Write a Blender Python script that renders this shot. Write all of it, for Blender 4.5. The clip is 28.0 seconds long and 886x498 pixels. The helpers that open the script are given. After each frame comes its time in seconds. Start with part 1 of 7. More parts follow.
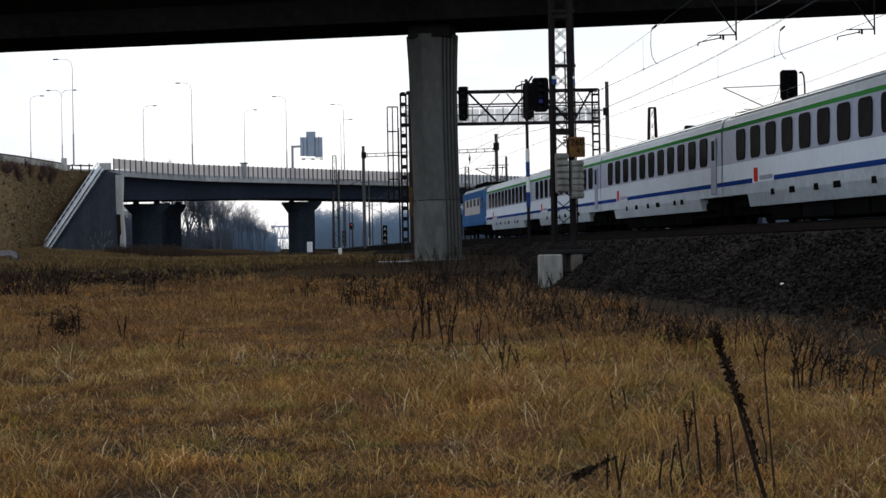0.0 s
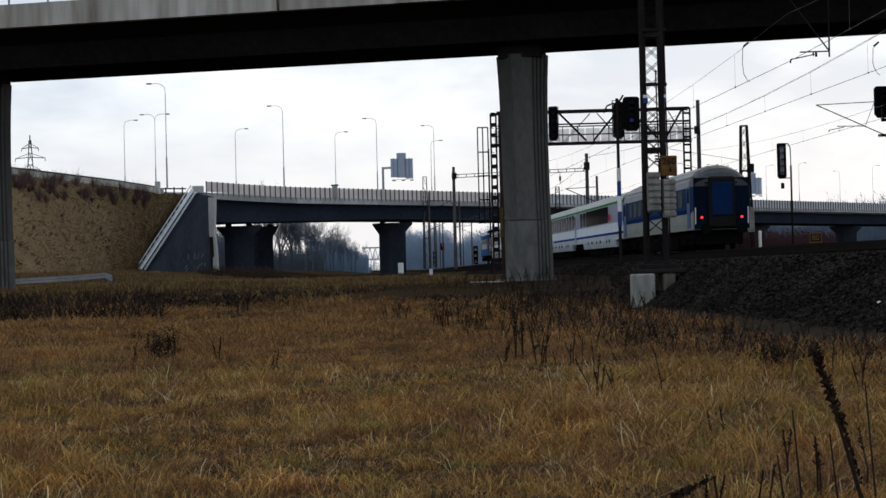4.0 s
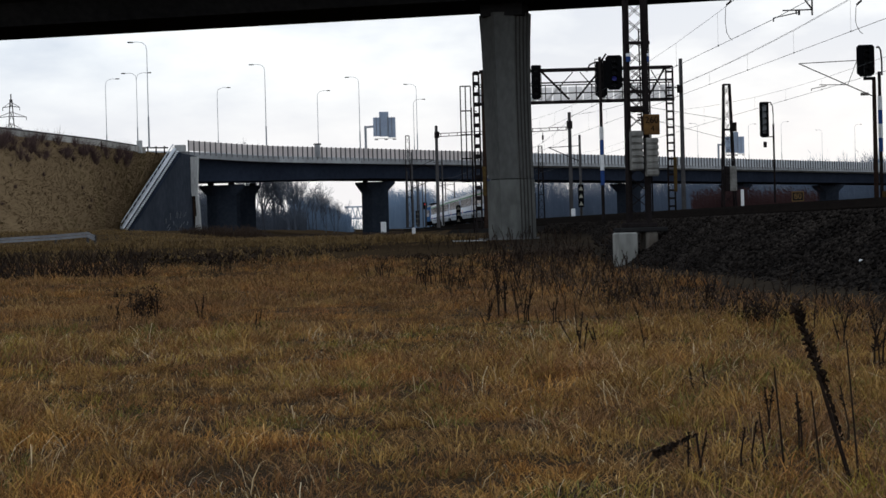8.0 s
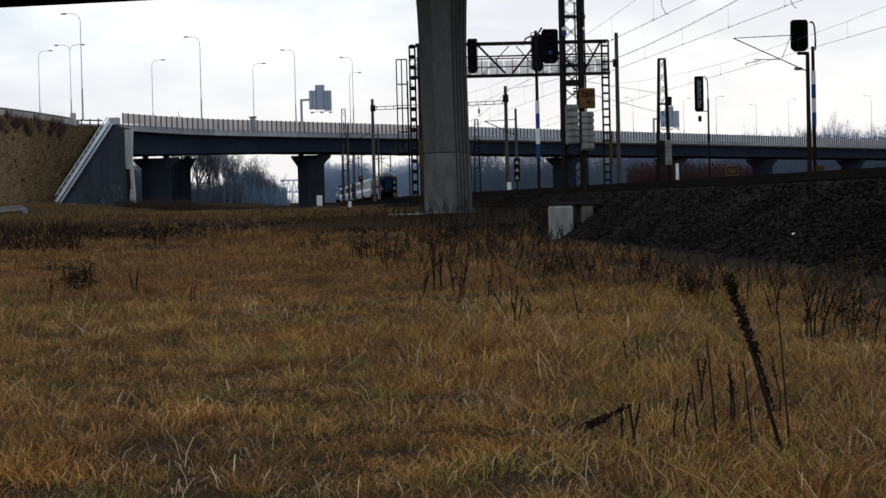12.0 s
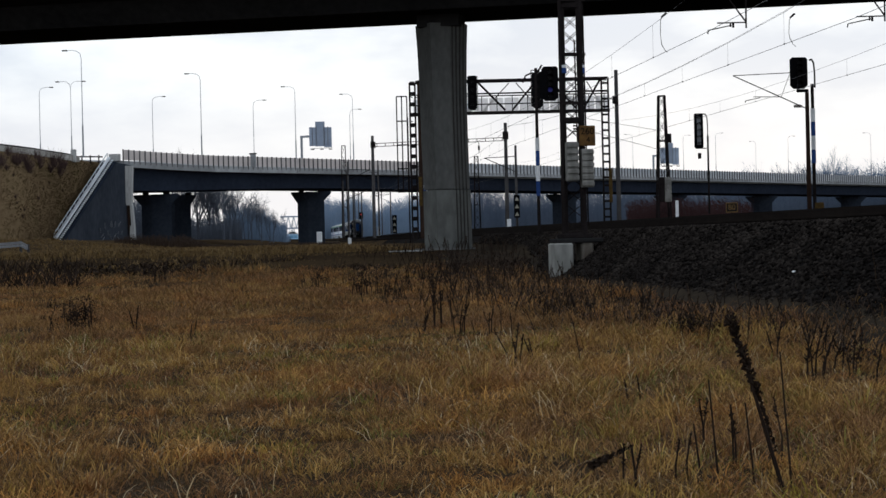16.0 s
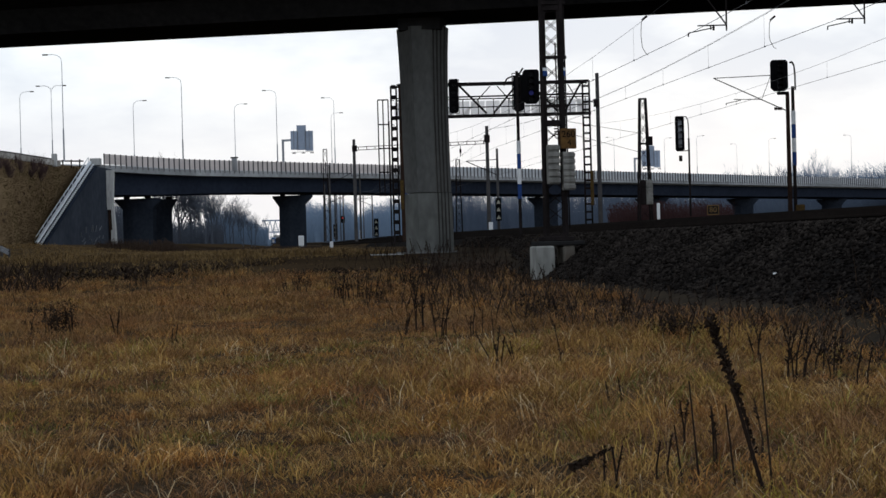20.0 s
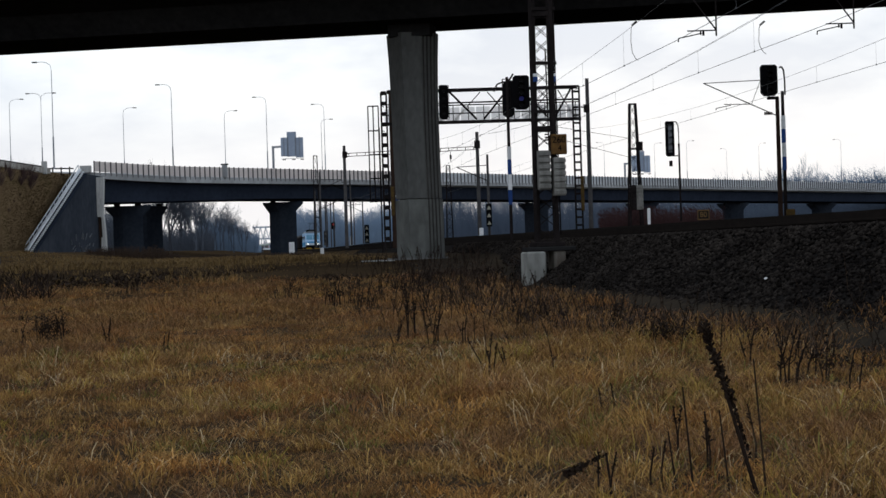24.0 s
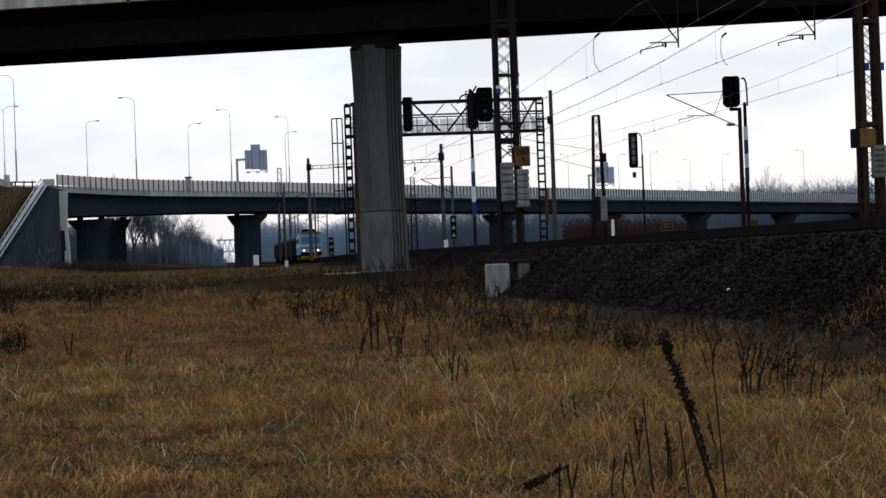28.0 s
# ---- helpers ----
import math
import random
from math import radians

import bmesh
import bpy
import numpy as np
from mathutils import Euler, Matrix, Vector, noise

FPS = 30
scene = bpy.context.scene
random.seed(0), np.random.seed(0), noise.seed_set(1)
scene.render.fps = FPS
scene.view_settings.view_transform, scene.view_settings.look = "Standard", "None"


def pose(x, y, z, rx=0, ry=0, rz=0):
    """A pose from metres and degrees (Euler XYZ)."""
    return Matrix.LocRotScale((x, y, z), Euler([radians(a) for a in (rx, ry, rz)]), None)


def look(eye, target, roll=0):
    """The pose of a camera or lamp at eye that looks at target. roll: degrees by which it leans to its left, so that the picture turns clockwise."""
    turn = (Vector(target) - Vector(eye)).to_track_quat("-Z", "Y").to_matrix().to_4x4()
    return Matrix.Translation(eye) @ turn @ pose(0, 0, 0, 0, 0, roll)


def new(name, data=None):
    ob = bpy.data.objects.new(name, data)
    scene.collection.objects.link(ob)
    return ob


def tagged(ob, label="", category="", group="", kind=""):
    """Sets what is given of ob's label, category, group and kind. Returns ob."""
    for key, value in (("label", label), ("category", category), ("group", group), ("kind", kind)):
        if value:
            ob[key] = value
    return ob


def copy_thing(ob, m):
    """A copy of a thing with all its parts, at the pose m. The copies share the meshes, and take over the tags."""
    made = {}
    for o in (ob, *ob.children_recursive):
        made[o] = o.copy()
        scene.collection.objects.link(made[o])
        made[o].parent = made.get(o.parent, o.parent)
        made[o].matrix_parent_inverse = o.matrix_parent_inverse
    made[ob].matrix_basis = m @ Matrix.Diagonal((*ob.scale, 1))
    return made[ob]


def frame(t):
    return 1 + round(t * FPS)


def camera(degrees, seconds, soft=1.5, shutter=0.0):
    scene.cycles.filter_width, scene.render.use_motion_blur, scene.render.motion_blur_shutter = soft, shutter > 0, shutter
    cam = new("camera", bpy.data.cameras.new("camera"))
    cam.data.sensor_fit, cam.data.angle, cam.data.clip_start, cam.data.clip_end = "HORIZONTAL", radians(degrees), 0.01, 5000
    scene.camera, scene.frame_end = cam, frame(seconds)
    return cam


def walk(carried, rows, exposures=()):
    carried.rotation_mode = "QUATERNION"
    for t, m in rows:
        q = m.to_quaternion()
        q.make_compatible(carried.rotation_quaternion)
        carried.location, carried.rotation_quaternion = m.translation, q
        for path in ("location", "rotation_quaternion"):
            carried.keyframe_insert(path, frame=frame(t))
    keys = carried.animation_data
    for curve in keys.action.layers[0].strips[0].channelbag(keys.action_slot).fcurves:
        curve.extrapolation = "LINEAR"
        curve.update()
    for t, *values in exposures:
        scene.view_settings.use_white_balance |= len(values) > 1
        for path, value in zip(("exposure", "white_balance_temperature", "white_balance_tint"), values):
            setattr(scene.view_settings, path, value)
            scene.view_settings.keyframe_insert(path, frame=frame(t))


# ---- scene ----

# ================= camera =================
def view(x, z, turn, tilt, lean):
    """A hand-held view from about one spot: sideways, height, turn to the right, tilt upwards, lean to the right."""
    return pose(x, 0, z, 90 + tilt, 0, -turn) @ pose(0, 0, 0, 0, 0, -lean)


cam = camera(27.53, 28.0, soft=1.5)
walk(cam, [
    (0, view(0.025, 1.253, 0.118, 0.253, 1.054)),
    (0.5, view(0.018, 1.252, -0.772, 0.579, 0.990)),
    (1, view(0.011, 1.253, -1.371, 0.859, 1.326)),
    (1.5, view(0.016, 1.253, -2.082, 1.072, 1.373)),
    (2, view(0.008, 1.251, -2.132, 1.138, 1.243)),
    (2.5, view(0.013, 1.252, -2.226, 1.127, 1.109)),
    (3, view(0.003, 1.250, -2.129, 1.076, 1.131)),
    (3.5, view(-0.001, 1.249, -2.455, 1.031, 1.229)),
    (5.5, view(-0.006, 1.252, -2.954, 0.645, 1.516)),
    (6, view(-0.002, 1.249, -2.875, 0.504, 1.418)),
    (6.5, view(-0.003, 1.245, -2.786, 0.242, 1.500)),
    (7, view(-0.003, 1.244, -2.521, -0.010, 1.501)),
    (7.5, view(-0.007, 1.244, -2.465, -0.187, 1.545)),
    (8, view(-0.003, 1.245, -2.221, -0.347, 1.439)),
    (8.5, view(-0.011, 1.244, -1.825, -0.535, 1.230)),
    (9, view(-0.009, 1.239, -1.550, -0.574, 1.241)),
    (9.5, view(-0.008, 1.240, -1.245, -0.803, 1.281)),
    (10, view(-0.011, 1.242, -0.849, -0.824, 1.044)),
    (10.5, view(-0.004, 1.240, -0.544, -0.922, 0.994)),
    (11, view(-0.001, 1.236, -0.294, -1.235, 1.115)),
    (11.5, view(0.013, 1.235, -0.063, -1.458, 1.240)),
    (12, view(0.004, 1.237, -0.220, -1.230, 1.379)),
    (12.5, view(0.004, 1.231, -0.447, -1.281, 1.170)),
    (14.5, view(0.005, 1.249, -0.376, -0.588, 0.955)),
    (15, view(0.004, 1.251, -0.401, -0.490, 1.160)),
    (15.5, view(-0.006, 1.253, -0.248, -0.229, 1.183)),
    (16, view(-0.004, 1.255, -0.186, -0.078, 1.332)),
    (16.5, view(-0.008, 1.251, -0.074, -0.041, 1.272)),
    (17, view(-0.003, 1.257, 0.000, -0.090, 1.400)),
    (17.5, view(0.001, 1.256, 0.131, -0.146, 1.426)),
    (18, view(0.003, 1.251, 0.177, -0.114, 1.502)),
    (18.5, view(-0.004, 1.262, 0.135, -0.045, 1.426)),
    (19, view(-0.002, 1.251, 0.308, -0.003, 1.283)),
    (19.5, view(0.001, 1.255, 0.464, -0.001, 1.320)),
    (20, view(0.004, 1.251, 0.389, 0.014, 1.520)),
    (20.5, view(0.003, 1.254, 0.400, 0.001, 1.556)),
    (21, view(0.002, 1.254, 0.405, 0.021, 1.502)),
    (21.5, view(-0.002, 1.250, 0.449, 0.100, 1.322)),
    (23.5, view(-0.015, 1.256, 0.583, 0.263, 1.523)),
    (24, view(-0.009, 1.257, 0.694, 0.192, 1.764)),
    (24.5, view(-0.005, 1.259, 0.800, 0.179, 1.666)),
    (25, view(-0.006, 1.259, 1.021, 0.262, 1.487)),
    (25.5, view(-0.006, 1.260, 1.195, 0.373, 1.607)),
    (26, view(0.002, 1.257, 1.291, 0.476, 1.785)),
    (26.5, view(0.007, 1.259, 1.373, 0.520, 1.920)),
    (27, view(0.009, 1.259, 1.397, 0.507, 1.951)),
    (27.5, view(0.009, 1.261, 1.636, 0.515, 2.016)),
    (28, view(0.015, 1.260, 1.819, 0.536, 2.034)),
], exposures=[(0, 0.25), (1.0, 0.27), (2.0, 0.0), (3.5, 0.03), (6.0, 0.03), (28.0, 0.05)])

# ================= sky and light =================
world = bpy.data.worlds.new("overcast_sky")
scene.world = world
world.use_nodes = True
wn, wl = world.node_tree.nodes, world.node_tree.links
wn.clear()
w_out = wn.new("ShaderNodeOutputWorld")
w_bg = wn.new("ShaderNodeBackground")
w_sky = wn.new("ShaderNodeTexSky")
w_sky.sky_type, w_sky.sun_disc = "NISHITA", False
w_sky.sun_elevation, w_sky.sun_rotation = radians(16), radians(8)
w_co = wn.new("ShaderNodeTexCoord")
w_map = wn.new("ShaderNodeMapping")
w_map.inputs["Scale"].default_value = (-7.0, 2.0, 19.0)
w_map.inputs["Location"].default_value = (0.35, 0.0, 0.6)
w_noise = wn.new("ShaderNodeTexNoise")
w_noise.inputs["Scale"].default_value, w_noise.inputs["Detail"].default_value = 1.3, 7.0
w_noise.inputs["Roughness"].default_value = 0.52
w_ramp = wn.new("ShaderNodeValToRGB")
w_ramp.color_ramp.elements[0].position, w_ramp.color_ramp.elements[0].color = 0.40, (0.56, 0.64, 0.76, 1)
w_ramp.color_ramp.elements[1].position, w_ramp.color_ramp.elements[1].color = 0.69, (0.89, 0.95, 0.995, 1)
w_dim = wn.new("ShaderNodeVectorMath")
w_dim.operation = "SCALE"
w_dim.inputs["Scale"].default_value = 0.05
w_mix = wn.new("ShaderNodeMix")
w_mix.data_type = "RGBA"
w_mix.inputs["Factor"].default_value = 0.9
wl.new(w_co.outputs["Generated"], w_map.inputs["Vector"])
wl.new(w_map.outputs["Vector"], w_noise.inputs["Vector"])
wl.new(w_noise.outputs["Fac"], w_ramp.inputs["Fac"])
wl.new(w_sky.outputs["Color"], w_dim.inputs[0])
wl.new(w_dim.outputs["Vector"], w_mix.inputs["A"])
wl.new(w_ramp.outputs["Color"], w_mix.inputs["B"])
# thicker, warmer cloud low over the horizon
w_sep = wn.new("ShaderNodeSeparateXYZ")
w_low = wn.new("ShaderNodeMapRange")
w_low.interpolation_type = "SMOOTHSTEP"
w_low.inputs["From Min"].default_value, w_low.inputs["From Max"].default_value = 0.02, 0.13
w_low.inputs["To Min"].default_value, w_low.inputs["To Max"].default_value = 0.7, 0.0
w_warm = wn.new("ShaderNodeMix")
w_warm.data_type = "RGBA"
w_warm.inputs["B"].default_value = (0.86, 0.835, 0.825, 1)
wl.new(w_co.outputs["Generated"], w_sep.inputs[0])
wl.new(w_sep.outputs["Z"], w_low.inputs["Value"])
wl.new(w_low.outputs["Result"], w_warm.inputs["Factor"])
wl.new(w_mix.outputs["Result"], w_warm.inputs["A"])
wl.new(w_warm.outputs["Result"], w_bg.inputs["Color"])
w_bg.inputs["Strength"].default_value = 1.14
wl.new(w_bg.outputs["Background"], w_out.inputs["Surface"])

sun = new("sun", bpy.data.lights.new("sun", "SUN"))
sun.data.energy, sun.data.angle, sun.data.color = 0.5, radians(25), (1.0, 0.96, 0.9)
sun.matrix_world = look((0, 0, 50), (-6, -40, 34))


# ================= materials =================
def material(name, base, dark, rough=0.8, metal=0.0, fine=8.0, coarse=0.6, bump=0.2, vary=0.15, island=False, streak=1.0, spec=0.0):
    """Two tones mixed by fine grain and coarse patches, with relief and a small change from piece to piece."""
    m = bpy.data.materials.new(name)
    m.use_nodes = True
    n, l = m.node_tree.nodes, m.node_tree.links
    b = n["Principled BSDF"]
    b.inputs["Roughness"].default_value, b.inputs["Metallic"].default_value = rough, metal
    b.inputs["Specular IOR Level"].default_value = spec
    co = n.new("ShaderNodeTexCoord")
    mp = n.new("ShaderNodeMapping")
    mp.inputs["Scale"].default_value = (1, 1, streak)
    l.new(co.outputs["Object"], mp.inputs["Vector"])
    n1, n2 = n.new("ShaderNodeTexNoise"), n.new("ShaderNodeTexNoise")
    for k, s, d in ((n1, fine, 4.0), (n2, coarse, 5.0)):
        k.inputs["Scale"].default_value, k.inputs["Detail"].default_value = s, d
        l.new(mp.outputs["Vector"], k.inputs["Vector"])
    ramp = n.new("ShaderNodeMapRange")
    ramp.inputs["From Min"].default_value, ramp.inputs["From Max"].default_value = 0.32, 0.68
    add = n.new("ShaderNodeMath")
    add.operation = "MULTIPLY_ADD"
    add.inputs[1].default_value = 0.45
    half = n.new("ShaderNodeMath")
    half.operation = "MULTIPLY"
    half.inputs[1].default_value = 0.55
    l.new(n2.outputs["Fac"], half.inputs[0])
    l.new(n1.outputs["Fac"], add.inputs[0])
    l.new(half.outputs["Value"], add.inputs[2])
    l.new(add.outputs["Value"], ramp.inputs["Value"])
    mix = n.new("ShaderNodeMix")
    mix.data_type = "RGBA"
    mix.inputs["A"].default_value, mix.inputs["B"].default_value = (*dark, 1), (*base, 1)
    l.new(ramp.outputs["Result"], mix.inputs["Factor"])
    hsv = n.new("ShaderNodeHueSaturation")
    l.new(mix.outputs["Result"], hsv.inputs["Color"])
    rnd = n.new("ShaderNodeNewGeometry" if island else "ShaderNodeObjectInfo")
    vr = n.new("ShaderNodeMapRange")
    vr.inputs["To Min"].default_value, vr.inputs["To Max"].default_value = 1 - vary, 1 + vary
    l.new(rnd.outputs["Random Per Island" if island else "Random"], vr.inputs["Value"])
    l.new(vr.outputs["Result"], hsv.inputs["Value"])
    l.new(hsv.outputs["Color"], b.inputs["Base Color"])
    if bump:
        bp = n.new("ShaderNodeBump")
        bp.inputs["Strength"].default_value, bp.inputs["Distance"].default_value = bump, 0.02
        l.new(n1.outputs["Fac"], bp.inputs["Height"])
        l.new(bp.outputs["Normal"], b.inputs["Normal"])
    return m


def glow(name, colour, strength):
    m = bpy.data.materials.new(name)
    m.use_nodes = True
    b = m.node_tree.nodes["Principled BSDF"]
    b.inputs["Base Color"].default_value = (*colour, 1)
    b.inputs["Emission Color"].default_value, b.inputs["Emission Strength"].default_value = (*colour, 1), strength
    return m


def blades(name, stops, rough=0.85, patch=(3.2, 0.45), tints=(), own=0.40):
    """Dry growth: a colour for each blade, from a ramp, tied to small and large patches; tints are further tones that take over in patches."""
    m = bpy.data.materials.new(name)
    m.use_nodes = True
    n, l = m.node_tree.nodes, m.node_tree.links
    b = n["Principled BSDF"]
    b.inputs["Roughness"].default_value, b.inputs["Specular IOR Level"].default_value = rough, 0.04
    g, co = n.new("ShaderNodeNewGeometry"), n.new("ShaderNodeTexCoord")

    def patches(scale, low, high, top, shift=0.0):
        mr = n.new("ShaderNodeMapRange")
        mr.inputs["From Min"].default_value, mr.inputs["From Max"].default_value, mr.inputs["To Max"].default_value = low, high, top
        nz = n.new("ShaderNodeTexNoise")
        nz.inputs["Scale"].default_value, nz.inputs["Detail"].default_value = scale, 3.0
        mp = n.new("ShaderNodeMapping")
        mp.inputs["Location"].default_value = (shift, shift, shift)
        l.new(co.outputs["Object"], mp.inputs["Vector"])
        l.new(mp.outputs["Vector"], nz.inputs["Vector"])
        l.new(nz.outputs["Fac"], mr.inputs["Value"])
        return mr.outputs["Result"]

    def plus(p, q, how="ADD"):
        ad = n.new("ShaderNodeMath")
        ad.operation = how
        l.new(p, ad.inputs[0])
        l.new(q, ad.inputs[1])
        return ad.outputs["Value"]

    mine = n.new("ShaderNodeMapRange")
    mine.inputs["To Max"].default_value = own
    l.new(g.outputs["Random Per Island"], mine.inputs["Value"])
    total = plus(plus(patches(patch[0], 0.3, 0.7, (1 - own) / 2), patches(patch[1], 0.3, 0.7, (1 - own) / 2)), mine.outputs["Result"])
    rp = n.new("ShaderNodeValToRGB")
    e = rp.color_ramp.elements
    e[0].position, e[0].color = stops[0][0], (*stops[0][1], 1)
    e[1].position, e[1].color = stops[-1][0], (*stops[-1][1], 1)
    for p, c in stops[1:-1]:
        e.new(p).color = (*c, 1)
    l.new(total, rp.inputs["Fac"])
    colour = rp.outputs["Color"]
    for i, (tone, scale, low, high) in enumerate(tints):
        mx = n.new("ShaderNodeMix")
        mx.data_type, mx.blend_type = "RGBA", "MULTIPLY"
        l.new(patches(scale, low, high, 1.0, 13.7 * (i + 1)), mx.inputs["Factor"])
        l.new(colour, mx.inputs["A"])
        mx.inputs["B"].default_value = (*tone, 1)
        colour = mx.outputs["Result"]
    l.new(colour, b.inputs["Base Color"])
    return m


M_CONC = material("weathered_concrete", (0.17, 0.17, 0.165), (0.075, 0.076, 0.075), 0.9, fine=6, coarse=0.5, bump=0.3, streak=0.35)
M_PIER = material("board_marked_pier_concrete", (0.122, 0.124, 0.119), (0.070, 0.071, 0.069), 0.9, fine=7, coarse=0.9, bump=0.3, streak=0.5)
# Darker copy of the pier concrete, with the right flank's shade in it.
M_PIER_DARK = material("shade_dark_rib_concrete", (0.06, 0.057, 0.054), (0.035, 0.033, 0.032), 0.95, fine=5, coarse=0.8, bump=0.2)
M_PIER_LOW = material("damp_pier_concrete", (0.165, 0.17, 0.162), (0.065, 0.066, 0.062), 0.9, fine=4, coarse=1.1, bump=0.3, streak=0.45)
M_CONC_LIGHT = material("pale_concrete", (0.46, 0.46, 0.45), (0.24, 0.24, 0.235), 0.9, fine=5, coarse=0.4, bump=0.25, streak=0.3)
M_BEAM = material("weathered_edge_beam", (0.40, 0.41, 0.42), (0.22, 0.225, 0.23), 0.9, fine=2.2, coarse=0.5, bump=0.2, streak=0.25)
M_CONC_STAIN = material("streaked_concrete", (0.46, 0.45, 0.42), (0.15, 0.13, 0.11), 0.9, fine=3, coarse=0.9, bump=0.3, streak=0.12)
# Near black: the bridge underside's shade is put into this colour.
M_CONC_DARK = material("near_black_concrete", (0.032, 0.031, 0.031), (0.014, 0.014, 0.015), 0.95, fine=4, coarse=0.4, bump=0.3)
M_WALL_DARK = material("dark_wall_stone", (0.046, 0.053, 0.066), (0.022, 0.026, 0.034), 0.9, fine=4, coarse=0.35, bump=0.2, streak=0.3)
M_GIRDER = material("dark_blue_grey", (0.028, 0.036, 0.055), (0.016, 0.02, 0.03), 0.7, fine=2, coarse=0.2, bump=0.05)
M_STEEL = material("grimy_painted_steel", (0.022, 0.018, 0.018), (0.009, 0.008, 0.008), 0.75, fine=14, coarse=1.5, bump=0.2)
M_RUST = material("rust_brown_steel", (0.045, 0.027, 0.02), (0.02, 0.014, 0.012), 0.85, fine=14, coarse=1.5, bump=0.3)
M_GALV = material("dull_galvanised_steel", (0.25, 0.26, 0.28), (0.15, 0.155, 0.17), 0.55, 0.4, fine=10, coarse=1.0, bump=0.1)
M_POLE = material("grey_pole_paint", (0.085, 0.082, 0.083), (0.045, 0.043, 0.044), 0.7, fine=10, coarse=1.0, bump=0.1)
M_POST = material("grey_parapet_post", (0.125, 0.12, 0.12), (0.08, 0.078, 0.08), 0.7, fine=6, coarse=1.0, bump=0.05)
M_RAIL = material("rail_steel", (0.020, 0.016, 0.014), (0.010, 0.008, 0.007), 0.7, 0.1, fine=20, coarse=2, bump=0.1)
M_SLEEPER = material("sleeper_concrete", (0.014, 0.012, 0.011), (0.006, 0.0055, 0.005), 0.95, fine=12, coarse=2)
M_BLACK = material("black_signal_paint", (0.007, 0.007, 0.008), (0.004, 0.004, 0.0045), 0.6, fine=20, coarse=3, bump=0.05)
M_WHITE = material("white_enamel", (0.72, 0.73, 0.74), (0.55, 0.56, 0.57), 0.5, fine=10, coarse=1.5, bump=0.03)
M_BLUE_BAND = material("blue_enamel", (0.03, 0.07, 0.22), (0.02, 0.045, 0.15), 0.5, fine=10, coarse=2, bump=0.03)
M_YELLOW = material("faded_yellow_paint", (0.0975, 0.0637, 0.0221), (0.0390, 0.0247, 0.0130), 0.8, fine=9, coarse=2.5, bump=0.15)
M_DIGITS = material("ochre_enamel", (0.17, 0.105, 0.04), (0.10, 0.065, 0.03), 0.6, fine=9, coarse=4, bump=0.05)
M_PILOT = material("yellow_pilot_paint", (0.42, 0.27, 0.03), (0.22, 0.14, 0.02), 0.7, fine=9, coarse=2.5, bump=0.1)
M_OCHRE = material("rusty_ochre_plate", (0.17, 0.092, 0.032), (0.065, 0.038, 0.02), 0.8, fine=9, coarse=4, bump=0.1)
M_BEIGE = material("dirty_beige_plastic", (0.36, 0.34, 0.28), (0.2, 0.19, 0.16), 0.8, fine=8, coarse=2, bump=0.1)
M_CABINET = material("grey_cabinet_enamel", (0.24, 0.235, 0.22), (0.09, 0.088, 0.08), 0.75, fine=9, coarse=2.5, bump=0.1, streak=0.3)
M_SCREEN = material("pale_parapet_panel", (0.62, 0.58, 0.54), (0.48, 0.45, 0.43), 0.7, fine=2, coarse=0.3, bump=0.0)
M_SCREEN_GREY = material("grey_parapet_panel", (0.50, 0.51, 0.53), (0.38, 0.39, 0.41), 0.7, fine=2, coarse=0.3, bump=0.0)
M_SIGN_BACK = material("sign_back_aluminium", (0.34, 0.40, 0.50), (0.26, 0.31, 0.40), 0.55, 0.3, fine=4, coarse=0.8, bump=0.0)
M_SOIL = material("field_soil", (0.050, 0.034, 0.019), (0.018, 0.013, 0.009), 1.0, fine=9, coarse=0.25, bump=0.6)
M_SOOT_SOIL = material("sooty_soil", (0.039, 0.030, 0.021), (0.013, 0.012, 0.011), 1.0, fine=9, coarse=0.6, bump=0.6)
# Bank ballast and its stones are kept near black.
M_BALLAST = material("near_black_ballast", (0.0144, 0.0136, 0.0128), (0.0056, 0.0048, 0.0048), 0.95, fine=14, coarse=0.5, bump=0.8)
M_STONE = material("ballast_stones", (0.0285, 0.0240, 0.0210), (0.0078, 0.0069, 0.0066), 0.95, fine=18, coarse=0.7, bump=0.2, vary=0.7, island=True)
M_HILL = material("winter_slope", (0.1706, 0.1210, 0.0682), (0.1293, 0.0900, 0.0517), 1.0, fine=1.2, coarse=0.14, bump=0.4)

MEADOW_TINTS = (((0.78, 0.72, 0.88), 0.50, 0.46, 0.62), ((0.72, 0.92, 0.45), 1.6, 0.60, 0.72), ((0.50, 0.38, 0.34), 2.6, 0.51, 0.63), ((1.5, 1.26, 0.90), 1.1, 0.52, 0.66))
M_GRASS = blades("dry_meadow_grass", [(0.10, (0.055, 0.029, 0.015)), (0.30, (0.135, 0.072, 0.030)), (0.46, (0.225, 0.122, 0.044)), (0.60, (0.315, 0.176, 0.060)),
                                      (0.76, (0.44, 0.272, 0.100)), (0.94, (0.66, 0.49, 0.27))], patch=(4.5, 0.9), tints=MEADOW_TINTS, own=0.50)
M_GRASS_RIPE = blades("golden_tussock_grass", [(0.10, (0.12, 0.062, 0.022)), (0.4, (0.30, 0.165, 0.050)), (0.65, (0.44, 0.265, 0.080)), (0.94, (0.64, 0.46, 0.20))],
                      tints=(((0.66, 0.95, 0.45), 0.8, 0.54, 0.66), ((0.6, 0.5, 0.45), 3.0, 0.5, 0.62)), own=0.45)
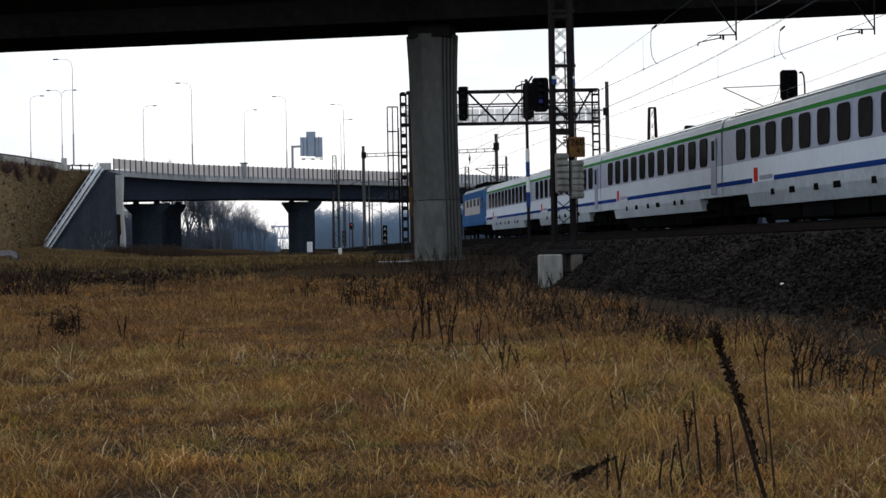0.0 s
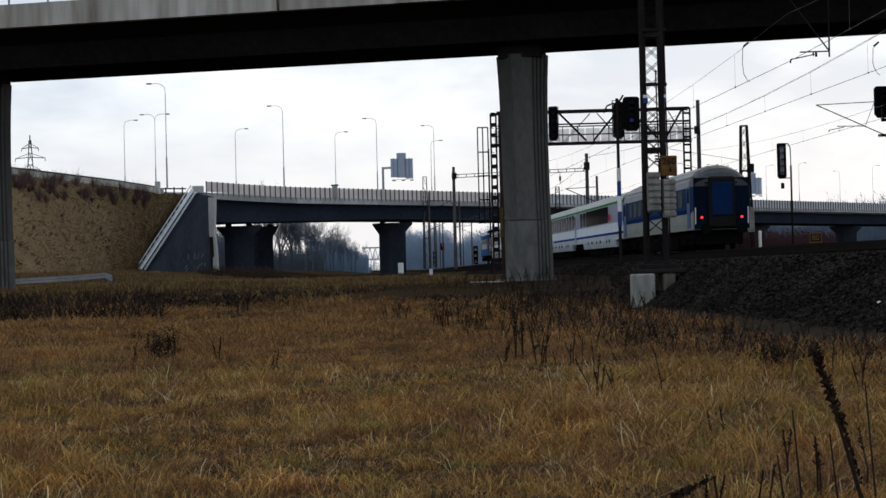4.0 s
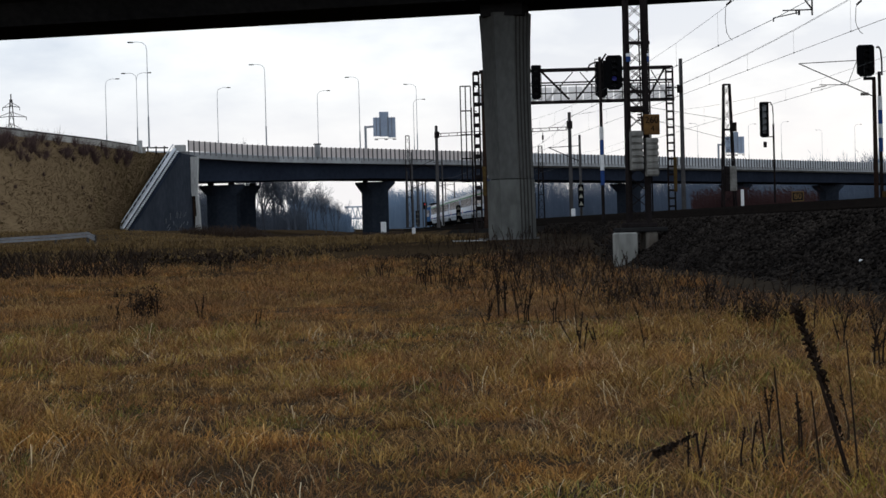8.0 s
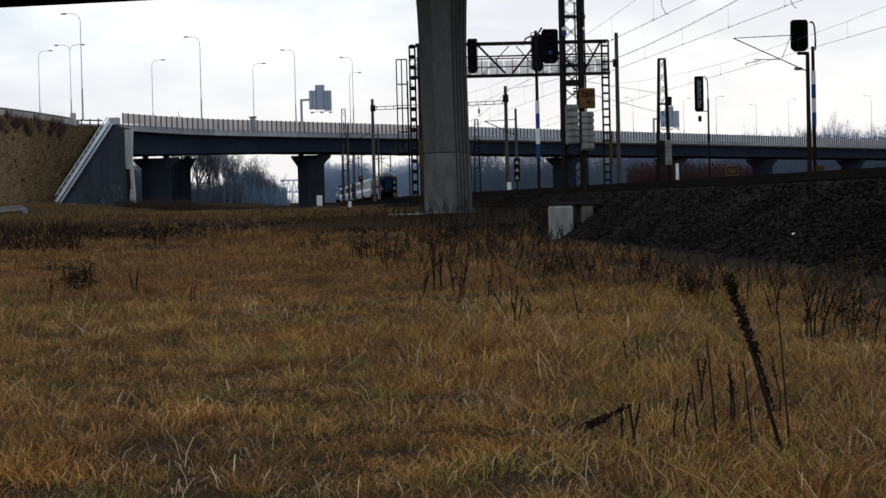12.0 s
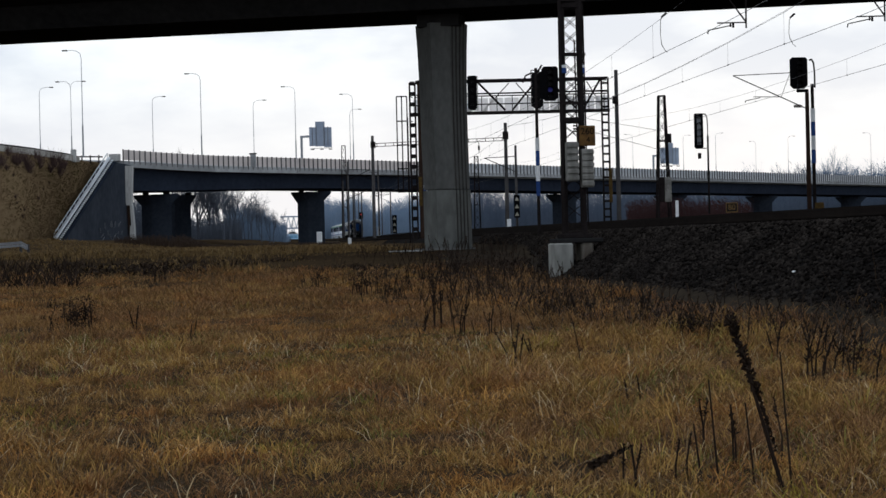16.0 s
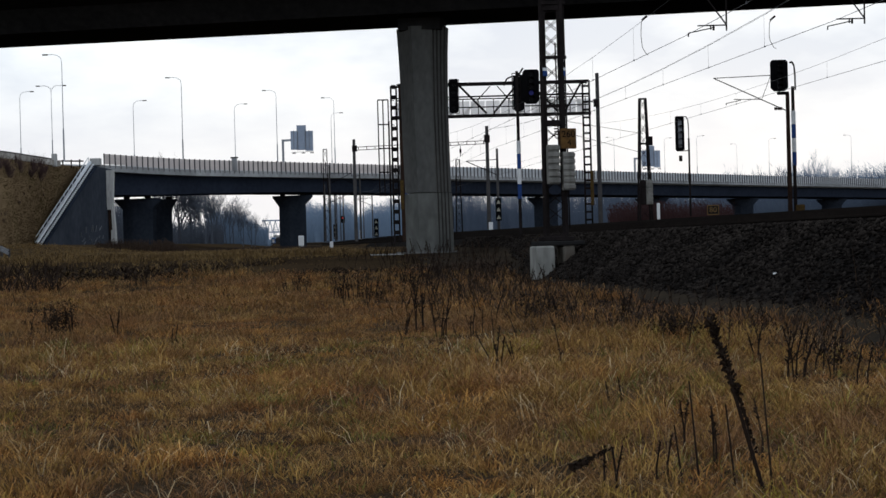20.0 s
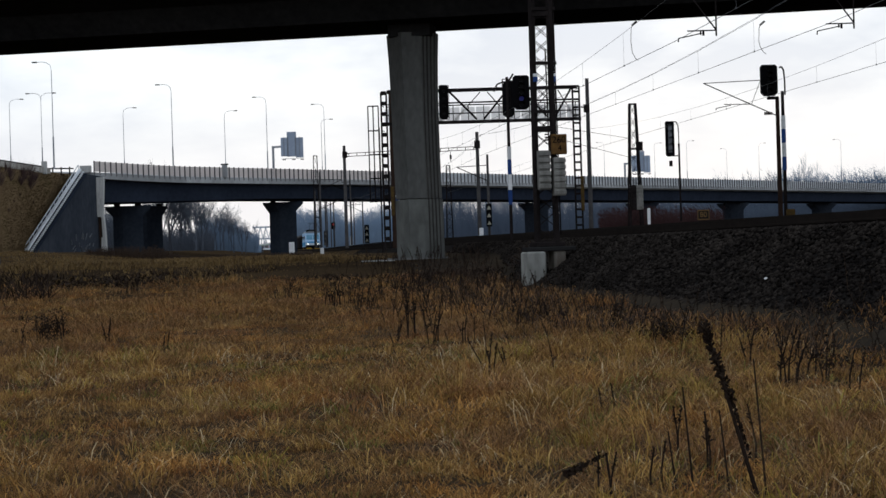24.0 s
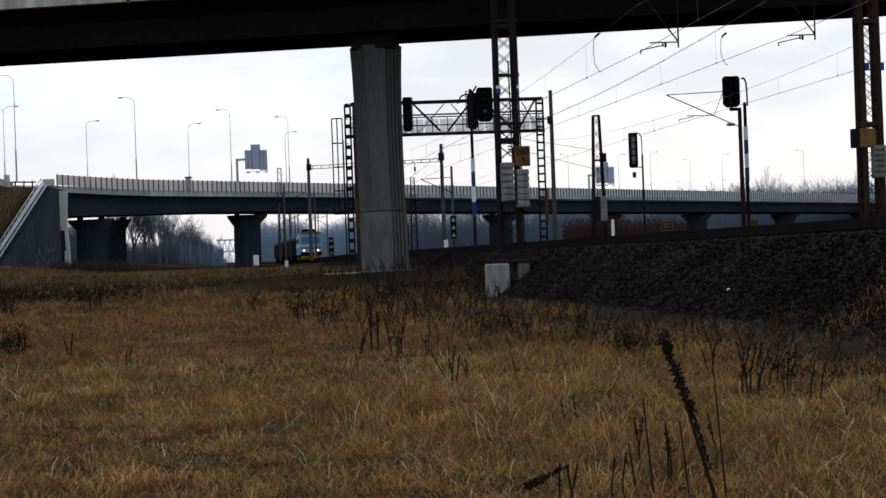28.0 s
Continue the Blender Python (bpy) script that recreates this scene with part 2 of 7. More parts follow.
M_THATCH = blades("grey_brown_thatch", [(0.10, (0.043, 0.027, 0.019)), (0.35, (0.083, 0.052, 0.032)), (0.55, (0.115, 0.073, 0.046)), (0.9, (0.194, 0.133, 0.090))], tints=(((0.8, 0.72, 0.68), 0.45, 0.44, 0.64), ((0.62, 0.5, 0.46), 2.6, 0.52, 0.66)), own=0.35)
M_GRASS_BACK = blades("dry_meadow_grass_sward", [(0.10, (0.062, 0.033, 0.018)), (0.35, (0.165, 0.088, 0.037)), (0.55, (0.248, 0.139, 0.051)), (0.9, (0.422, 0.267, 0.121))], tints=MEADOW_TINTS, own=0.4)
M_GRASS_FAR = blades("tawny_grass", [(0.1, (0.0432, 0.0297, 0.0175)), (0.4, (0.1107, 0.0702, 0.0324)), (0.65, (0.1633, 0.1053, 0.0405)), (0.95, (0.2376, 0.1688, 0.0837))], patch=(0.8, 0.15))
M_GRASS_SLOPE = blades("olive_slope_grass", [(0.1, (0.104, 0.070, 0.042)), (0.4, (0.134, 0.092, 0.050)), (0.65, (0.156, 0.109, 0.058)), (0.95, (0.188, 0.136, 0.074))], patch=(0.6, 0.12),
                       tints=(((0.66, 0.56, 0.55), 0.14, 0.46, 0.62), ((0.80, 1.05, 0.55), 0.09, 0.50, 0.62)), own=0.25)
M_SCRUB = blades("purplish_scrub_twigs", [(0.1, (0.050, 0.032, 0.031)), (0.5, (0.078, 0.050, 0.047)), (0.9, (0.11, 0.074, 0.066))], patch=(0.5, 0.1))
M_WEED = blades("dead_weed_stems", [(0.1, (0.0093, 0.0074, 0.0068)), (0.5, (0.0260, 0.0174, 0.0130)), (0.9, (0.0558, 0.0372, 0.0242))])
M_VERGE = blades("dead_verge_grass", [(0.1, (0.015, 0.012, 0.011)), (0.5, (0.042, 0.028, 0.021)), (0.9, (0.090, 0.060, 0.039))])
# Distance haze is put into these four blue-grey twig tones.
M_WOOD = blades("haze_tinted_twigs", [(0.1, (0.057, 0.068, 0.087)), (0.5, (0.086, 0.099, 0.124)), (0.9, (0.121, 0.138, 0.170))], patch=(0.12, 0.03))
M_WOOD_HAZE = blades("haze_blue_twigs", [(0.1, (0.1363, 0.1900, 0.2662)), (0.5, (0.1800, 0.2475, 0.3375)), (0.9, (0.2325, 0.3100, 0.4163))], patch=(0.08, 0.02))
M_WOOD_PALE = blades("haze_pale_twigs", [(0.1, (0.195, 0.255, 0.315)), (0.5, (0.240, 0.315, 0.375)), (0.9, (0.300, 0.375, 0.450))], patch=(0.05, 0.02))
M_WOOD_BLUE = blades("far_haze_tinted_twigs", [(0.1, (0.0720, 0.0936, 0.1320)), (0.5, (0.0936, 0.1200, 0.1656)), (0.9, (0.1200, 0.1512, 0.2016))], patch=(0.08, 0.02))
M_THICKET = blades("brown_thicket", [(0.1, (0.020, 0.013, 0.010)), (0.5, (0.040, 0.026, 0.019)), (0.9, (0.065, 0.042, 0.028))], patch=(0.5, 0.1))
M_HEDGE = blades("reddish_hedge_twigs", [(0.1, (0.022, 0.011, 0.011)), (0.5, (0.042, 0.021, 0.021)), (0.9, (0.062, 0.034, 0.034))], patch=(0.5, 0.1))
M_LAMP_POLE = material("pale_lamp_pole", (0.3600, 0.3840, 0.4200), (0.2640, 0.2820, 0.3120), 0.5, 0.3, fine=6, coarse=1.0, bump=0.0)
# Bluish and lightened: the haze is in the bark's colour.
M_BARK = material("haze_tinted_bark", (0.081, 0.089, 0.108), (0.049, 0.054, 0.068), 0.95, fine=5, coarse=0.5, bump=0.2)
M_BARK_RED = material("reddish_twigs", (0.07, 0.04, 0.036), (0.035, 0.022, 0.02), 0.95, fine=5, coarse=0.5, bump=0.2)
M_WIRE = material("overhead_wire", (0.12, 0.122, 0.13), (0.07, 0.072, 0.078), 0.6, 0.5, bump=0.0)
M_GLASS_DARK = material("dark_coach_glass", (0.020, 0.017, 0.016), (0.008, 0.008, 0.009), 0.12, fine=1.5, coarse=0.6, bump=0.0, spec=0.0008)
M_ROOF = material("silver_coach_roof", (0.4200, 0.4400, 0.4600), (0.2800, 0.2900, 0.3100), 0.45, 0.2, fine=3, coarse=0.5, bump=0.02, spec=0.5)
M_ROOF_DARK = material("grey_coach_roof", (0.1600, 0.1720, 0.1800), (0.1040, 0.1120, 0.1200), 0.5, 0.2, fine=3, coarse=0.5, bump=0.02, spec=0.2)
M_ROOF_END = material("sooty_roof_end", (0.060, 0.064, 0.070), (0.030, 0.032, 0.036), 0.5, fine=3, coarse=0.5, bump=0.02, spec=0.1)
# Paler glass: curtains, plus the sky's reflection put into the base colour.
M_GLASS_CURTAIN = material("curtained_reflection_toned_glass", (0.095, 0.108, 0.120), (0.045, 0.052, 0.060), 0.2, fine=1.5, coarse=0.9, bump=0.0, spec=0.002)
M_COACH_WHITE = material("white_coach_paint", (0.5754, 0.6314, 0.7033), (0.4795, 0.5275, 0.5994), 0.4, fine=4, coarse=0.5, bump=0.01, spec=0.5)
M_COACH_LILAC = material("lilac_grey_coach_paint", (0.2000, 0.2240, 0.3200), (0.1520, 0.1720, 0.2480), 0.4, fine=4, coarse=0.5, bump=0.01, spec=0.5)
M_COACH_SKIRT = material("dusty_grey_skirt", (0.4500, 0.4950, 0.5400), (0.2700, 0.2970, 0.3330), 0.6, fine=5, coarse=0.8, bump=0.02, spec=0.35)
M_COACH_GREEN = material("green_coach_stripe", (0.05, 0.21, 0.055), (0.035, 0.15, 0.04), 0.4, bump=0.0)
M_COACH_NAVY = material("navy_coach_stripe", (0.015, 0.045, 0.20), (0.012, 0.035, 0.15), 0.4, bump=0.0)
M_COACH_BLUE = material("blue_coach_paint", (0.0120, 0.0580, 0.1900), (0.0080, 0.0400, 0.1300), 0.4, fine=4, coarse=0.5, bump=0.01, spec=0.12)
M_COACH_DUSK = material("deep_blue_coach_paint", (0.0211, 0.0486, 0.1215), (0.0146, 0.0340, 0.0851), 0.85, fine=4, coarse=0.5, bump=0.01, spec=0.02)
M_COACH_NAVYEND = material("dull_blue_end_door", (0.0080, 0.0280, 0.0880), (0.0048, 0.0160, 0.0560), 0.5, fine=4, coarse=0.8, bump=0.02)
M_COACH_BRIGHT = material("navy_waist_stripe", (0.008, 0.030, 0.115), (0.006, 0.022, 0.085), 0.4, bump=0.0)
M_COACH_CREAM = material("cream_grey_coach_paint", (0.2720, 0.2856, 0.2652), (0.2040, 0.2108, 0.1972), 0.85, fine=4, coarse=0.5, bump=0.01, spec=0.02)
M_COACH_END = material("sooty_blue_coach_end", (0.0060, 0.0120, 0.0270), (0.0030, 0.0048, 0.0096), 0.6, fine=4, coarse=0.8, bump=0.03)
M_UNDER = material("black_underframe", (0.009, 0.009, 0.009), (0.004, 0.004, 0.004), 0.9, fine=8, coarse=1.0, bump=0.2)
# Brownish foundation concrete, darkened because the block stands in shadow.
M_FOUND_SHADE = material("brown_shade_foundation", (0.20, 0.19, 0.17), (0.05, 0.035, 0.025), 0.9, fine=4, coarse=1.8, bump=0.4, streak=0.3)
M_FOUND = material("stained_foundation_concrete", (0.34, 0.34, 0.32), (0.10, 0.10, 0.09), 0.9, fine=5, coarse=1.6, bump=0.4, streak=0.35)
# Under-deck shade and a bluish haze are put into this colour.
M_PIER_FAR = material("shade_toned_pier_concrete", (0.036, 0.045, 0.060), (0.018, 0.022, 0.032), 0.95, fine=3, coarse=0.4, bump=0.1)
M_COPING = material("whitened_coping", (0.66, 0.69, 0.72), (0.50, 0.53, 0.56), 0.8, fine=4, coarse=0.8, bump=0.1)
M_GANGWAY = material("grey_gangway_bellows", (0.22, 0.23, 0.25), (0.12, 0.125, 0.14), 0.8, fine=4, coarse=1.0, bump=0.1)
M_RUBBER = material("black_gangway_rubber", (0.015, 0.015, 0.016), (0.01, 0.01, 0.01), 0.8, bump=0.05)
M_LOCO_BLUE = material("sky_blue_loco_paint", (0.10, 0.30, 0.52), (0.07, 0.22, 0.40), 0.4, fine=4, coarse=0.5, bump=0.01)
M_LOCO_GREY = material("pale_loco_paint", (0.50, 0.56, 0.62), (0.38, 0.43, 0.48), 0.45, fine=4, coarse=0.5, bump=0.01)
M_LOCO_DEEP = material("deep_blue_loco_paint", (0.05, 0.12, 0.26), (0.035, 0.085, 0.19), 0.4, fine=4, coarse=0.5, bump=0.01)
M_LOCO_BEIGE = material("pale_beige_loco_paint", (0.46, 0.43, 0.42), (0.34, 0.32, 0.31), 0.45, fine=4, coarse=0.5, bump=0.01)
M_LOCO_PALE = material("pale_blue_loco_paint", (0.30, 0.44, 0.60), (0.23, 0.35, 0.49), 0.45, fine=4, coarse=0.5, bump=0.01)
# Dark wagon grey, lightened to carry the distance haze.
M_WAGON = material("haze_grey_wagon", (0.050, 0.050, 0.052), (0.028, 0.028, 0.030), 0.85, fine=4, coarse=0.6, bump=0.1)
M_RED_TAIL = glow("red_tail_lamp", (1.0, 0.03, 0.03), 1.6)
# The blue base holds a painted sky reflection, besides the real gloss.
M_GLASS_SKY = material("sky_tinted_windscreen", (0.10, 0.27, 0.40), (0.08, 0.22, 0.34), 0.15, fine=1, coarse=0.3, bump=0.0, spec=0.5)
M_RED_SIGN = material("red_emblem_paint", (0.6, 0.04, 0.03), (0.45, 0.03, 0.02), 0.5, bump=0.0)
M_HEADLAMP = glow("headlamp", (1.0, 0.93, 0.8), 3.0)
M_LAMP_BLUE = glow("blue_signal_lens", (0.012, 0.014, 0.16), 0.16)
M_LAMP_RED = glow("red_signal_lens", (0.8, 0.04, 0.04), 0.4)
M_LENS = material("dark_signal_lens", (0.010, 0.010, 0.012), (0.007, 0.007, 0.008), 0.3, bump=0.0, spec=0.05)


M_STRAW = blades("bleached_straw", [(0.1, (0.25, 0.165, 0.08)), (0.5, (0.46, 0.34, 0.19)), (0.9, (0.70, 0.58, 0.39))])
M_GREEN = blades("green_grass", [(0.1, (0.06, 0.055, 0.016)), (0.5, (0.15, 0.135, 0.034)), (0.9, (0.27, 0.21, 0.06))])


def let_light_through(m, colour, share):
    """Thin panels glow softly with the light behind them."""
    n, l = m.node_tree.nodes, m.node_tree.links
    t, mix = n.new("ShaderNodeBsdfTranslucent"), n.new("ShaderNodeMixShader")
    t.inputs["Color"].default_value = (*colour, 1)
    mix.inputs["Fac"].default_value = share
    l.new(n["Principled BSDF"].outputs["BSDF"], mix.inputs[1])
    l.new(t.outputs["BSDF"], mix.inputs[2])
    l.new(mix.outputs["Shader"], n["Material Output"].inputs["Surface"])


for dry, tone in ((M_GRASS, (0.36, 0.215, 0.085)), (M_GRASS_RIPE, (0.42, 0.27, 0.09)), (M_GRASS_BACK, (0.30, 0.18, 0.07)), (M_THATCH, (0.20, 0.13, 0.085)), (M_GRASS_SLOPE, (0.24, 0.165, 0.08))):
    let_light_through(dry, tone, 0.12)
M_PANEL = material("thin_white_walkway_panel", (0.75, 0.75, 0.76), (0.6, 0.6, 0.62), 0.6, fine=6, coarse=1.5, bump=0.0)
let_light_through(M_PANEL, (0.97, 0.96, 0.96), 0.88)
let_light_through(M_SCREEN, (0.80, 0.76, 0.75), 0.7)
let_light_through(M_SCREEN_GREY, (0.72, 0.74, 0.76), 0.6)


# ================= mesh helpers =================
def bar(bm, p, q, w, h=None):
    """A square or flat bar from p to q."""
    p, q, h = Vector(p), Vector(q), h or w
    d = q - p
    m = Matrix.Translation((p + q) / 2) @ d.to_track_quat("Z", "Y").to_matrix().to_4x4() @ Matrix.Diagonal((w, h, d.length, 1))
    bmesh.ops.create_cube(bm, size=1, matrix=m)
    return bm


def rod(bm, p, q, r, r2=None, n=6):
    """A round bar from p to q."""
    p, q = Vector(p), Vector(q)
    d = q - p
    m = Matrix.Translation((p + q) / 2) @ d.to_track_quat("Z", "Y").to_matrix().to_4x4()
    bmesh.ops.create_cone(bm, cap_ends=True, segments=n, radius1=r, radius2=r if r2 is None else r2, depth=d.length, matrix=m)
    return bm


def block(bm, c, s, bevel=0.0):
    """A block with its centre at c, of size s, with softened edges."""
    made = bmesh.ops.create_cube(bm, size=1, matrix=Matrix.Translation(c) @ Matrix.Diagonal((*s, 1)))
    if bevel:
        edges = {e for v in made["verts"] for e in v.link_edges}
        bmesh.ops.bevel(bm, geom=list(edges), offset=bevel, segments=1, affect="EDGES")
    return bm


def prism(bm, outline, a, b, at):
    """A closed outline of (u, v) drawn out between a and b; at(u, v, s) gives the place."""
    lo, hi = [bm.verts.new(at(u, v, a)) for u, v in outline], [bm.verts.new(at(u, v, b)) for u, v in outline]
    n = len(outline)
    for i in range(n):
        bm.faces.new((lo[i], lo[(i + 1) % n], hi[(i + 1) % n], hi[i]))
    bm.faces.new(lo[::-1])
    bm.faces.new(hi)
    bmesh.ops.recalc_face_normals(bm, faces=bm.faces[:])
    return bm


def along_y(u, v, s):
    return (u, s, v)


def part(name, bm, mat, parent=None, label="", smooth=False):
    """Links a bmesh as one mesh object under a thing or a part."""
    me = bpy.data.meshes.new(name)
    bm.to_mesh(me)
    bm.free()
    me.materials.append(mat)
    if smooth:
        me.shade_smooth()
    ob = new(name, me)
    ob.parent = parent
    return tagged(ob, label)


def shared(name, me, parent, m):
    """A further object on a mesh that is already there."""
    ob = new(name, me)
    ob.parent = parent
    ob.matrix_basis = m
    return ob


def thing(name, m, label, category, group="", kind=""):
    ob = new(name)
    ob.empty_display_size = 0.3
    ob.matrix_basis = m
    return tagged(ob, label, category, group, kind)


def strips(name, verts, faces, mat, parent=None):
    me = bpy.data.meshes.new(name)
    me.from_pydata(verts, [], faces)
    me.materials.append(mat)
    ob = new(name, me)
    ob.parent = parent
    return ob


# ================= the line and the lie of the land =================
BEND, SLOPE = 330.0, -0.0907
HEADING = 5.18


def line_x(y, off=0.0):
    """Where the middle of a track lies: off is 0 for the far track, -3.57 and -7.15 for the others."""
    t = min(1.0, max(0.0, (y - 265.0) / 85.0))
    shift = -1.2 * t * t * (3 - 2 * t)
    t = min(1.0, max(0.0, (y - 135.0) / 145.0))
    close = t * t * (3 - 2 * t)
    if -5 < off < -2:  # the middle track runs into the near one
        t = min(1.0, max(0.0, (y - 110.0) / 130.0))
        off -= 3.58 * t * t * (3 - 2 * t)
    return 17.45 + off * (1 - 0.28 * close) + shift + SLOPE * y - (0.000125 * (y - BEND) ** 2 if y > BEND else 0.0)


def rail_z(y, off=0.0):
    k = -off / 7.15
    far = 1.83 + 0.0058 * min(y, 265.0)
    near = 1.60 + 0.0034 * min(y, 320.0)
    return far * (1 - k) + near * k


def smooth(a, b, v):
    t = min(1.0, max(0.0, (v - a) / (b - a)))
    return t * t * (3 - 2 * t)


def field_z(x, y):
    """The meadow and the land behind it, without the railway."""
    z = 0.010 * max(0.0, min(y, 45.0) - 10.0) + 0.78 * smooth(44.0, 61.0, y) + 0.0045 * max(0.0, min(y, 500.0) - 62.0)
    z += 1.0 * smooth(-20.0, -34.0, x) * smooth(108.0, 145.0, y) + 0.06 * smooth(-8.0, -4.2, x - line_x(y, -7.15)) * smooth(48.0, 36.0, y)
    return z + 0.05 * noise.noise((x * 0.35, y * 0.35, 0)) * min(1.0, 12.0 / max(y, 1.0) + 0.4)


def grass_toe(y):
    """How far from the near track the meadow's grass stops."""
    return -4.3 - 1.7 * smooth(19.0, 25.0, y) + 0.9 * smooth(44.0, 60.0, y)


def land_z(x, y):
    z = field_z(x, y)
    if y > 900 or y < -60:
        return z
    c = x - line_x(y, -7.15)
    wide = line_x(y) - line_x(y, -7.15)
    k = min(1.0, max(0.0, c / wide))
    top = rail_z(y, -7.15 * (1 - k)) - 0.20
    if c < -1.9:
        top -= (-1.9 - c) / 1.45
    elif c > 9.6:
        top -= (c - 9.6) / 2.0
    return max(z, top)


# ================= ground =================
def ground_sheet():
    ys = list(np.arange(-60, 4, 8.0)) + list(np.arange(4, 70, 0.6)) + list(np.arange(70, 340, 4.0)) + [350, 380, 420, 480, 560, 700, 900, 1300, 2000, 3500]
    us = np.concatenate([[-3500, -1500, -600, -250, -140, -90, -65], np.arange(-50, -14, 1.5), np.arange(-14, 30, 0.55), np.arange(30, 60, 3.0),
                         [65, 80, 110, 160, 250, 600, 1500, 3500]])
    verts, faces = [], []
    for y in ys:
        for u in us:
            x = u + (SLOPE * y if abs(u) < 60 and y < 340 else 0.0)
            verts.append((x, y, land_z(x, y)))
    n = len(us)
    for j in range(len(ys) - 1):
        for i in range(n - 1):
            a = j * n + i
            faces.append((a, a + 1, a + n + 1, a + n))
    ob = strips("ground", verts, faces, M_SOIL)
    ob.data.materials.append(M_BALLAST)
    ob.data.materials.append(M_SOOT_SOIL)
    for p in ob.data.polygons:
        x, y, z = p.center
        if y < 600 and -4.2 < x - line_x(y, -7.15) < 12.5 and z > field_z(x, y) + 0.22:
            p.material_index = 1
        elif 12 < y < 75 and x - line_x(y, -7.15) > grass_toe(y) - 0.15 and x - line_x(y, -7.15) < 3:
            p.material_index = 2
    ob.data.shade_smooth()
    return tagged(ob, "brown winter meadow soil rising to a near-black railway bank", "ground", kind="structure")


ground = ground_sheet()


# ================= tracks =================
def tracks():
    sl = bmesh.new()
    block(sl, (0, 0, -0.12), (2.5, 0.26, 0.2), 0.03)
    sleeper_mesh = bpy.data.meshes.new("sleeper")
    sl.to_mesh(sleeper_mesh)
    sl.free()
    sleeper_mesh.materials.append(M_SLEEPER)
    for name, off in (("track_near", -7.15), ("track_middle", -3.57), ("track_far", 0.0)):
        tr = thing(name, Matrix.Identity(4), "rusty steel rails on dark concrete sleepers in near-black ballast", "railway track", "tracks on the bank", "structure")
        for side in (-0.755, 0.755):
            bm = bmesh.new()
            ys = [-40, 20] + list(range(30, 340, 20)) + list(range(340, 900, 35))
            for a, b in zip(ys[:-1], ys[1:]):
                pa, pb = (line_x(a, off) + side, a, rail_z(a, off)), (line_x(b, off) + side, b, rail_z(b, off))
                bar(bm, Vector(pa) - Vector((0, 0, 0.02)), Vector(pb) - Vector((0, 0, 0.02)), 0.04, 0.07)
                bar(bm, Vector(pa) - Vector((0, 0, 0.09)), Vector(pb) - Vector((0, 0, 0.09)), 0.10, 0.018)
                bar(bm, Vector(pa) - Vector((0, 0, 0.145)), Vector(pb) - Vector((0, 0, 0.145)), 0.02, 0.14)
            part("rail", bm, M_RAIL, tr)
        step = 0.62 if off < -7 else 1.24
        for i in range(100):
            y = 24 + i * step
            shared("sleeper", sleeper_mesh, tr, pose(line_x(y, off), y, rail_z(y, off) - 0.16, 0, 0, HEADING))


tracks()


def cable_trough():
    t = thing("cable_trough", Matrix.Identity(4), "low pale concrete cable trough beside the far track", "cable trough")
    for i in range(26):
        y0, y1 = 52 + i * 3.0, 54.96 + i * 3.0
        bm = bmesh.new()
        bar(bm, (line_x(y0) + 2.15, y0, rail_z(y0) - 0.06), (line_x(y1) + 2.15, y1, rail_z(y1) - 0.06), 0.3, 0.22)
        part("trough_cover", bm, M_CONC, t)


cable_trough()


# ================= the road bridge overhead =================
# Its line: nearly across the view, a little nearer on the right.
def over(u, v, s):
    """u: metres across the deck, away from the eye; s: along it, to the right; v: height."""
    return (s * 0.980 + u * 0.20, 64.1 - s * 0.20 + u * 0.980, v)


def pier_outline(w, d, cut):
    return [(-w, -d + cut), (-w + cut, -d), (w - cut, -d), (w, -d + cut), (w, d - cut), (w - cut, d), (-w + cut, d), (-w, d - cut)]


PIER_FACES = [(-1.04, 0.10), (-0.24, -0.86), (0.50, -0.52), (1.0, 0.10), (1.0, 0.55), (0.35, 1.0), (-0.5, 1.0), (-1.04, 0.6)]


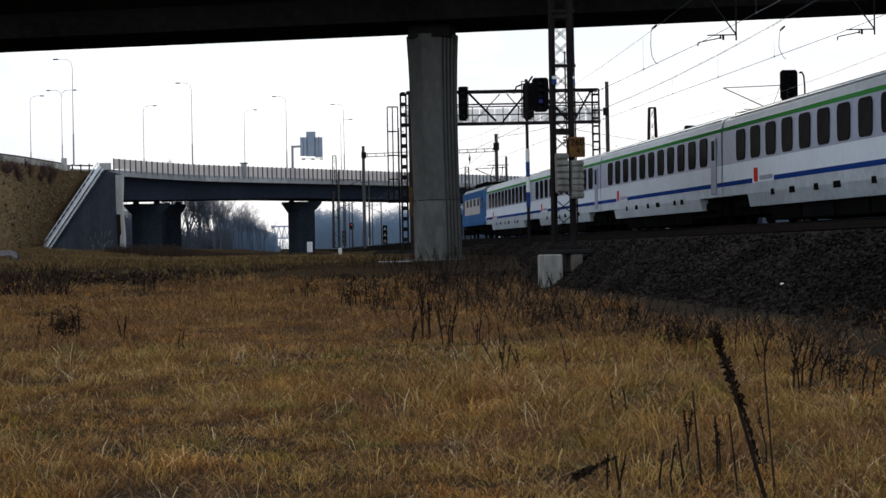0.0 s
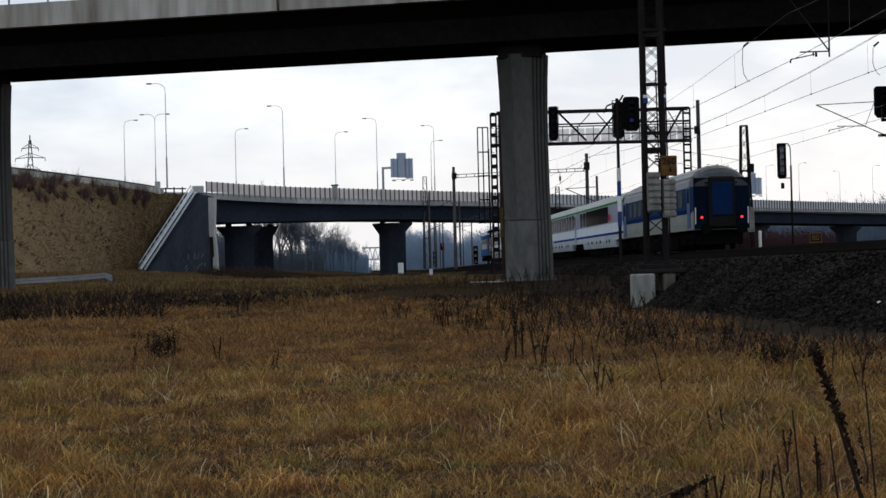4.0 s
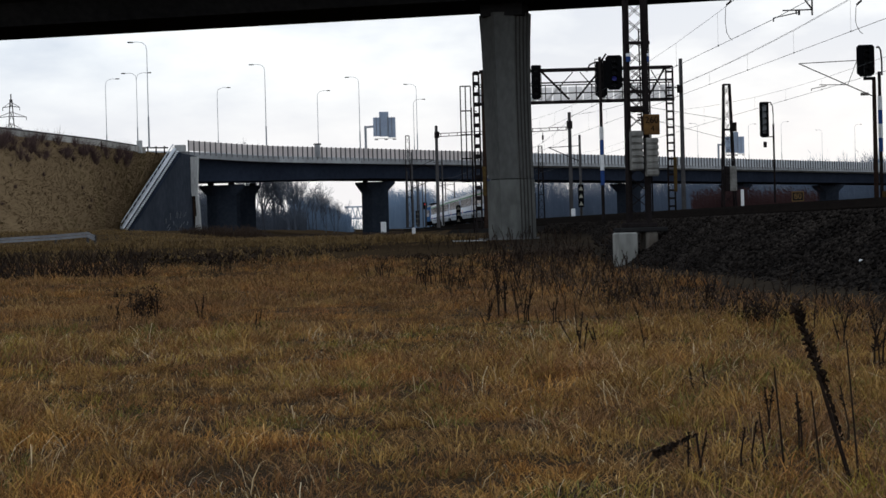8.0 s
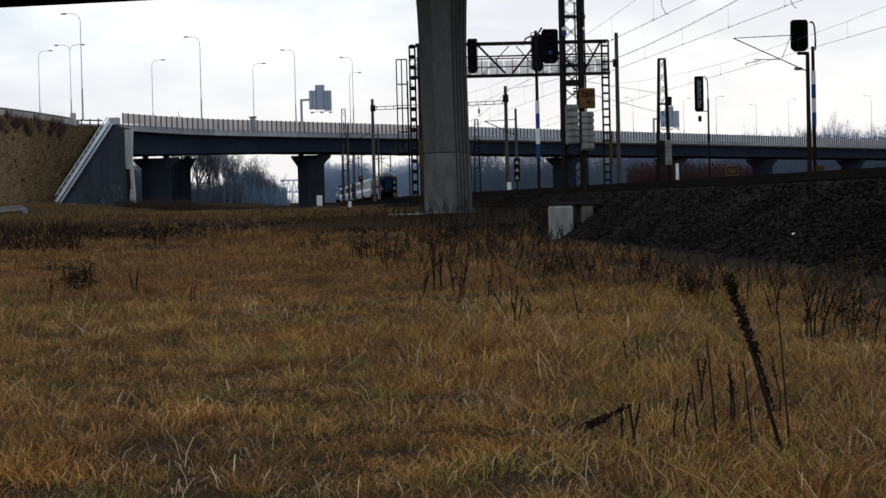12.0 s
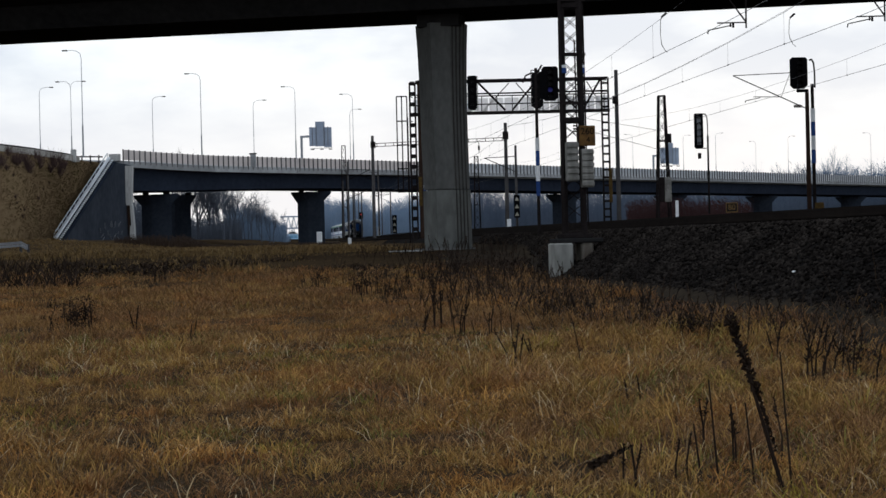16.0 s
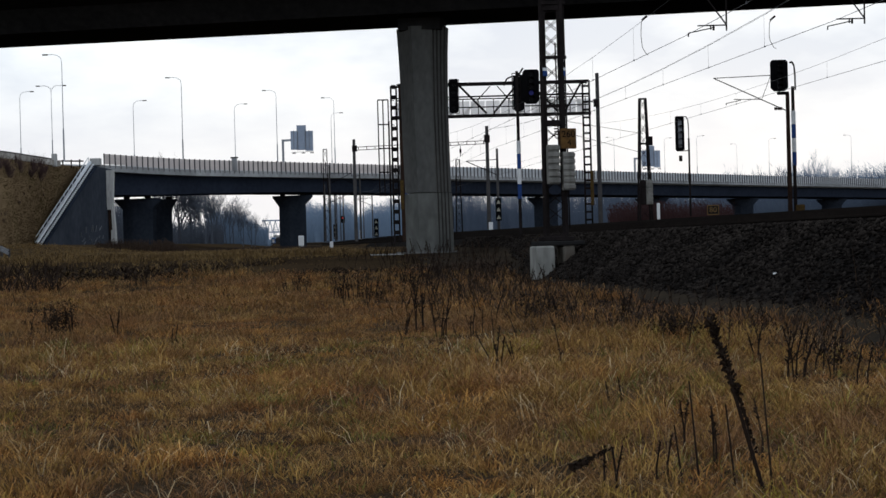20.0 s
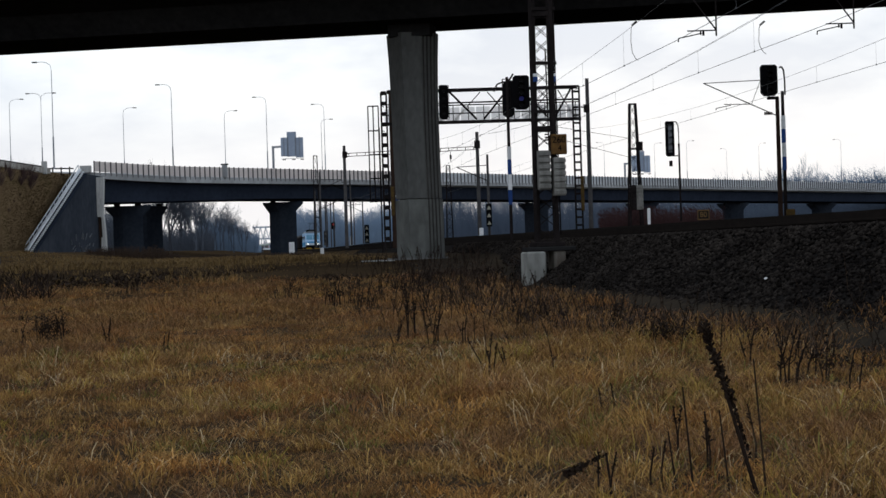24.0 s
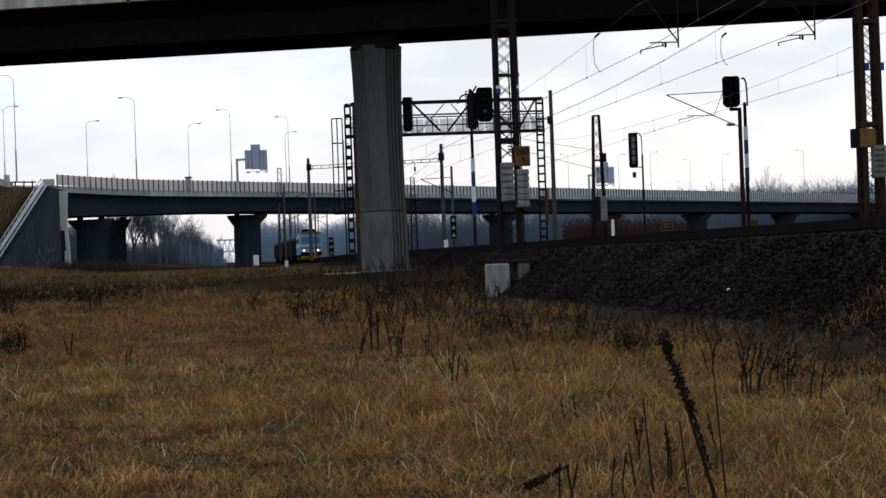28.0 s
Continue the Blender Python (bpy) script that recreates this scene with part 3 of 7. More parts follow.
def bridge_pier(name, bridge, s, foot):
    """A many-sided column that widens towards its head, with a fluted flank, a casting joint and a bearing neck."""
    pier = part(name, bmesh.new(), M_PIER, bridge)
    levels = [(foot - 0.6, 0.80, 0.06), (foot + 2.07, 0.795, 0.035), (foot + 2.10, 0.785, 0.035), (5.0, 0.795, 0.0), (6.2, 0.80, -0.015), (7.3, 0.815, -0.02), (8.2, 0.84, -0.025), (8.9, 0.875, -0.03), (9.12, 0.885, -0.03)]

    def shaft(rows):
        bm = bmesh.new()
        rings = [[bm.verts.new(over(v * w, z, s + u * w + lean)) for u, v in PIER_FACES] for z, w, lean in rows]
        for a, b in zip(rings[:-1], rings[1:]):
            for i in range(8):
                bm.faces.new((a[i], a[(i + 1) % 8], b[(i + 1) % 8], b[i]))
        bm.faces.new(rings[-1])
        bmesh.ops.recalc_face_normals(bm, faces=bm.faces[:])
        return bm

    bm = shaft(levels[2:])
    bm.to_mesh(pier.data)
    bm.free()
    part("lower_lift", shaft([(z, w + 0.012, lean) for z, w, lean in levels[:2]]), M_PIER_LOW, pier, "paler lower lift stained by damp")
    # Ribs on the flank away from the light, shade painted in.
    for k in range(4):
        rib = bmesh.new()
        t = 0.12 + 0.25 * k
        for (za, wa, la), (zb, wb, lb) in zip(levels[:-1], levels[1:]):
            u, v = 0.50 + 0.5 * t, -0.52 + 0.62 * t
            bar(rib, over(v * wa, za, s + u * wa + la + 0.01), over(v * wb, zb, s + u * wb + lb + 0.01), 0.045, 0.045)
        part("rib", rib, M_PIER_DARK, pier)
    # The neck takes the deck's shade as its colour.
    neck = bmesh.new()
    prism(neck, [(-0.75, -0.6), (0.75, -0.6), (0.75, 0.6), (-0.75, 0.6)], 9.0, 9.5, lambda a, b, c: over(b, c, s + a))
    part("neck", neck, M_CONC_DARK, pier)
    base = bmesh.new()
    prism(base, pier_outline(1.0, 1.0, 0.3), foot - 0.9, foot + 0.02, lambda a, b, c: over(b, c, s + a))
    part("footing", base, M_CONC, pier, "chipped concrete footing")


def road_bridge():
    br = thing("road_bridge", pose(0, 0, 0), "concrete road bridge on flared columns, its deck dark underneath", "bridge")
    deck = bmesh.new()
    outline = [(-1.9, 9.42), (2.0, 9.42), (2.6, 10.3), (4.6, 10.62), (4.6, 10.9), (-4.6, 10.9), (-4.6, 10.55), (-2.5, 10.2)]
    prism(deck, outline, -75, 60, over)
    part("deck", deck, M_CONC_DARK, br, "near-black box girder, its shade put into the colour")
    s = -75.0
    while s < 60:
        f = bmesh.new()
        e = s + 13.4
        prism(f, [(-4.95, 10.48), (-4.604, 10.48), (-4.604, 11.22), (-4.72, 11.30), (-4.95, 11.30)], s, e, over)
        part("edge_beam", f, M_CONC_STAIN, br, "pale edge beam with rusty run-off streaks")
        s = e + 0.12
    for s in (-75, -35):
        r = bmesh.new()
        for h in (11.75, 12.2):
            bar(r, over(-4.85, h, s), over(-4.85, h, s + 40), 0.06)
        part("handrail", r, M_GALV, br)
    post = bmesh.new()
    bar(post, (0, 0, 0), (0, 0, 0.95), 0.05, 0.08)
    pm = bpy.data.meshes.new("post")
    post.to_mesh(pm)
    post.free()
    pm.materials.append(M_GALV)
    for i in range(42):
        x, y, z = over(-4.85, 11.3, -40 + i * 1.5)
        shared("post", pm, br, pose(x, y, z))
    bridge_pier("pier", br, -0.10, 1.18)
    bridge_pier("pier", br, -21.1, 1.05)
    bridge_pier("pier", br, 24.0, 1.6)
    # Same concrete as the near beams, darkened in colour for its shaded side.
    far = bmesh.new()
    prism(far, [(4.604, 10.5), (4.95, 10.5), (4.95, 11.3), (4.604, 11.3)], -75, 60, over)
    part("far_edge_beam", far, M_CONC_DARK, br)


road_bridge()


# ================= lattice work =================
def lattice(name, parent, mat, h, w0, w1, panels, leg=0.07, lace=0.035, d0=None, d1=None, z0=0.0):
    """Four tapering corner legs with crossed lacing; w along x, d along y."""
    d0, d1 = d0 or w0, d1 or w1
    post = part(name, bmesh.new(), mat, parent)
    corner = lambda sx, sy, t: Vector((sx * (w0 + (w1 - w0) * t) / 2, sy * (d0 + (d1 - d0) * t) / 2, z0 + h * t))
    for sx in (-1, 1):
        for sy in (-1, 1):
            part("leg", bar(bmesh.new(), corner(sx, sy, 0), corner(sx, sy, 1), leg), mat, post)
    for a, b in (((-1, -1), (1, -1)), ((1, -1), (1, 1)), ((1, 1), (-1, 1)), ((-1, 1), (-1, -1))):
        for i in range(panels):
            t, u = i / panels, (i + 1) / panels
            part("brace", bar(bmesh.new(), corner(*a, t), corner(*b, u), lace, lace * 0.5), mat, post)
            part("brace", bar(bmesh.new(), corner(*b, t), corner(*a, u), lace, lace * 0.5), mat, post)
        for t in (0.0, 0.33, 0.66, 1.0):
            part("tie_plate", bar(bmesh.new(), corner(*a, t), corner(*b, t), leg), mat, post)
    return post


def letters(text, size, mat, parent, m, name="lettering"):
    cu = bpy.data.curves.new(name, "FONT")
    cu.body, cu.size, cu.align_x, cu.align_y, cu.extrude = text, size, "CENTER", "CENTER", 0.002
    tmp = bpy.data.objects.new(name, cu)
    scene.collection.objects.link(tmp)
    me = bpy.data.meshes.new_from_object(tmp.evaluated_get(bpy.context.evaluated_depsgraph_get()))
    bpy.data.objects.remove(tmp)
    bpy.data.curves.remove(cu)
    me.materials.clear()
    me.materials.append(mat)
    ob = new(name, me)
    ob.parent = parent
    ob.matrix_basis = m
    return ob


def louvre_box(parent, x, y, z, w, h, mat):
    """A ribbed equipment box on a mast."""
    bm = bmesh.new()
    block(bm, (x, y, z), (w, 0.22, h), 0.015)
    box = part("equipment_box", bm, mat, parent, "weathered grey ribbed equipment box")
    n = 6
    for i in range(n):
        s = bmesh.new()
        block(s, (x, y - 0.125, z - h / 2 + h * (i + 0.5) / n), (w * 1.06, 0.04, h / n * 0.62), 0.01)
        part("rib", s, mat, box)


def portal():
    """The overhead line's lattice portal: two masts, a beam and hanging arms over the two nearer tracks."""
    po = thing("catenary_portal", pose(3.137, 45, 1.38, 0, 0, 9.5), "dark lattice catenary portal with boxes and a rusty number plate", "catenary mast", "catenary masts")
    mast = lattice("mast", po, M_STEEL, 8.6, 0.47, 0.42, 22, 0.115, 0.03, 0.5, 0.45, z0=0.1)
    mast.matrix_basis = pose(0, 0, 0, 0, 0, -13.5)
    part("base_plate", block(bmesh.new(), (0, 0, 0.06), (0.75, 0.7, 0.12), 0.02), M_STEEL, po)
    part("base_slab", block(bmesh.new(), (0.03, 0, -0.05), (1.2, 0.8, 0.11), 0.02), M_CONC_DARK, po, "near-black base slab")
    fb = bmesh.new()
    block(fb, (-0.38, -0.05, -0.76), (0.47, 0.78, 1.3), 0.04)
    part("foundation_block", fb, M_FOUND, po, "pale cracked concrete foundation block")
    fb = bmesh.new()
    block(fb, (0.24, 0.0, -0.72), (0.30, 0.72, 1.22), 0.04)
    part("foundation_block", fb, M_FOUND_SHADE, po, "brownish concrete foundation block, darkened for its shade")
    for z in (2.0, 3.35, 4.55, 5.9):
        part("cross_tie", bar(bmesh.new(), (-0.30, -0.27, z), (0.30, -0.27, z), 0.08), M_STEEL, po)
    louvre_box(po, -0.133, -0.42, 1.89, 0.29, 0.97, M_CABINET)
    louvre_box(po, 0.245, -0.42, 1.726, 0.29, 0.94, M_CABINET)
    plate = part("number_plate", block(bmesh.new(), (0.264, -0.44, 2.525), (0.40, 0.05, 0.50), 0.015), M_OCHRE, po, "rusty ochre number plate")
    letters("260", 0.23, M_BLACK, plate, pose(0.264, -0.47, 2.63, 90, 0, 0))
    letters("4", 0.2, M_BLACK, plate, pose(0.28, -0.47, 2.42, 90, 0, 0))
    part("plate_back", block(bmesh.new(), (0.05, -0.38, 2.50), (0.07, 0.05, 0.46), 0.01), M_RUST, po)
    for x in (-0.245, 0.215):
        part("enamel_plate", block(bmesh.new(), (x, -0.30, 4.15), (0.115, 0.03, 0.13), 0.005), M_BLUE_BAND, po, "small blue enamel plate")
        part("enamel_plate", block(bmesh.new(), (x, -0.30, 4.255), (0.115, 0.03, 0.07), 0.005), M_WHITE, po, "small white enamel plate")
    part("side_conduit", rod(bmesh.new(), (0.30, -0.22, 0.3), (0.27, -0.2, 7.6), 0.02), M_STEEL, po)
    # cable and insulators
    part("down_cable", rod(bmesh.new(), (0.05, -0.3, 2.4), (0.02, -0.32, 4.9), 0.018), M_STEEL, po)
    for k in range(4):
        part("insulator_disc", rod(bmesh.new(), (-0.02, -0.4, 2.62 + k * 0.07), (-0.02, -0.4, 2.65 + k * 0.07), 0.06, n=8), M_RUST, po)
    # second mast, on the ground between the tracks
    m2 = lattice("mast", po, M_RUST, 8.2, 0.44, 0.40, 20, 0.11, 0.03, 0.55, 0.5, z0=0.5)
    m2.matrix_basis = pose(9.99, 0.64, 0, 0, 0, -9.5)
    louvre_box(po, 10.02, 0.24, 2.2, 0.34, 0.86, M_CABINET)
    part("plate", block(bmesh.new(), (9.76, 0.29, 2.83), (0.46, 0.06, 0.5), 0.02), M_OCHRE, po, "rusty ochre plate")
    part("side_box", block(bmesh.new(), (9.44, 0.36, 2.83), (0.2, 0.2, 0.5), 0.02), M_STEEL, po)
    part("side_conduit", rod(bmesh.new(), (9.62, 0.7, 0.5), (9.66, 0.7, 7.6), 0.02), M_STEEL, po)
    for x in (9.83, 10.25):
        part("enamel_plate", block(bmesh.new(), (x, 0.32, 4.7), (0.12, 0.03, 0.2), 0.005), M_BLUE_BAND, po, "small blue enamel plate")
    for y in (-0.25, 0.25):
        for z in (9.0, 9.5):
            part("beam_chord", bar(bmesh.new(), (0, y, z - 0.6), (10.2, y + 0.9, z - 0.6), 0.08), M_STEEL, po)
    for i in range(17):
        x = i * 0.6
        part("beam_brace", bar(bmesh.new(), (x, -0.25 + x * 0.088, 8.4), (x + 0.6, -0.2 + x * 0.088, 8.9), 0.04), M_STEEL, po)
        part("beam_brace", bar(bmesh.new(), (x + 0.6, 0.25 + x * 0.088, 8.4), (x, 0.25 + x * 0.088, 8.9), 0.04), M_STEEL, po)


portal()


def hanging_arm(x, y, z):
    """A drop tube with a raking strut and a registration arm that holds the contact wire."""
    a = thing("registration_arm", pose(x, y, z, 0, 0, HEADING), "thin dark drop tube with a raking strut and steady arm", "catenary arm", "arms over the tracks")
    part("drop_tube", rod(bmesh.new(), (0, 0, -0.05), (0.02, 0, 2.3), 0.022), M_STEEL, a)
    part("strut", rod(bmesh.new(), (0.0, 0, 0.1), (-1.63, 0, 2.3), 0.02), M_STEEL, a)
    part("steady_arm", rod(bmesh.new(), (0.0, 0, 0.09), (-0.74, 0, 0.08), 0.017), M_STEEL, a)
    bm = bmesh.new()
    rod(bm, (-0.33, 0, 0.08), (-0.33, 0, -0.04), 0.03)
    rod(bm, (-0.40, 0, 0.08), (-0.40, 0, -0.02), 0.02)
    rod(bm, (-0.37, 0, 0.02), (-0.97, 0, -0.10), 0.014)
    rod(bm, (-0.97, 0, -0.10), (-0.98, 0, -0.19), 0.017)
    part("wire_clip_arm", bm, M_STEEL, a)


hanging_arm(7.565, 45.3, 6.60)
hanging_arm(11.28, 46.3, 6.80)


# ================= overhead wires =================
def wires():
    w = thing("overhead_wires", pose(0, 0, 0), "thin grey contact and carrier wires with droppers above the tracks", "overhead line", kind="structure")
    marks = [-15, 45.5, 106, 165, 225, 285, 345, 410, 480, 560]
    # near, middle and outer line; how far each swings to and fro from its own middle
    for off, swing, lift in ((-7.15, 0.40, 4.72), (-3.57, 0.60, 4.84), (2.4, 0.15, 4.75)):
        contact, carrier, drops = bmesh.new(), bmesh.new(), bmesh.new()
        for k, (a, b) in enumerate(zip(marks[:-1], marks[1:])):
            sg = swing if k % 2 else -swing
            n = 10
            pt = lambda i: (line_x(a + (b - a) * i / n, off) + sg * (1 - 2 * i / n), a + (b - a) * i / n)
            for i in range(n):
                (xa, ya), (xb, yb) = pt(i), pt(i + 1)
                za, zb = rail_z(ya, min(off, 0)) + lift, rail_z(yb, min(off, 0)) + lift
                rod(contact, (xa, ya, za), (xb, yb, zb), 0.008, n=4)
                sa, sb = 1.2 - 0.75 * 4 * (i / n) * (1 - i / n), 1.2 - 0.75 * 4 * ((i + 1) / n) * (1 - (i + 1) / n)
                rod(carrier, (xa, ya, za + sa), (xb, yb, zb + sb), 0.006, n=4)
                if off == -3.57:
                    rod(carrier, (xa + 0.12, ya, za + sa + 0.03), (xb + 0.05, yb, zb + sb), 0.006, n=4)
                if ya < 300 and i:
                    rod(drops, (xa, ya, za - 0.02), (xa, ya, za + sa), 0.0035, n=3)
                    rod(drops, (xa, ya, za - 0.02), (xa, ya, za + 0.03), 0.018, n=4)
        part("contact_wire", contact, M_WIRE, w)
        part("carrier_wire", carrier, M_WIRE, w)
        part("droppers", drops, M_WIRE, w)
    for x, y, z0, z1 in ((6.12, 50.2, 6.50, 7.53), (9.76, 50.6, 6.62, 7.48)):
        bm = bmesh.new()
        pts = [(x - 0.02, z1), (x - 0.10, z1 - 0.12), (x - 0.12, z1 - 0.5), (x - 0.09, z0 + 0.22), (x, z0 + 0.05), (x + 0.07, z0)]
        for (a, b), (c, d) in zip(pts[:-1], pts[1:]):
            rod(bm, (a, y, b), (c, y, d), 0.009, n=5)
        rod(bm, (x - 0.08, y, z1 - 0.06), (x + 0.06, y, z1 + 0.06), 0.03, n=5)
        part("jumper_loop", bm, M_STEEL, w)


wires()


# ================= signals =================
def signal_head(parent, x, y, z, w, h, lenses, lit=None):
    """A black backboard with hooded lenses that look at the eye."""
    bm = bmesh.new()
    prism(bm, [(-w / 2, -h / 2 + w * 0.2), (-w * 0.3, -h / 2), (w * 0.3, -h / 2), (w / 2, -h / 2 + w * 0.2), (w / 2, h / 2 - w * 0.12), (w * 0.38, h / 2),
               (-w * 0.38, h / 2), (-w / 2, h / 2 - w * 0.12)], -0.07, 0.07, lambda u, v, s: (x + u, y + s, z + v))
    head = part("signal_head", bm, M_BLACK, parent, "matt black signal head")
    for i in range(lenses):
        zz = z + h / 2 - h * (i + 0.75) / (lenses + 0.5)
        r = min(w * 0.2, h / lenses * 0.34)
        part("lens", rod(bmesh.new(), (x, y - 0.07, zz), (x, y - 0.085, zz), r, n=12), lit[1] if lit and lit[0] == i else M_LENS, head)
        hood = bmesh.new()
        for k in range(7):
            a0, a1 = radians(10 + k * 160 / 7), radians(10 + (k + 1) * 160 / 7)
            q = [(x + r * 1.2 * math.cos(a), yy, zz + r * 1.2 * math.sin(a)) for a in (a0, a1) for yy in (y - 0.07, y - 0.32)]
            v = [hood.verts.new(p) for p in q]
            hood.faces.new((v[0], v[1], v[3], v[2]))
        part("hood", hood, M_BLACK, head)
    return head


def banded_pole(parent, x, y, z0, z1, bands, r=0.065):
    part("pole", rod(bmesh.new(), (x, y, z0), (x, y, z1), r, r * 0.9, 8), M_STEEL, parent)
    for i, (a, b) in enumerate(bands):
        part("enamel_band", rod(bmesh.new(), (x, y - 0.01, a), (x, y - 0.01, b), r * 1.25, n=8), M_WHITE if i % 2 == 0 else M_BLUE_BAND, parent)


def cage(parent, x, y, z0, z1, w):
    """A small access cage behind a signal head."""
    bm = bmesh.new()
    for s in (-w, w):
        bar(bm, (x + s, y, z0), (x + s, y, z1), 0.03)
    for k in range(5):
        z = z0 + (z1 - z0) * k / 4
        bar(bm, (x - w, y, z), (x + w, y, z), 0.025)
    part("ladder", bm, M_STEEL, parent)


def pole_signals():
    # the tall signal beside the near track, showing a faint blue light
    s = thing("pole_signal", pose(3.12, 60, 1.35, 0, 0, 2), "black signal on a banded pole, a faint blue light on", "railway signal", "railway signals")
    banded_pole(s, -0.11, 0, 0.1, 5.75, [(3.01, 3.44), (2.52, 3.0), (2.0, 2.51), (1.51, 1.99)], 0.055)
    signal_head(s, 0.35, -0.05, 5.22, 0.54, 1.13, 5, (3, M_LAMP_BLUE))
    part("bracket", bar(bmesh.new(), (0, 0, 5.6), (0.3, 0.05, 5.6), 0.06), M_STEEL, s)
    part("conduit", rod(bmesh.new(), (-0.06, 0, 5.6), (0.1, 0, 5.85), 0.03), M_STEEL, s)
    cage(s, -0.12, 0.2, 4.5, 5.7, 0.13)
    part("relay_box", block(bmesh.new(), (0.0, -0.1, 0.12), (0.26, 0.26, 0.32), 0.02), M_BEIGE, s, "dirty beige relay box")
    # the signal beyond the far track
    s = thing("pole_signal", pose(15.02, 74, 2.2, 0, 0, 2), "black signal with a hooked conduit on a banded pole, unlit", "railway signal", "railway signals")
    banded_pole(s, -0.02, 0, 0.0, 5.35, [(3.8, 4.35), (3.24, 3.79), (2.66, 3.23), (2.11, 2.65)], 0.075)
    signal_head(s, -0.575, -0.05, 5.80, 0.70, 1.28, 5)
    part("head_bracket", block(bmesh.new(), (-0.42, 0.0, 5.08), (0.46, 0.2, 0.12), 0.02), M_BLACK, s)
    bm = bmesh.new()
    pts = [(-0.12, 6.32), (-0.02, 6.36), (0.06, 6.2), (0.09, 5.8), (0.09, 5.2)]
    for (a, b), (c, d) in zip(pts[:-1], pts[1:]):
        rod(bm, (a, 0, b), (c, 0, d), 0.035)
    part("conduit", bm, M_BLACK, s)
    part("foot_box", block(bmesh.new(), (0.14, -0.1, 0.25), (0.34, 0.3, 0.5), 0.03), M_YELLOW, s, "dirty yellow foot box")
    # the slim signal
    s = thing("slim_signal", pose(13.72, 95, 2.65, 0, 0, 2), "narrow black signal with a hooked conduit on a thin pole, unlit", "railway signal", "railway signals")
    part("pole", rod(bmesh.new(), (0.0, 0, 0), (0.0, 0, 4.1), 0.05, n=8), M_STEEL, s)
    head = signal_head(s, -0.47, 0, 4.35, 0.46, 1.85, 5)
    part("lens_panel", block(bmesh.new(), (-0.47, -0.09, 4.38), (0.20, 0.03, 1.5), 0.02), M_GALV, head)
    bm = bmesh.new()
    pts = [(-0.3, 5.25), (-0.12, 5.24), (-0.02, 5.05), (0.0, 4.6), (0.0, 4.0)]
    for (a, b), (c, d) in zip(pts[:-1], pts[1:]):
        rod(bm, (a, 0, b), (c, 0, d), 0.028)
    part("conduit", bm, M_STEEL, s)
    part("arm", bar(bmesh.new(), (-0.4, 0, 3.45), (0, 0, 3.45), 0.05), M_STEEL, s)
    part("plate", block(bmesh.new(), (-0.46, -0.05, 3.05), (0.18, 0.03, 0.3), 0.01), M_STEEL, s)
    # small far signals on their posts
    for x, y, z, lamp, t in ((-15.85, 330, 2.0, M_LAMP_RED, "red"), ):
        s = thing("far_signal", pose(x, y, z), "distant black signal on a thin post, a small light on", "railway signal", "railway signals")
        part("pole", rod(bmesh.new(), (0, 0, 0), (0, 0, 5.2), 0.07, n=6), M_STEEL, s)
        signal_head(s, 0, -0.1, 5.2, 0.7, 1.3, 2, (0, lamp))


pole_signals()


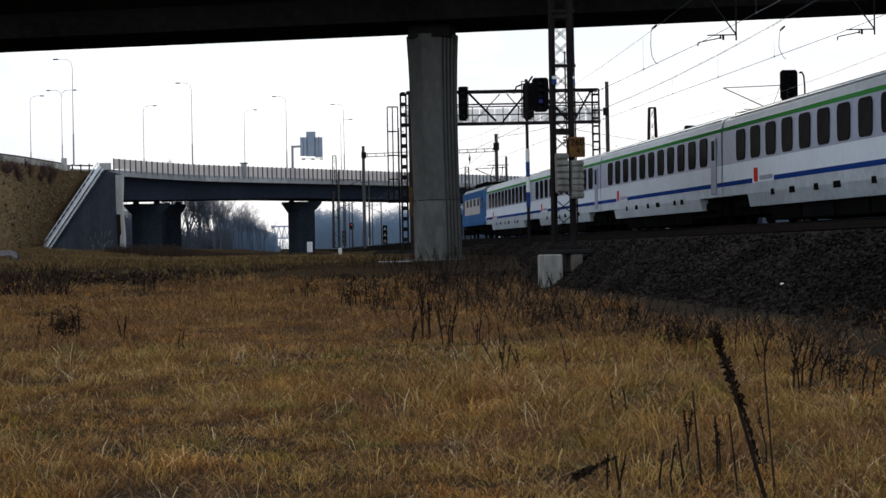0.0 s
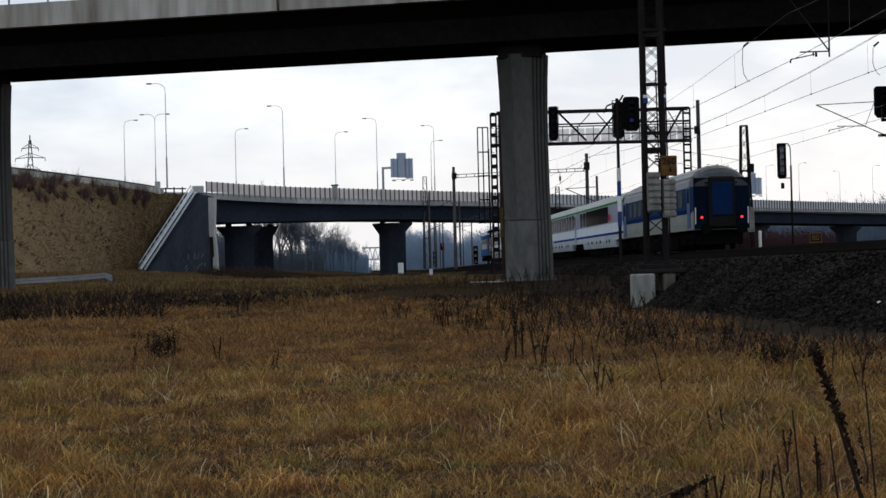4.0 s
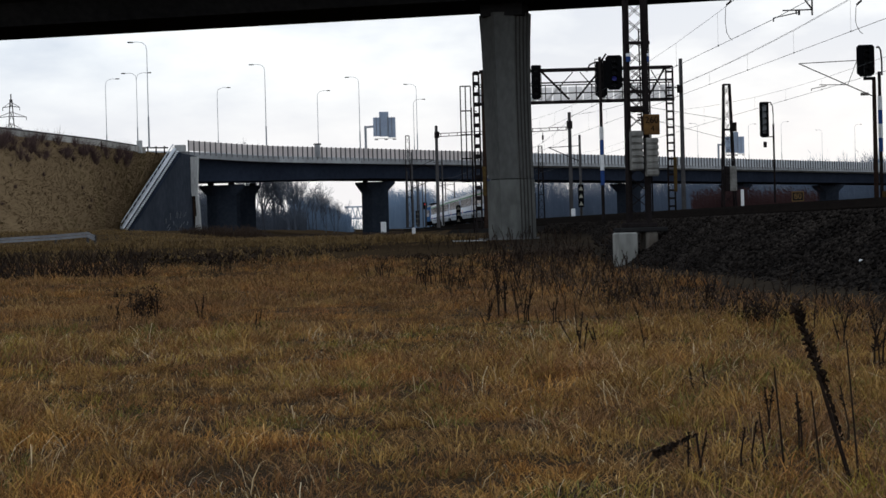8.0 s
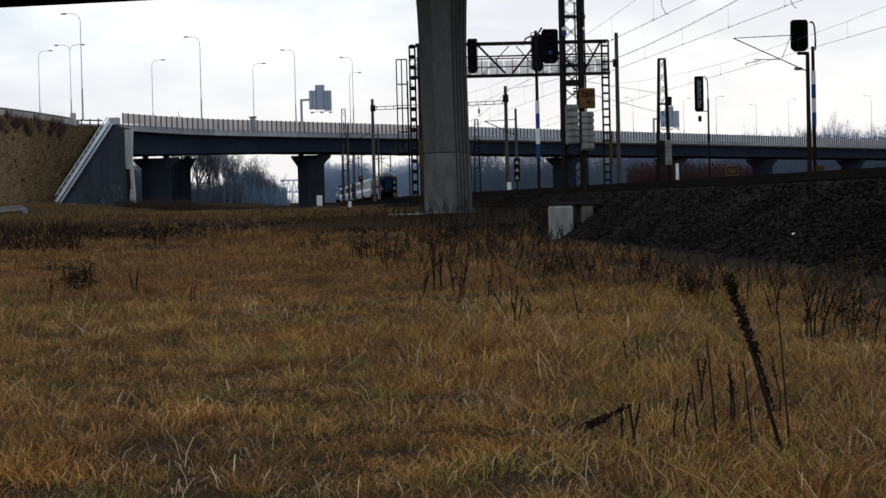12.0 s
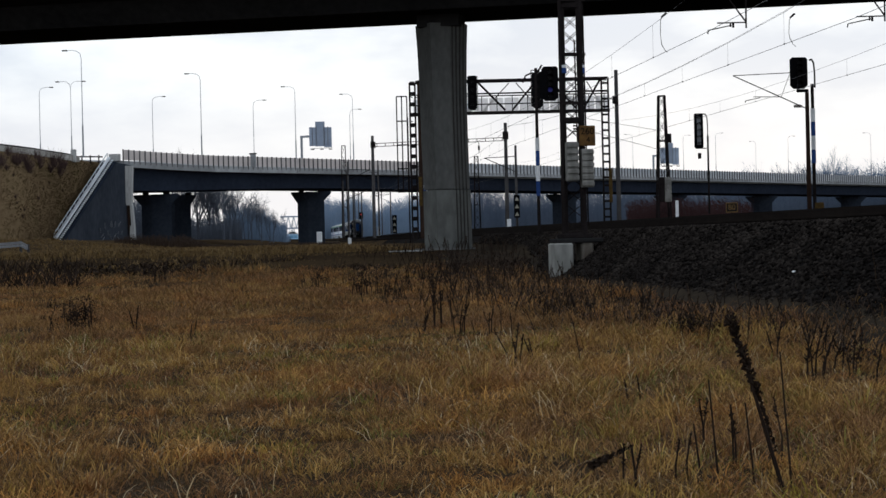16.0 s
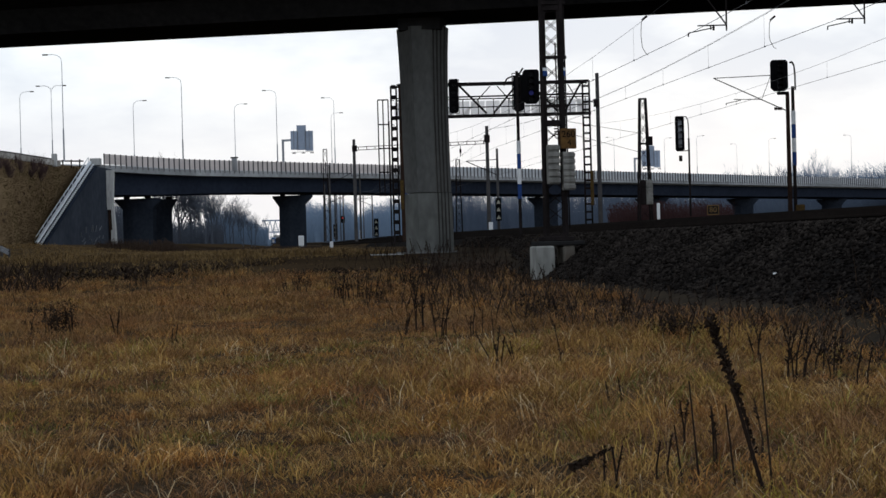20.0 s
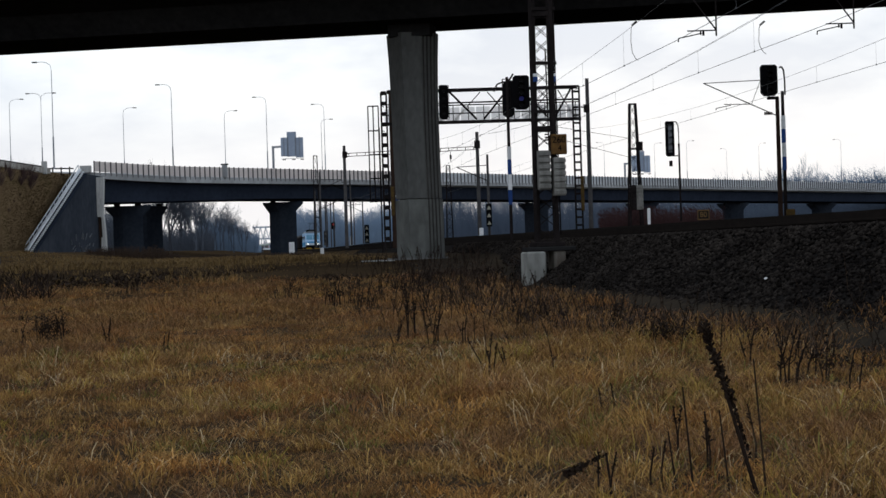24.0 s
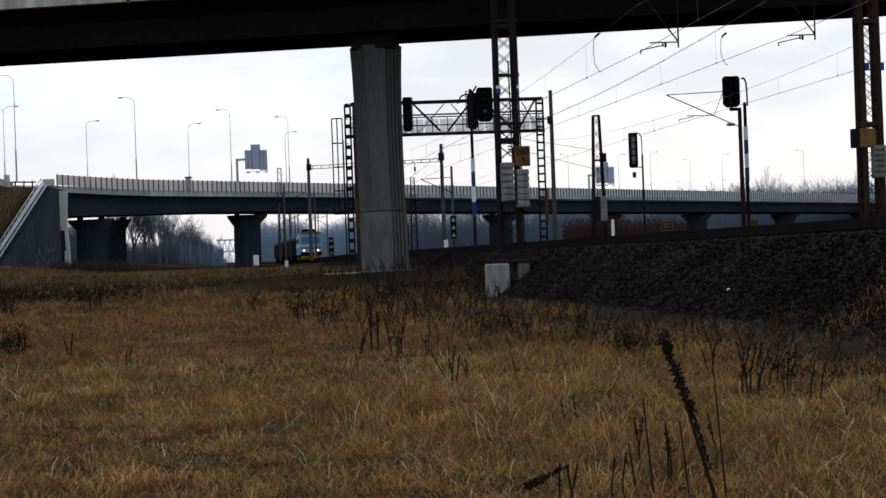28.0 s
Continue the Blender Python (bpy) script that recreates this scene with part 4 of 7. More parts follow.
def signal_gantry():
    g = thing("signal_gantry", pose(4.0, 115, 2.1, 0, 0, 0.5), "dark lattice signal gantry spanning the tracks, three signals on it", "signal gantry")
    # the outer leg: a battened ladder column beside a plain post
    for x in (-6.27, -5.93):
        part("leg", bar(bmesh.new(), (x, -0.1, -0.6), (x, -0.1, 9.6), 0.11, 0.2), M_STEEL, g)
    for i in range(15):
        part("batten", block(bmesh.new(), (-6.1, -0.16, 0.3 + i * 0.66), (0.30, 0.05, 0.26), 0.01), M_STEEL, g)
    part("post", bar(bmesh.new(), (-5.66, 0.1, -0.6), (-5.66, 0.1, 9.75), 0.26), M_RUST, g)
    part("post", rod(bmesh.new(), (-6.44, 0.2, -0.6), (-6.44, 0.2, 7.4), 0.05, n=6), M_STEEL, g)
    for x in (5.92, 6.34):
        part("leg", bar(bmesh.new(), (x, -0.1, -0.2), (x, -0.1, 9.65), 0.10, 0.2), M_STEEL, g)
    for i in range(19):
        part("batten", block(bmesh.new(), (6.13, -0.16, 0.3 + i * 0.5), (0.36, 0.05, 0.13), 0.01), M_STEEL, g)
    part("top_chord", bar(bmesh.new(), (-5.9, -0.35, 9.62), (6.3, -0.35, 9.62), 0.14), M_STEEL, g)
    part("bottom_chord", bar(bmesh.new(), (-5.9, -0.35, 7.55), (6.4, -0.35, 7.55), 0.2), M_STEEL, g)
    part("walkway_rail", bar(bmesh.new(), (-5.9, -0.5, 8.62), (6.3, -0.5, 8.62), 0.07), M_STEEL, g)
    part("walkway_rail", bar(bmesh.new(), (-5.9, -0.5, 8.1), (6.3, -0.5, 8.1), 0.07), M_STEEL, g)
    part("handrail", bar(bmesh.new(), (-5.9, 0.6, 8.85), (6.3, 0.6, 8.85), 0.06), M_STEEL, g)
    part("rear_chord", bar(bmesh.new(), (-5.9, 0.6, 9.6), (6.3, 0.6, 9.6), 0.1), M_STEEL, g)
    for xa, za, xb, zb in ((-4.3, 7.7, -2.7, 9.5), (-1.94, 9.5, -0.23, 7.7), (0.23, 7.7, 1.71, 9.45), (2.6, 9.5, 4.3, 7.7), (4.75, 7.7, 5.8, 9.5)):
        part("diagonal", bar(bmesh.new(), (xa, -0.45, za), (xb, -0.45, zb), 0.17, 0.12), M_STEEL, g)
        part("rear_diagonal", bar(bmesh.new(), (xa + 0.3, 0.58, 19.2 - za - 2.0), (xb + 0.3, 0.58, 19.2 - zb - 2.0), 0.06), M_STEEL, g)
    part("walkway_grid", bar(bmesh.new(), (-5.9, -0.5, 8.78), (6.3, -0.5, 8.82), 0.05), M_STEEL, g)
    for i in range(13):
        x = -5.6 + i * 0.97
        part("panel", block(bmesh.new(), (x, 0.55, 8.15), (0.9, 0.04, 0.85), 0.01), M_PANEL, g)
    for x in np.arange(-5.6, 6.2, 0.97):
        part("rail_post", bar(bmesh.new(), (x, -0.5, 7.6), (x, -0.5, 8.65), 0.05), M_STEEL, g)
    for x, z, w, h in ((-2.30, 8.82, 0.60, 2.15), (1.80, 8.86, 0.66, 2.2)):
        signal_head(g, x, -0.75, z, w, h, 4)
        cage(g, x + 0.1, -0.45, z - h / 2, z + h / 2, w * 0.4)
    hoop = bmesh.new()
    pts = [(0.9, 9.4), (1.1, 9.85), (1.5, 10.0), (1.9, 9.95)]
    for (a, b), (c, d) in zip(pts[:-1], pts[1:]):
        rod(hoop, (a, -0.6, b), (c, -0.6, d), 0.05)
    part("conduit", hoop, M_STEEL, g)
    # ochre sleeves low on the legs
    for x, z0, z1 in ((-5.72, 1.75, 3.6), (6.35, 1.7, 3.9)):
        part("sleeve", block(bmesh.new(), (x, -0.35, (z0 + z1) / 2), (0.22, 0.08, z1 - z0), 0.02), M_YELLOW, g, "rusty yellow warning sleeve")
    # ladder cage on the outer side
    lad = bmesh.new()
    for x in (-7.1, -6.78, -6.45):
        bar(lad, (x, -1.2, 2.6), (x, -1.2, 8.65), 0.075)
    for z in (2.65, 4.1, 5.6, 7.1, 8.65):
        bar(lad, (-7.1, -1.2, z), (-6.45, -1.2, z), 0.075)
        bar(lad, (-6.25, -1.2, z), (-6.1, -0.3, z), 0.04)
    part("ladder_cage", lad, M_STEEL, g)


signal_gantry()


# ================= poles along the line =================
def poles():
    def pole(x, y, z, h, r, mat, label):
        p = thing("catenary_pole", pose(x, y, z, 0, 0, HEADING), label, "catenary pole", "catenary poles")
        part("pole", rod(bmesh.new(), (0, 0, 0), (0, 0, h), r, r * 0.8, 10), mat, p, smooth=False)
        return p

    # the pair that carries a light cross beam
    z = 2.2
    a = pole(-6.75, 165, z, 9.3, 0.17, M_POLE, "grey concrete catenary pole carrying a light cross beam")
    for s in (-0.14, 0.14):
        part("beam_chord", bar(bmesh.new(), (0.1, 0, 8.45 + s), (12.15, -0.9, 8.75 + s), 0.06), M_RUST, a)
    for i in range(16):
        part("beam_tie", bar(bmesh.new(), (0.4 + i * 0.76, -i * 0.06, 8.3 + i * 0.019), (0.4 + i * 0.76, -i * 0.06, 8.6 + i * 0.019), 0.06), M_RUST, a)
    part("clamp", rod(bmesh.new(), (0.05, 0, 8.2), (0.05, 0, 8.75), 0.24, n=10), M_STEEL, a)
    for x in (8.3, 9.7):
        ins = bmesh.new()
        rod(ins, (x, -0.5, 8.5), (x, -0.5, 7.5), 0.03)
        rod(ins, (x, -0.5, 8.2), (x, -0.5, 7.8), 0.09, n=8)
        part("insulator", ins, M_STEEL, a)
    b = pole(5.4, 165, 3.0, 9.4, 0.19, M_POLE, "grey concrete catenary pole at the end of a cross beam")
    part("clamp", rod(bmesh.new(), (0, 0, 7.9), (0, 0, 8.6), 0.27, n=10), M_STEEL, b)
    # the tall pole at the gantry's side, with its clamp
    c = pole(11.15, 118, 2.4, 10.1, 0.15, M_POLE, "tall grey catenary pole beside the signal gantry")
    part("clamp", rod(bmesh.new(), (-0.1, -0.1, 7.9), (-0.1, -0.1, 8.4), 0.19, n=10), M_STEEL, c)
    part("tie", bar(bmesh.new(), (0, 0, 8.2), (-4.6, -2.6, 8.3), 0.06), M_STEEL, c)
    d = pole(-1.55, 118, 1.9, 9.9, 0.19, M_POLE, "tall grey catenary pole beside the signal gantry")
    part("clamp", rod(bmesh.new(), (0.1, -0.1, 7.8), (0.1, -0.1, 8.4), 0.28, n=10), M_STEEL, d)
    part("number_plate", block(bmesh.new(), (-0.05, -0.25, 3.1), (0.55, 0.04, 0.55), 0.02), M_WHITE, d, "white plate with a blue bar")
    part("plate_bar", block(bmesh.new(), (-0.05, -0.28, 3.1), (0.36, 0.03, 0.2), 0.01), M_BLUE_BAND, d)
    # pole beyond the far track with the near bracket arm
    e = pole(15.18, 76, 2.2, 5.2, 0.10, M_RUST, "rust-brown catenary pole with a long bracket arm")
    part("top_stay", rod(bmesh.new(), (0, 0, 6.03), (-3.15, 0, 5.92), 0.017), M_STEEL, e)
    part("bracket_tube", rod(bmesh.new(), (0, 0, 4.48), (-3.15, 0, 5.92), 0.022), M_STEEL, e)
    part("stay", rod(bmesh.new(), (-0.72, 0, 5.95), (-1.1, 0, 5.01), 0.012), M_STEEL, e)
    arm = bmesh.new()
    rod(arm, (-1.1, 0, 5.0), (-2.3, 0, 5.02), 0.016)
    rod(arm, (-2.0, 0, 4.98), (-2.63, 0, 4.86), 0.016)
    rod(arm, (-2.63, 0, 4.86), (-2.64, 0, 4.78), 0.02)
    part("steady_arm", arm, M_STEEL, e)
    for z in (6.02, 4.6):
        for k in range(5):
            part("insulator_disc", rod(bmesh.new(), (-0.25 - k * 0.07, 0, z), (-0.28 - k * 0.07, 0, z), 0.07, n=8), M_RUST, e)
    # thinner poles far down the line
    for x, y, z, h in ((5.71, 150, 2.7, 6.8), (-11.0, 190, 2.4, 6.0), (-11.8, 215, 2.6, 9.0), (-8.4, 220, 2.8, 8.6), (-13.6, 260, 2.9, 9.4),
                       (-14.3, 300, 3.2, 9.0), (1.2, 215, 3.2, 8.8), (-17.5, 340, 3.4, 9.4), (-19.5, 395, 3.8, 10.0), (-9.5, 300, 3.6, 7.4), (-12.8, 350, 3.8, 9.8)):
        p = pole(x, y, z, h, 0.12, M_POLE, "slender grey catenary pole down the line")
        part("bracket_tube", rod(bmesh.new(), (0, 0, h - 2.2), (2.6 if x < line_x(y, -4) else -2.6, 0, h - 1.0), 0.035), M_STEEL, p)
        part("top_stay", rod(bmesh.new(), (0, 0, h - 0.9), (2.6 if x < line_x(y, -4) else -2.6, 0, h - 1.0), 0.03), M_STEEL, p)
    # lattice masts
    m = thing("lattice_mast", pose(16.7, 140, 2.3, 0, 0, 4), "dark tapering lattice mast with grey boxes at its foot", "catenary mast", "catenary masts")
    lattice("mast", m, M_STEEL, 10.2, 1.0, 0.46, 11, 0.10, 0.045)
    louvre_box(m, 0.22, -0.7, 2.95, 0.5, 1.9, M_CABINET)
    louvre_box(m, -0.22, -0.7, 2.95, 0.36, 1.9, M_STEEL)
    for z0, z1 in ((6.0, 7.0), (7.5, 7.9)):
        part("stay", rod(bmesh.new(), (0, 0, z0), (-6.0, -1, z1 + 0.6), 0.016), M_STEEL, m)
    part("plate", block(bmesh.new(), (0.45, -0.6, 6.9), (0.3, 0.1, 0.7), 0.02), M_STEEL, m)
    for x, y, z, h in ((-10.55, 185, 2.4, 9.4), (3.0, 185, 3.0, 7.4)):
        m = thing("lattice_mast", pose(x, y, z, 0, 0, 4), "slim dark lattice mast far down the line", "catenary mast", "catenary masts")
        lattice("mast", m, M_STEEL, h, 0.62, 0.36, 10, 0.06, 0.035)
    # boards and posts
    for x, y, z in ((-6.9, 232, 2.9), (5.70, 149.5, 3.3), (2.2, 190, 3.2), (-15.2, 290, 3.2)):
        b = thing("marker_board", pose(x, y, z), "narrow black board with pale chevrons", "railway sign", "marker boards")
        k = 0.48 if y < 160 else 0.6
        h = k * 3.9
        part("board", block(bmesh.new(), (0, 0, h / 2 + 0.2), (k, 0.05, h), 0.02), M_BLACK, b)
        for j in range(3):
            bm = bmesh.new()
            prism(bm, [(-0.36, -0.33), (0.36, -0.33), (0.0, 0.36)], -0.05, -0.03, lambda u, v, s, j=j, h=h, k=k: (u * k, s, 0.2 + h * (j + 0.5) / 3 + v * k))
            part("chevron", bm, M_BEIGE, b)
        part("post", bar(bmesh.new(), (0, 0.06, -0.9), (0, 0.06, h), 0.06), M_STEEL, b)
    for x, y, z, h, w in ((12.66, 100, 2.5, 1.1, 0.16), (-12.5, 175, 1.75, 1.3, 0.5), (-10.4, 190, 1.4, 1.1, 0.35), (-9.2, 240, 3.0, 1.2, 0.35), (5.38, 160, 2.55, 1.1, 0.36)):
        p = thing("white_post", pose(x, y, z), "short white-painted concrete post beside the line", "marker post", "white posts")
        part("post", block(bmesh.new(), (0, 0, h / 2 - 0.1), (w, w, h), 0.03), M_WHITE, p)
    # a yellow board and a heap behind the bank
    b = thing("speed_board", pose(18.82, 120, 2.85), "ochre line-side board on a short post", "railway sign")
    part("post", bar(bmesh.new(), (0, 0.05, -0.5), (0, 0.05, 0.9), 0.07), M_STEEL, b)
    bd = part("board", block(bmesh.new(), (0, 0, 0.55), (0.78, 0.04, 0.62), 0.03), M_STEEL, b, "dark board with an ochre border")
    for x, z, w, h in ((0, 0.85, 0.78, 0.06), (0, 0.25, 0.78, 0.06), (-0.37, 0.55, 0.05, 0.62), (0.37, 0.55, 0.05, 0.62)):
        part("border", block(bmesh.new(), (x, -0.03, z), (w, 0.02, h)), M_DIGITS, bd)
    letters("80", 0.5, M_DIGITS, bd, pose(0, -0.03, 0.55, 90, 0, 0))


poles()


# ================= the far viaduct =================
FAR_A, FAR_D = Vector((-34.0, 190.0, 0)), Vector((115.0, 140.0, 0)).normalized()
FAR_N = Vector((FAR_D.y, -FAR_D.x, 0))


def far(u, v, s):
    """u: metres towards the eye from the near edge; s: along the deck from its left end; v: height."""
    p = FAR_A + FAR_D * s + FAR_N * u
    return (p.x, p.y, v + 0.0012 * s)


def far_viaduct():
    br = thing("far_viaduct", pose(0, 0, 0), "long grey road viaduct with a pale paneled parapet", "bridge")
    length = 262.0
    hump = lambda q: 0.32 * max(0.0, 1 - q / 13.0) ** 1.5
    soffit = lambda q: 8.5 - 0.55 * (1 - smooth(0.0, 34.0, q))
    lip = lambda q: 10.10 + 0.20 * smooth(15.0, 70.0, q)

    def run(name, outline, stops, mat, label=""):
        """A length of deck whose outline changes from stop to stop."""
        bm = bmesh.new()
        rings = [[bm.verts.new(far(u, v, q)) for u, v in outline(q)] for q in stops]
        n = len(rings[0])
        for p, r in zip(rings[:-1], rings[1:]):
            for i in range(n):
                bm.faces.new((p[i], p[(i + 1) % n], r[(i + 1) % n], r[i]))
        bm.faces.new(rings[0][::-1])
        bm.faces.new(rings[-1])
        bmesh.ops.recalc_face_normals(bm, faces=bm.faces[:])
        return part(name, bm, mat, br, label)

    stops = [-1.0, 3, 7, 11, 16, 22, 30, 42, 60, 90, 140, 200, length]
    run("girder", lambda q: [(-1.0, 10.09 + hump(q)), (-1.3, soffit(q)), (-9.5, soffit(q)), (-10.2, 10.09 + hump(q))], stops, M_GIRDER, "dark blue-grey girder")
    run("slab", lambda q: [(-0.3, 10.094 + hump(q)), (-12, 10.094 + hump(q)), (-12, 10.75 + hump(q)), (-0.3, 10.75 + hump(q))], stops, M_CONC)
    for i in range(20):
        q0, q1 = (i * 13.1 if i else -1.0), i * 13.1 + 13.05
        run("edge_beam", lambda q: [(-0.29, lip(q) + hump(q)), (0.0, lip(q) + hump(q)), (0.0, 10.74 + hump(q)), (-0.29, 10.74 + hump(q))],
            [q0 + (q1 - q0) * k / 4 for k in range(5)], M_BEAM, "pale concrete edge beam with dark run-off")
    post = bmesh.new()
    bar(post, (0, 0, -0.28), (0, 0, 1.2), 0.085, 0.12)
    pm = bpy.data.meshes.new("parapet_post")
    post.to_mesh(pm)
    post.free()
    pm.materials.append(M_POST)
    turn = math.degrees(math.atan2(FAR_D.y, FAR_D.x))
    pan = bmesh.new()
    block(pan, (0.38, 0.09, 0.62), (0.74, 0.05, 1.08))
    meshes = []
    for mt in (M_SCREEN, M_SCREEN_GREY):
        me = bpy.data.meshes.new("parapet_panel")
        pan.to_mesh(me)
        me.materials.append(mt)
        meshes.append(me)
    pan.free()
    step = 0.76
    for i in range(298):
        m = Matrix.Translation(far(-0.02, 10.74 + hump(i * step), i * step)) @ pose(0, 0, 0, 0, 0, turn)
        shared("parapet_post", pm, br, m)
        shared("parapet_panel", meshes[0 if i < 70 else 1], br, m)
    end = bmesh.new()
    prism(end, [(-0.12, 10.78), (-0.19, 10.78), (-0.19, 11.9), (-0.12, 11.9)], 298 * step, length, far)
    part("parapet_end", end, M_SCREEN_GREY, br)
    back = bmesh.new()
    prism(back, [(-11.9, 10.6), (-11.7, 10.6), (-11.7, 11.8), (-11.9, 11.8)], 0, length, far)
    part("rear_parapet", back, M_SCREEN_GREY, br)

    q = far(0.02, 10.74, 19.0)
    part("parapet_cabinet", block(bmesh.new(), (q[0], q[1], q[2] + 0.72), (0.62, 0.3, 1.44), 0.03), M_SCREEN_GREY, br, "grey cabinet on the parapet")
    part("cabinet_cap", block(bmesh.new(), (q[0], q[1], q[2] + 1.5), (0.85, 0.4, 0.14), 0.03), M_POLE, br)

    def pier(s, u, w, cap):
        low = soffit(s) - 8.5
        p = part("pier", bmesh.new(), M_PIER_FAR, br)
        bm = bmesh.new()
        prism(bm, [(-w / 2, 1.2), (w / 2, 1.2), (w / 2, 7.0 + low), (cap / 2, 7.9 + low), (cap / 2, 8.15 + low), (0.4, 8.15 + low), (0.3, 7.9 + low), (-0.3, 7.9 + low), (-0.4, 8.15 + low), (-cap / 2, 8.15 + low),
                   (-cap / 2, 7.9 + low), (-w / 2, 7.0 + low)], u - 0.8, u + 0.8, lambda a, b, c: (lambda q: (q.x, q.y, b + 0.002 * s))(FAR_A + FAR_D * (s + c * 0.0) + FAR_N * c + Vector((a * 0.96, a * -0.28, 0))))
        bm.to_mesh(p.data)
        bm.free()
        for du in (-1.2, 1.2):
            q = FAR_A + FAR_D * s + FAR_N * u
            part("bearing", block(bmesh.new(), (q.x + du, q.y - du * 0.28, 8.28 + low), (0.6, 0.6, 0.3), 0.02), M_STEEL, p)

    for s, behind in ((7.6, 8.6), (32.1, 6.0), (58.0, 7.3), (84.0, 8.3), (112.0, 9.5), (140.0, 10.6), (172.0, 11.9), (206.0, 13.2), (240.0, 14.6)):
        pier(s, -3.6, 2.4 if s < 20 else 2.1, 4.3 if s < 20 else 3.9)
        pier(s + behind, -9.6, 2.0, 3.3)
    # abutment: wing wall that follows the slope, corner pilaster and stair edge
    ab = thing("abutment", pose(0, 0, 0), "dark stone abutment with a pale sloping coping", "abutment", kind="structure")
    a, b = Vector((-38.9, 180.5, 0)), Vector((-33.3, 190.6, 0))
    w = bmesh.new()
    lo, hi = 0.0, 1.0
    prism(w, [(0.0, 1.5), (1.0, 1.5), (1.0, 10.6), (0.72, 10.9), (0.0, 2.9)], 0.0, 1.2,
          lambda p, z, s: tuple(a + (b - a) * p + Vector((-0.85, 0.5, 0)) * s + Vector((0, 0, z))))
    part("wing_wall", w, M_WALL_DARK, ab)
    cop = bmesh.new()
    p0, p1 = a + Vector((-0.3, -0.2, 3.0)), a + (b - a) * 0.73 + Vector((-0.3, 0.1, 11.3))
    bar(cop, p0, p1, 0.30, 0.2)
    part("coping", cop, M_COPING, ab, "pale coping")
    st = bmesh.new()
    for i in range(44):
        q = p0 + (p1 - p0) * (i / 43)
        block(st, q + Vector((0.34, -0.25, -0.32)), (0.20, 0.3, 0.15))
    part("steps", st, M_COPING, ab)
    # Added dark strip that stands for the shade beside the steps.
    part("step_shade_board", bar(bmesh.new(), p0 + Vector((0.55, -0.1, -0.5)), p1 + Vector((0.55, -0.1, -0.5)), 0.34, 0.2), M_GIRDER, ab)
    hr = bmesh.new()
    bar(hr, p0 + Vector((-0.1, -0.3, 0.45)), p1 + Vector((-0.1, -0.3, 0.45)), 0.07)
    for i in range(14):
        q = p0 + (p1 - p0) * (i / 13) + Vector((-0.1, -0.3, 0))
        bar(hr, q, q + Vector((0, 0, 0.45)), 0.06)
    part("stair_handrail", hr, M_COPING, ab)
    pil = bmesh.new()
    prism(pil, [(-0.40, 6.35), (0.12, 6.35), (0.30, 10.5), (-0.78, 10.5)], -0.5, 0.5, lambda p, z, s: (-33.35 + p, 190.2 + s, z))
    prism(pil, [(-0.12, 1.6), (0.42, 1.6), (0.36, 4.2), (-0.06, 4.2)], -0.5, 0.5, lambda p, z, s: (-33.35 + p, 190.2 + s, z))
    prism(pil, [(0.08, 4.2), (0.36, 4.2), (0.22, 6.35), (-0.02, 6.35)], -0.5, 0.5, lambda p, z, s: (-33.35 + p, 190.2 + s, z))
    part("pilaster", pil, M_CONC_LIGHT, ab, "pale concrete pilaster")
    rs = bmesh.new()
    prism(rs, [(-0.22, 3.2), (0.07, 3.2), (-0.03, 6.35), (-0.36, 6.35)], -0.45, 0.45, lambda p, z, s: (-33.35 + p, 190.2 + s, z))
    part("rusty_core", rs, M_RUST, ab, "rust-stained core of the pilaster")
    part("coping_box", block(bmesh.new(), (-34.75, 189.2, 11.35), (1.1, 0.8, 0.75), 0.03), M_CONC_LIGHT, ab)
    # pale scrawls low on the wall, not legible
    scr = bmesh.new()
    rw = random.Random(3)
    for k in range(16):
        t, z = rw.uniform(0.45, 0.85), rw.uniform(2.6, 4.2)
        q = a + (b - a) * t + Vector((0.03, -0.03, z))
        bar(scr, q, q + (b - a) * rw.uniform(-0.03, 0.04) + Vector((0, 0, rw.uniform(0.2, 0.7))), 0.09, 0.02)
    part("scrawl", scr, M_GALV, ab, "faded pale scrawl on the wall")
    # end parapet with the taller first posts
    ep = thing("end_rail", pose(-37.8, 187.6, 11.0), "short steel rail at the end of the parapet", "railing")
    for k in range(5):
        part("post", bar(bmesh.new(), (-1.8 + k * 0.9, -k * 0.15, -0.3), (-1.8 + k * 0.9, -k * 0.15, 0.55), 0.12), M_STEEL, ep)
    part("rail", bar(bmesh.new(), (-1.9, 0, 0.5), (2.2, -0.7, 0.35), 0.14), M_STEEL, ep)


far_viaduct()


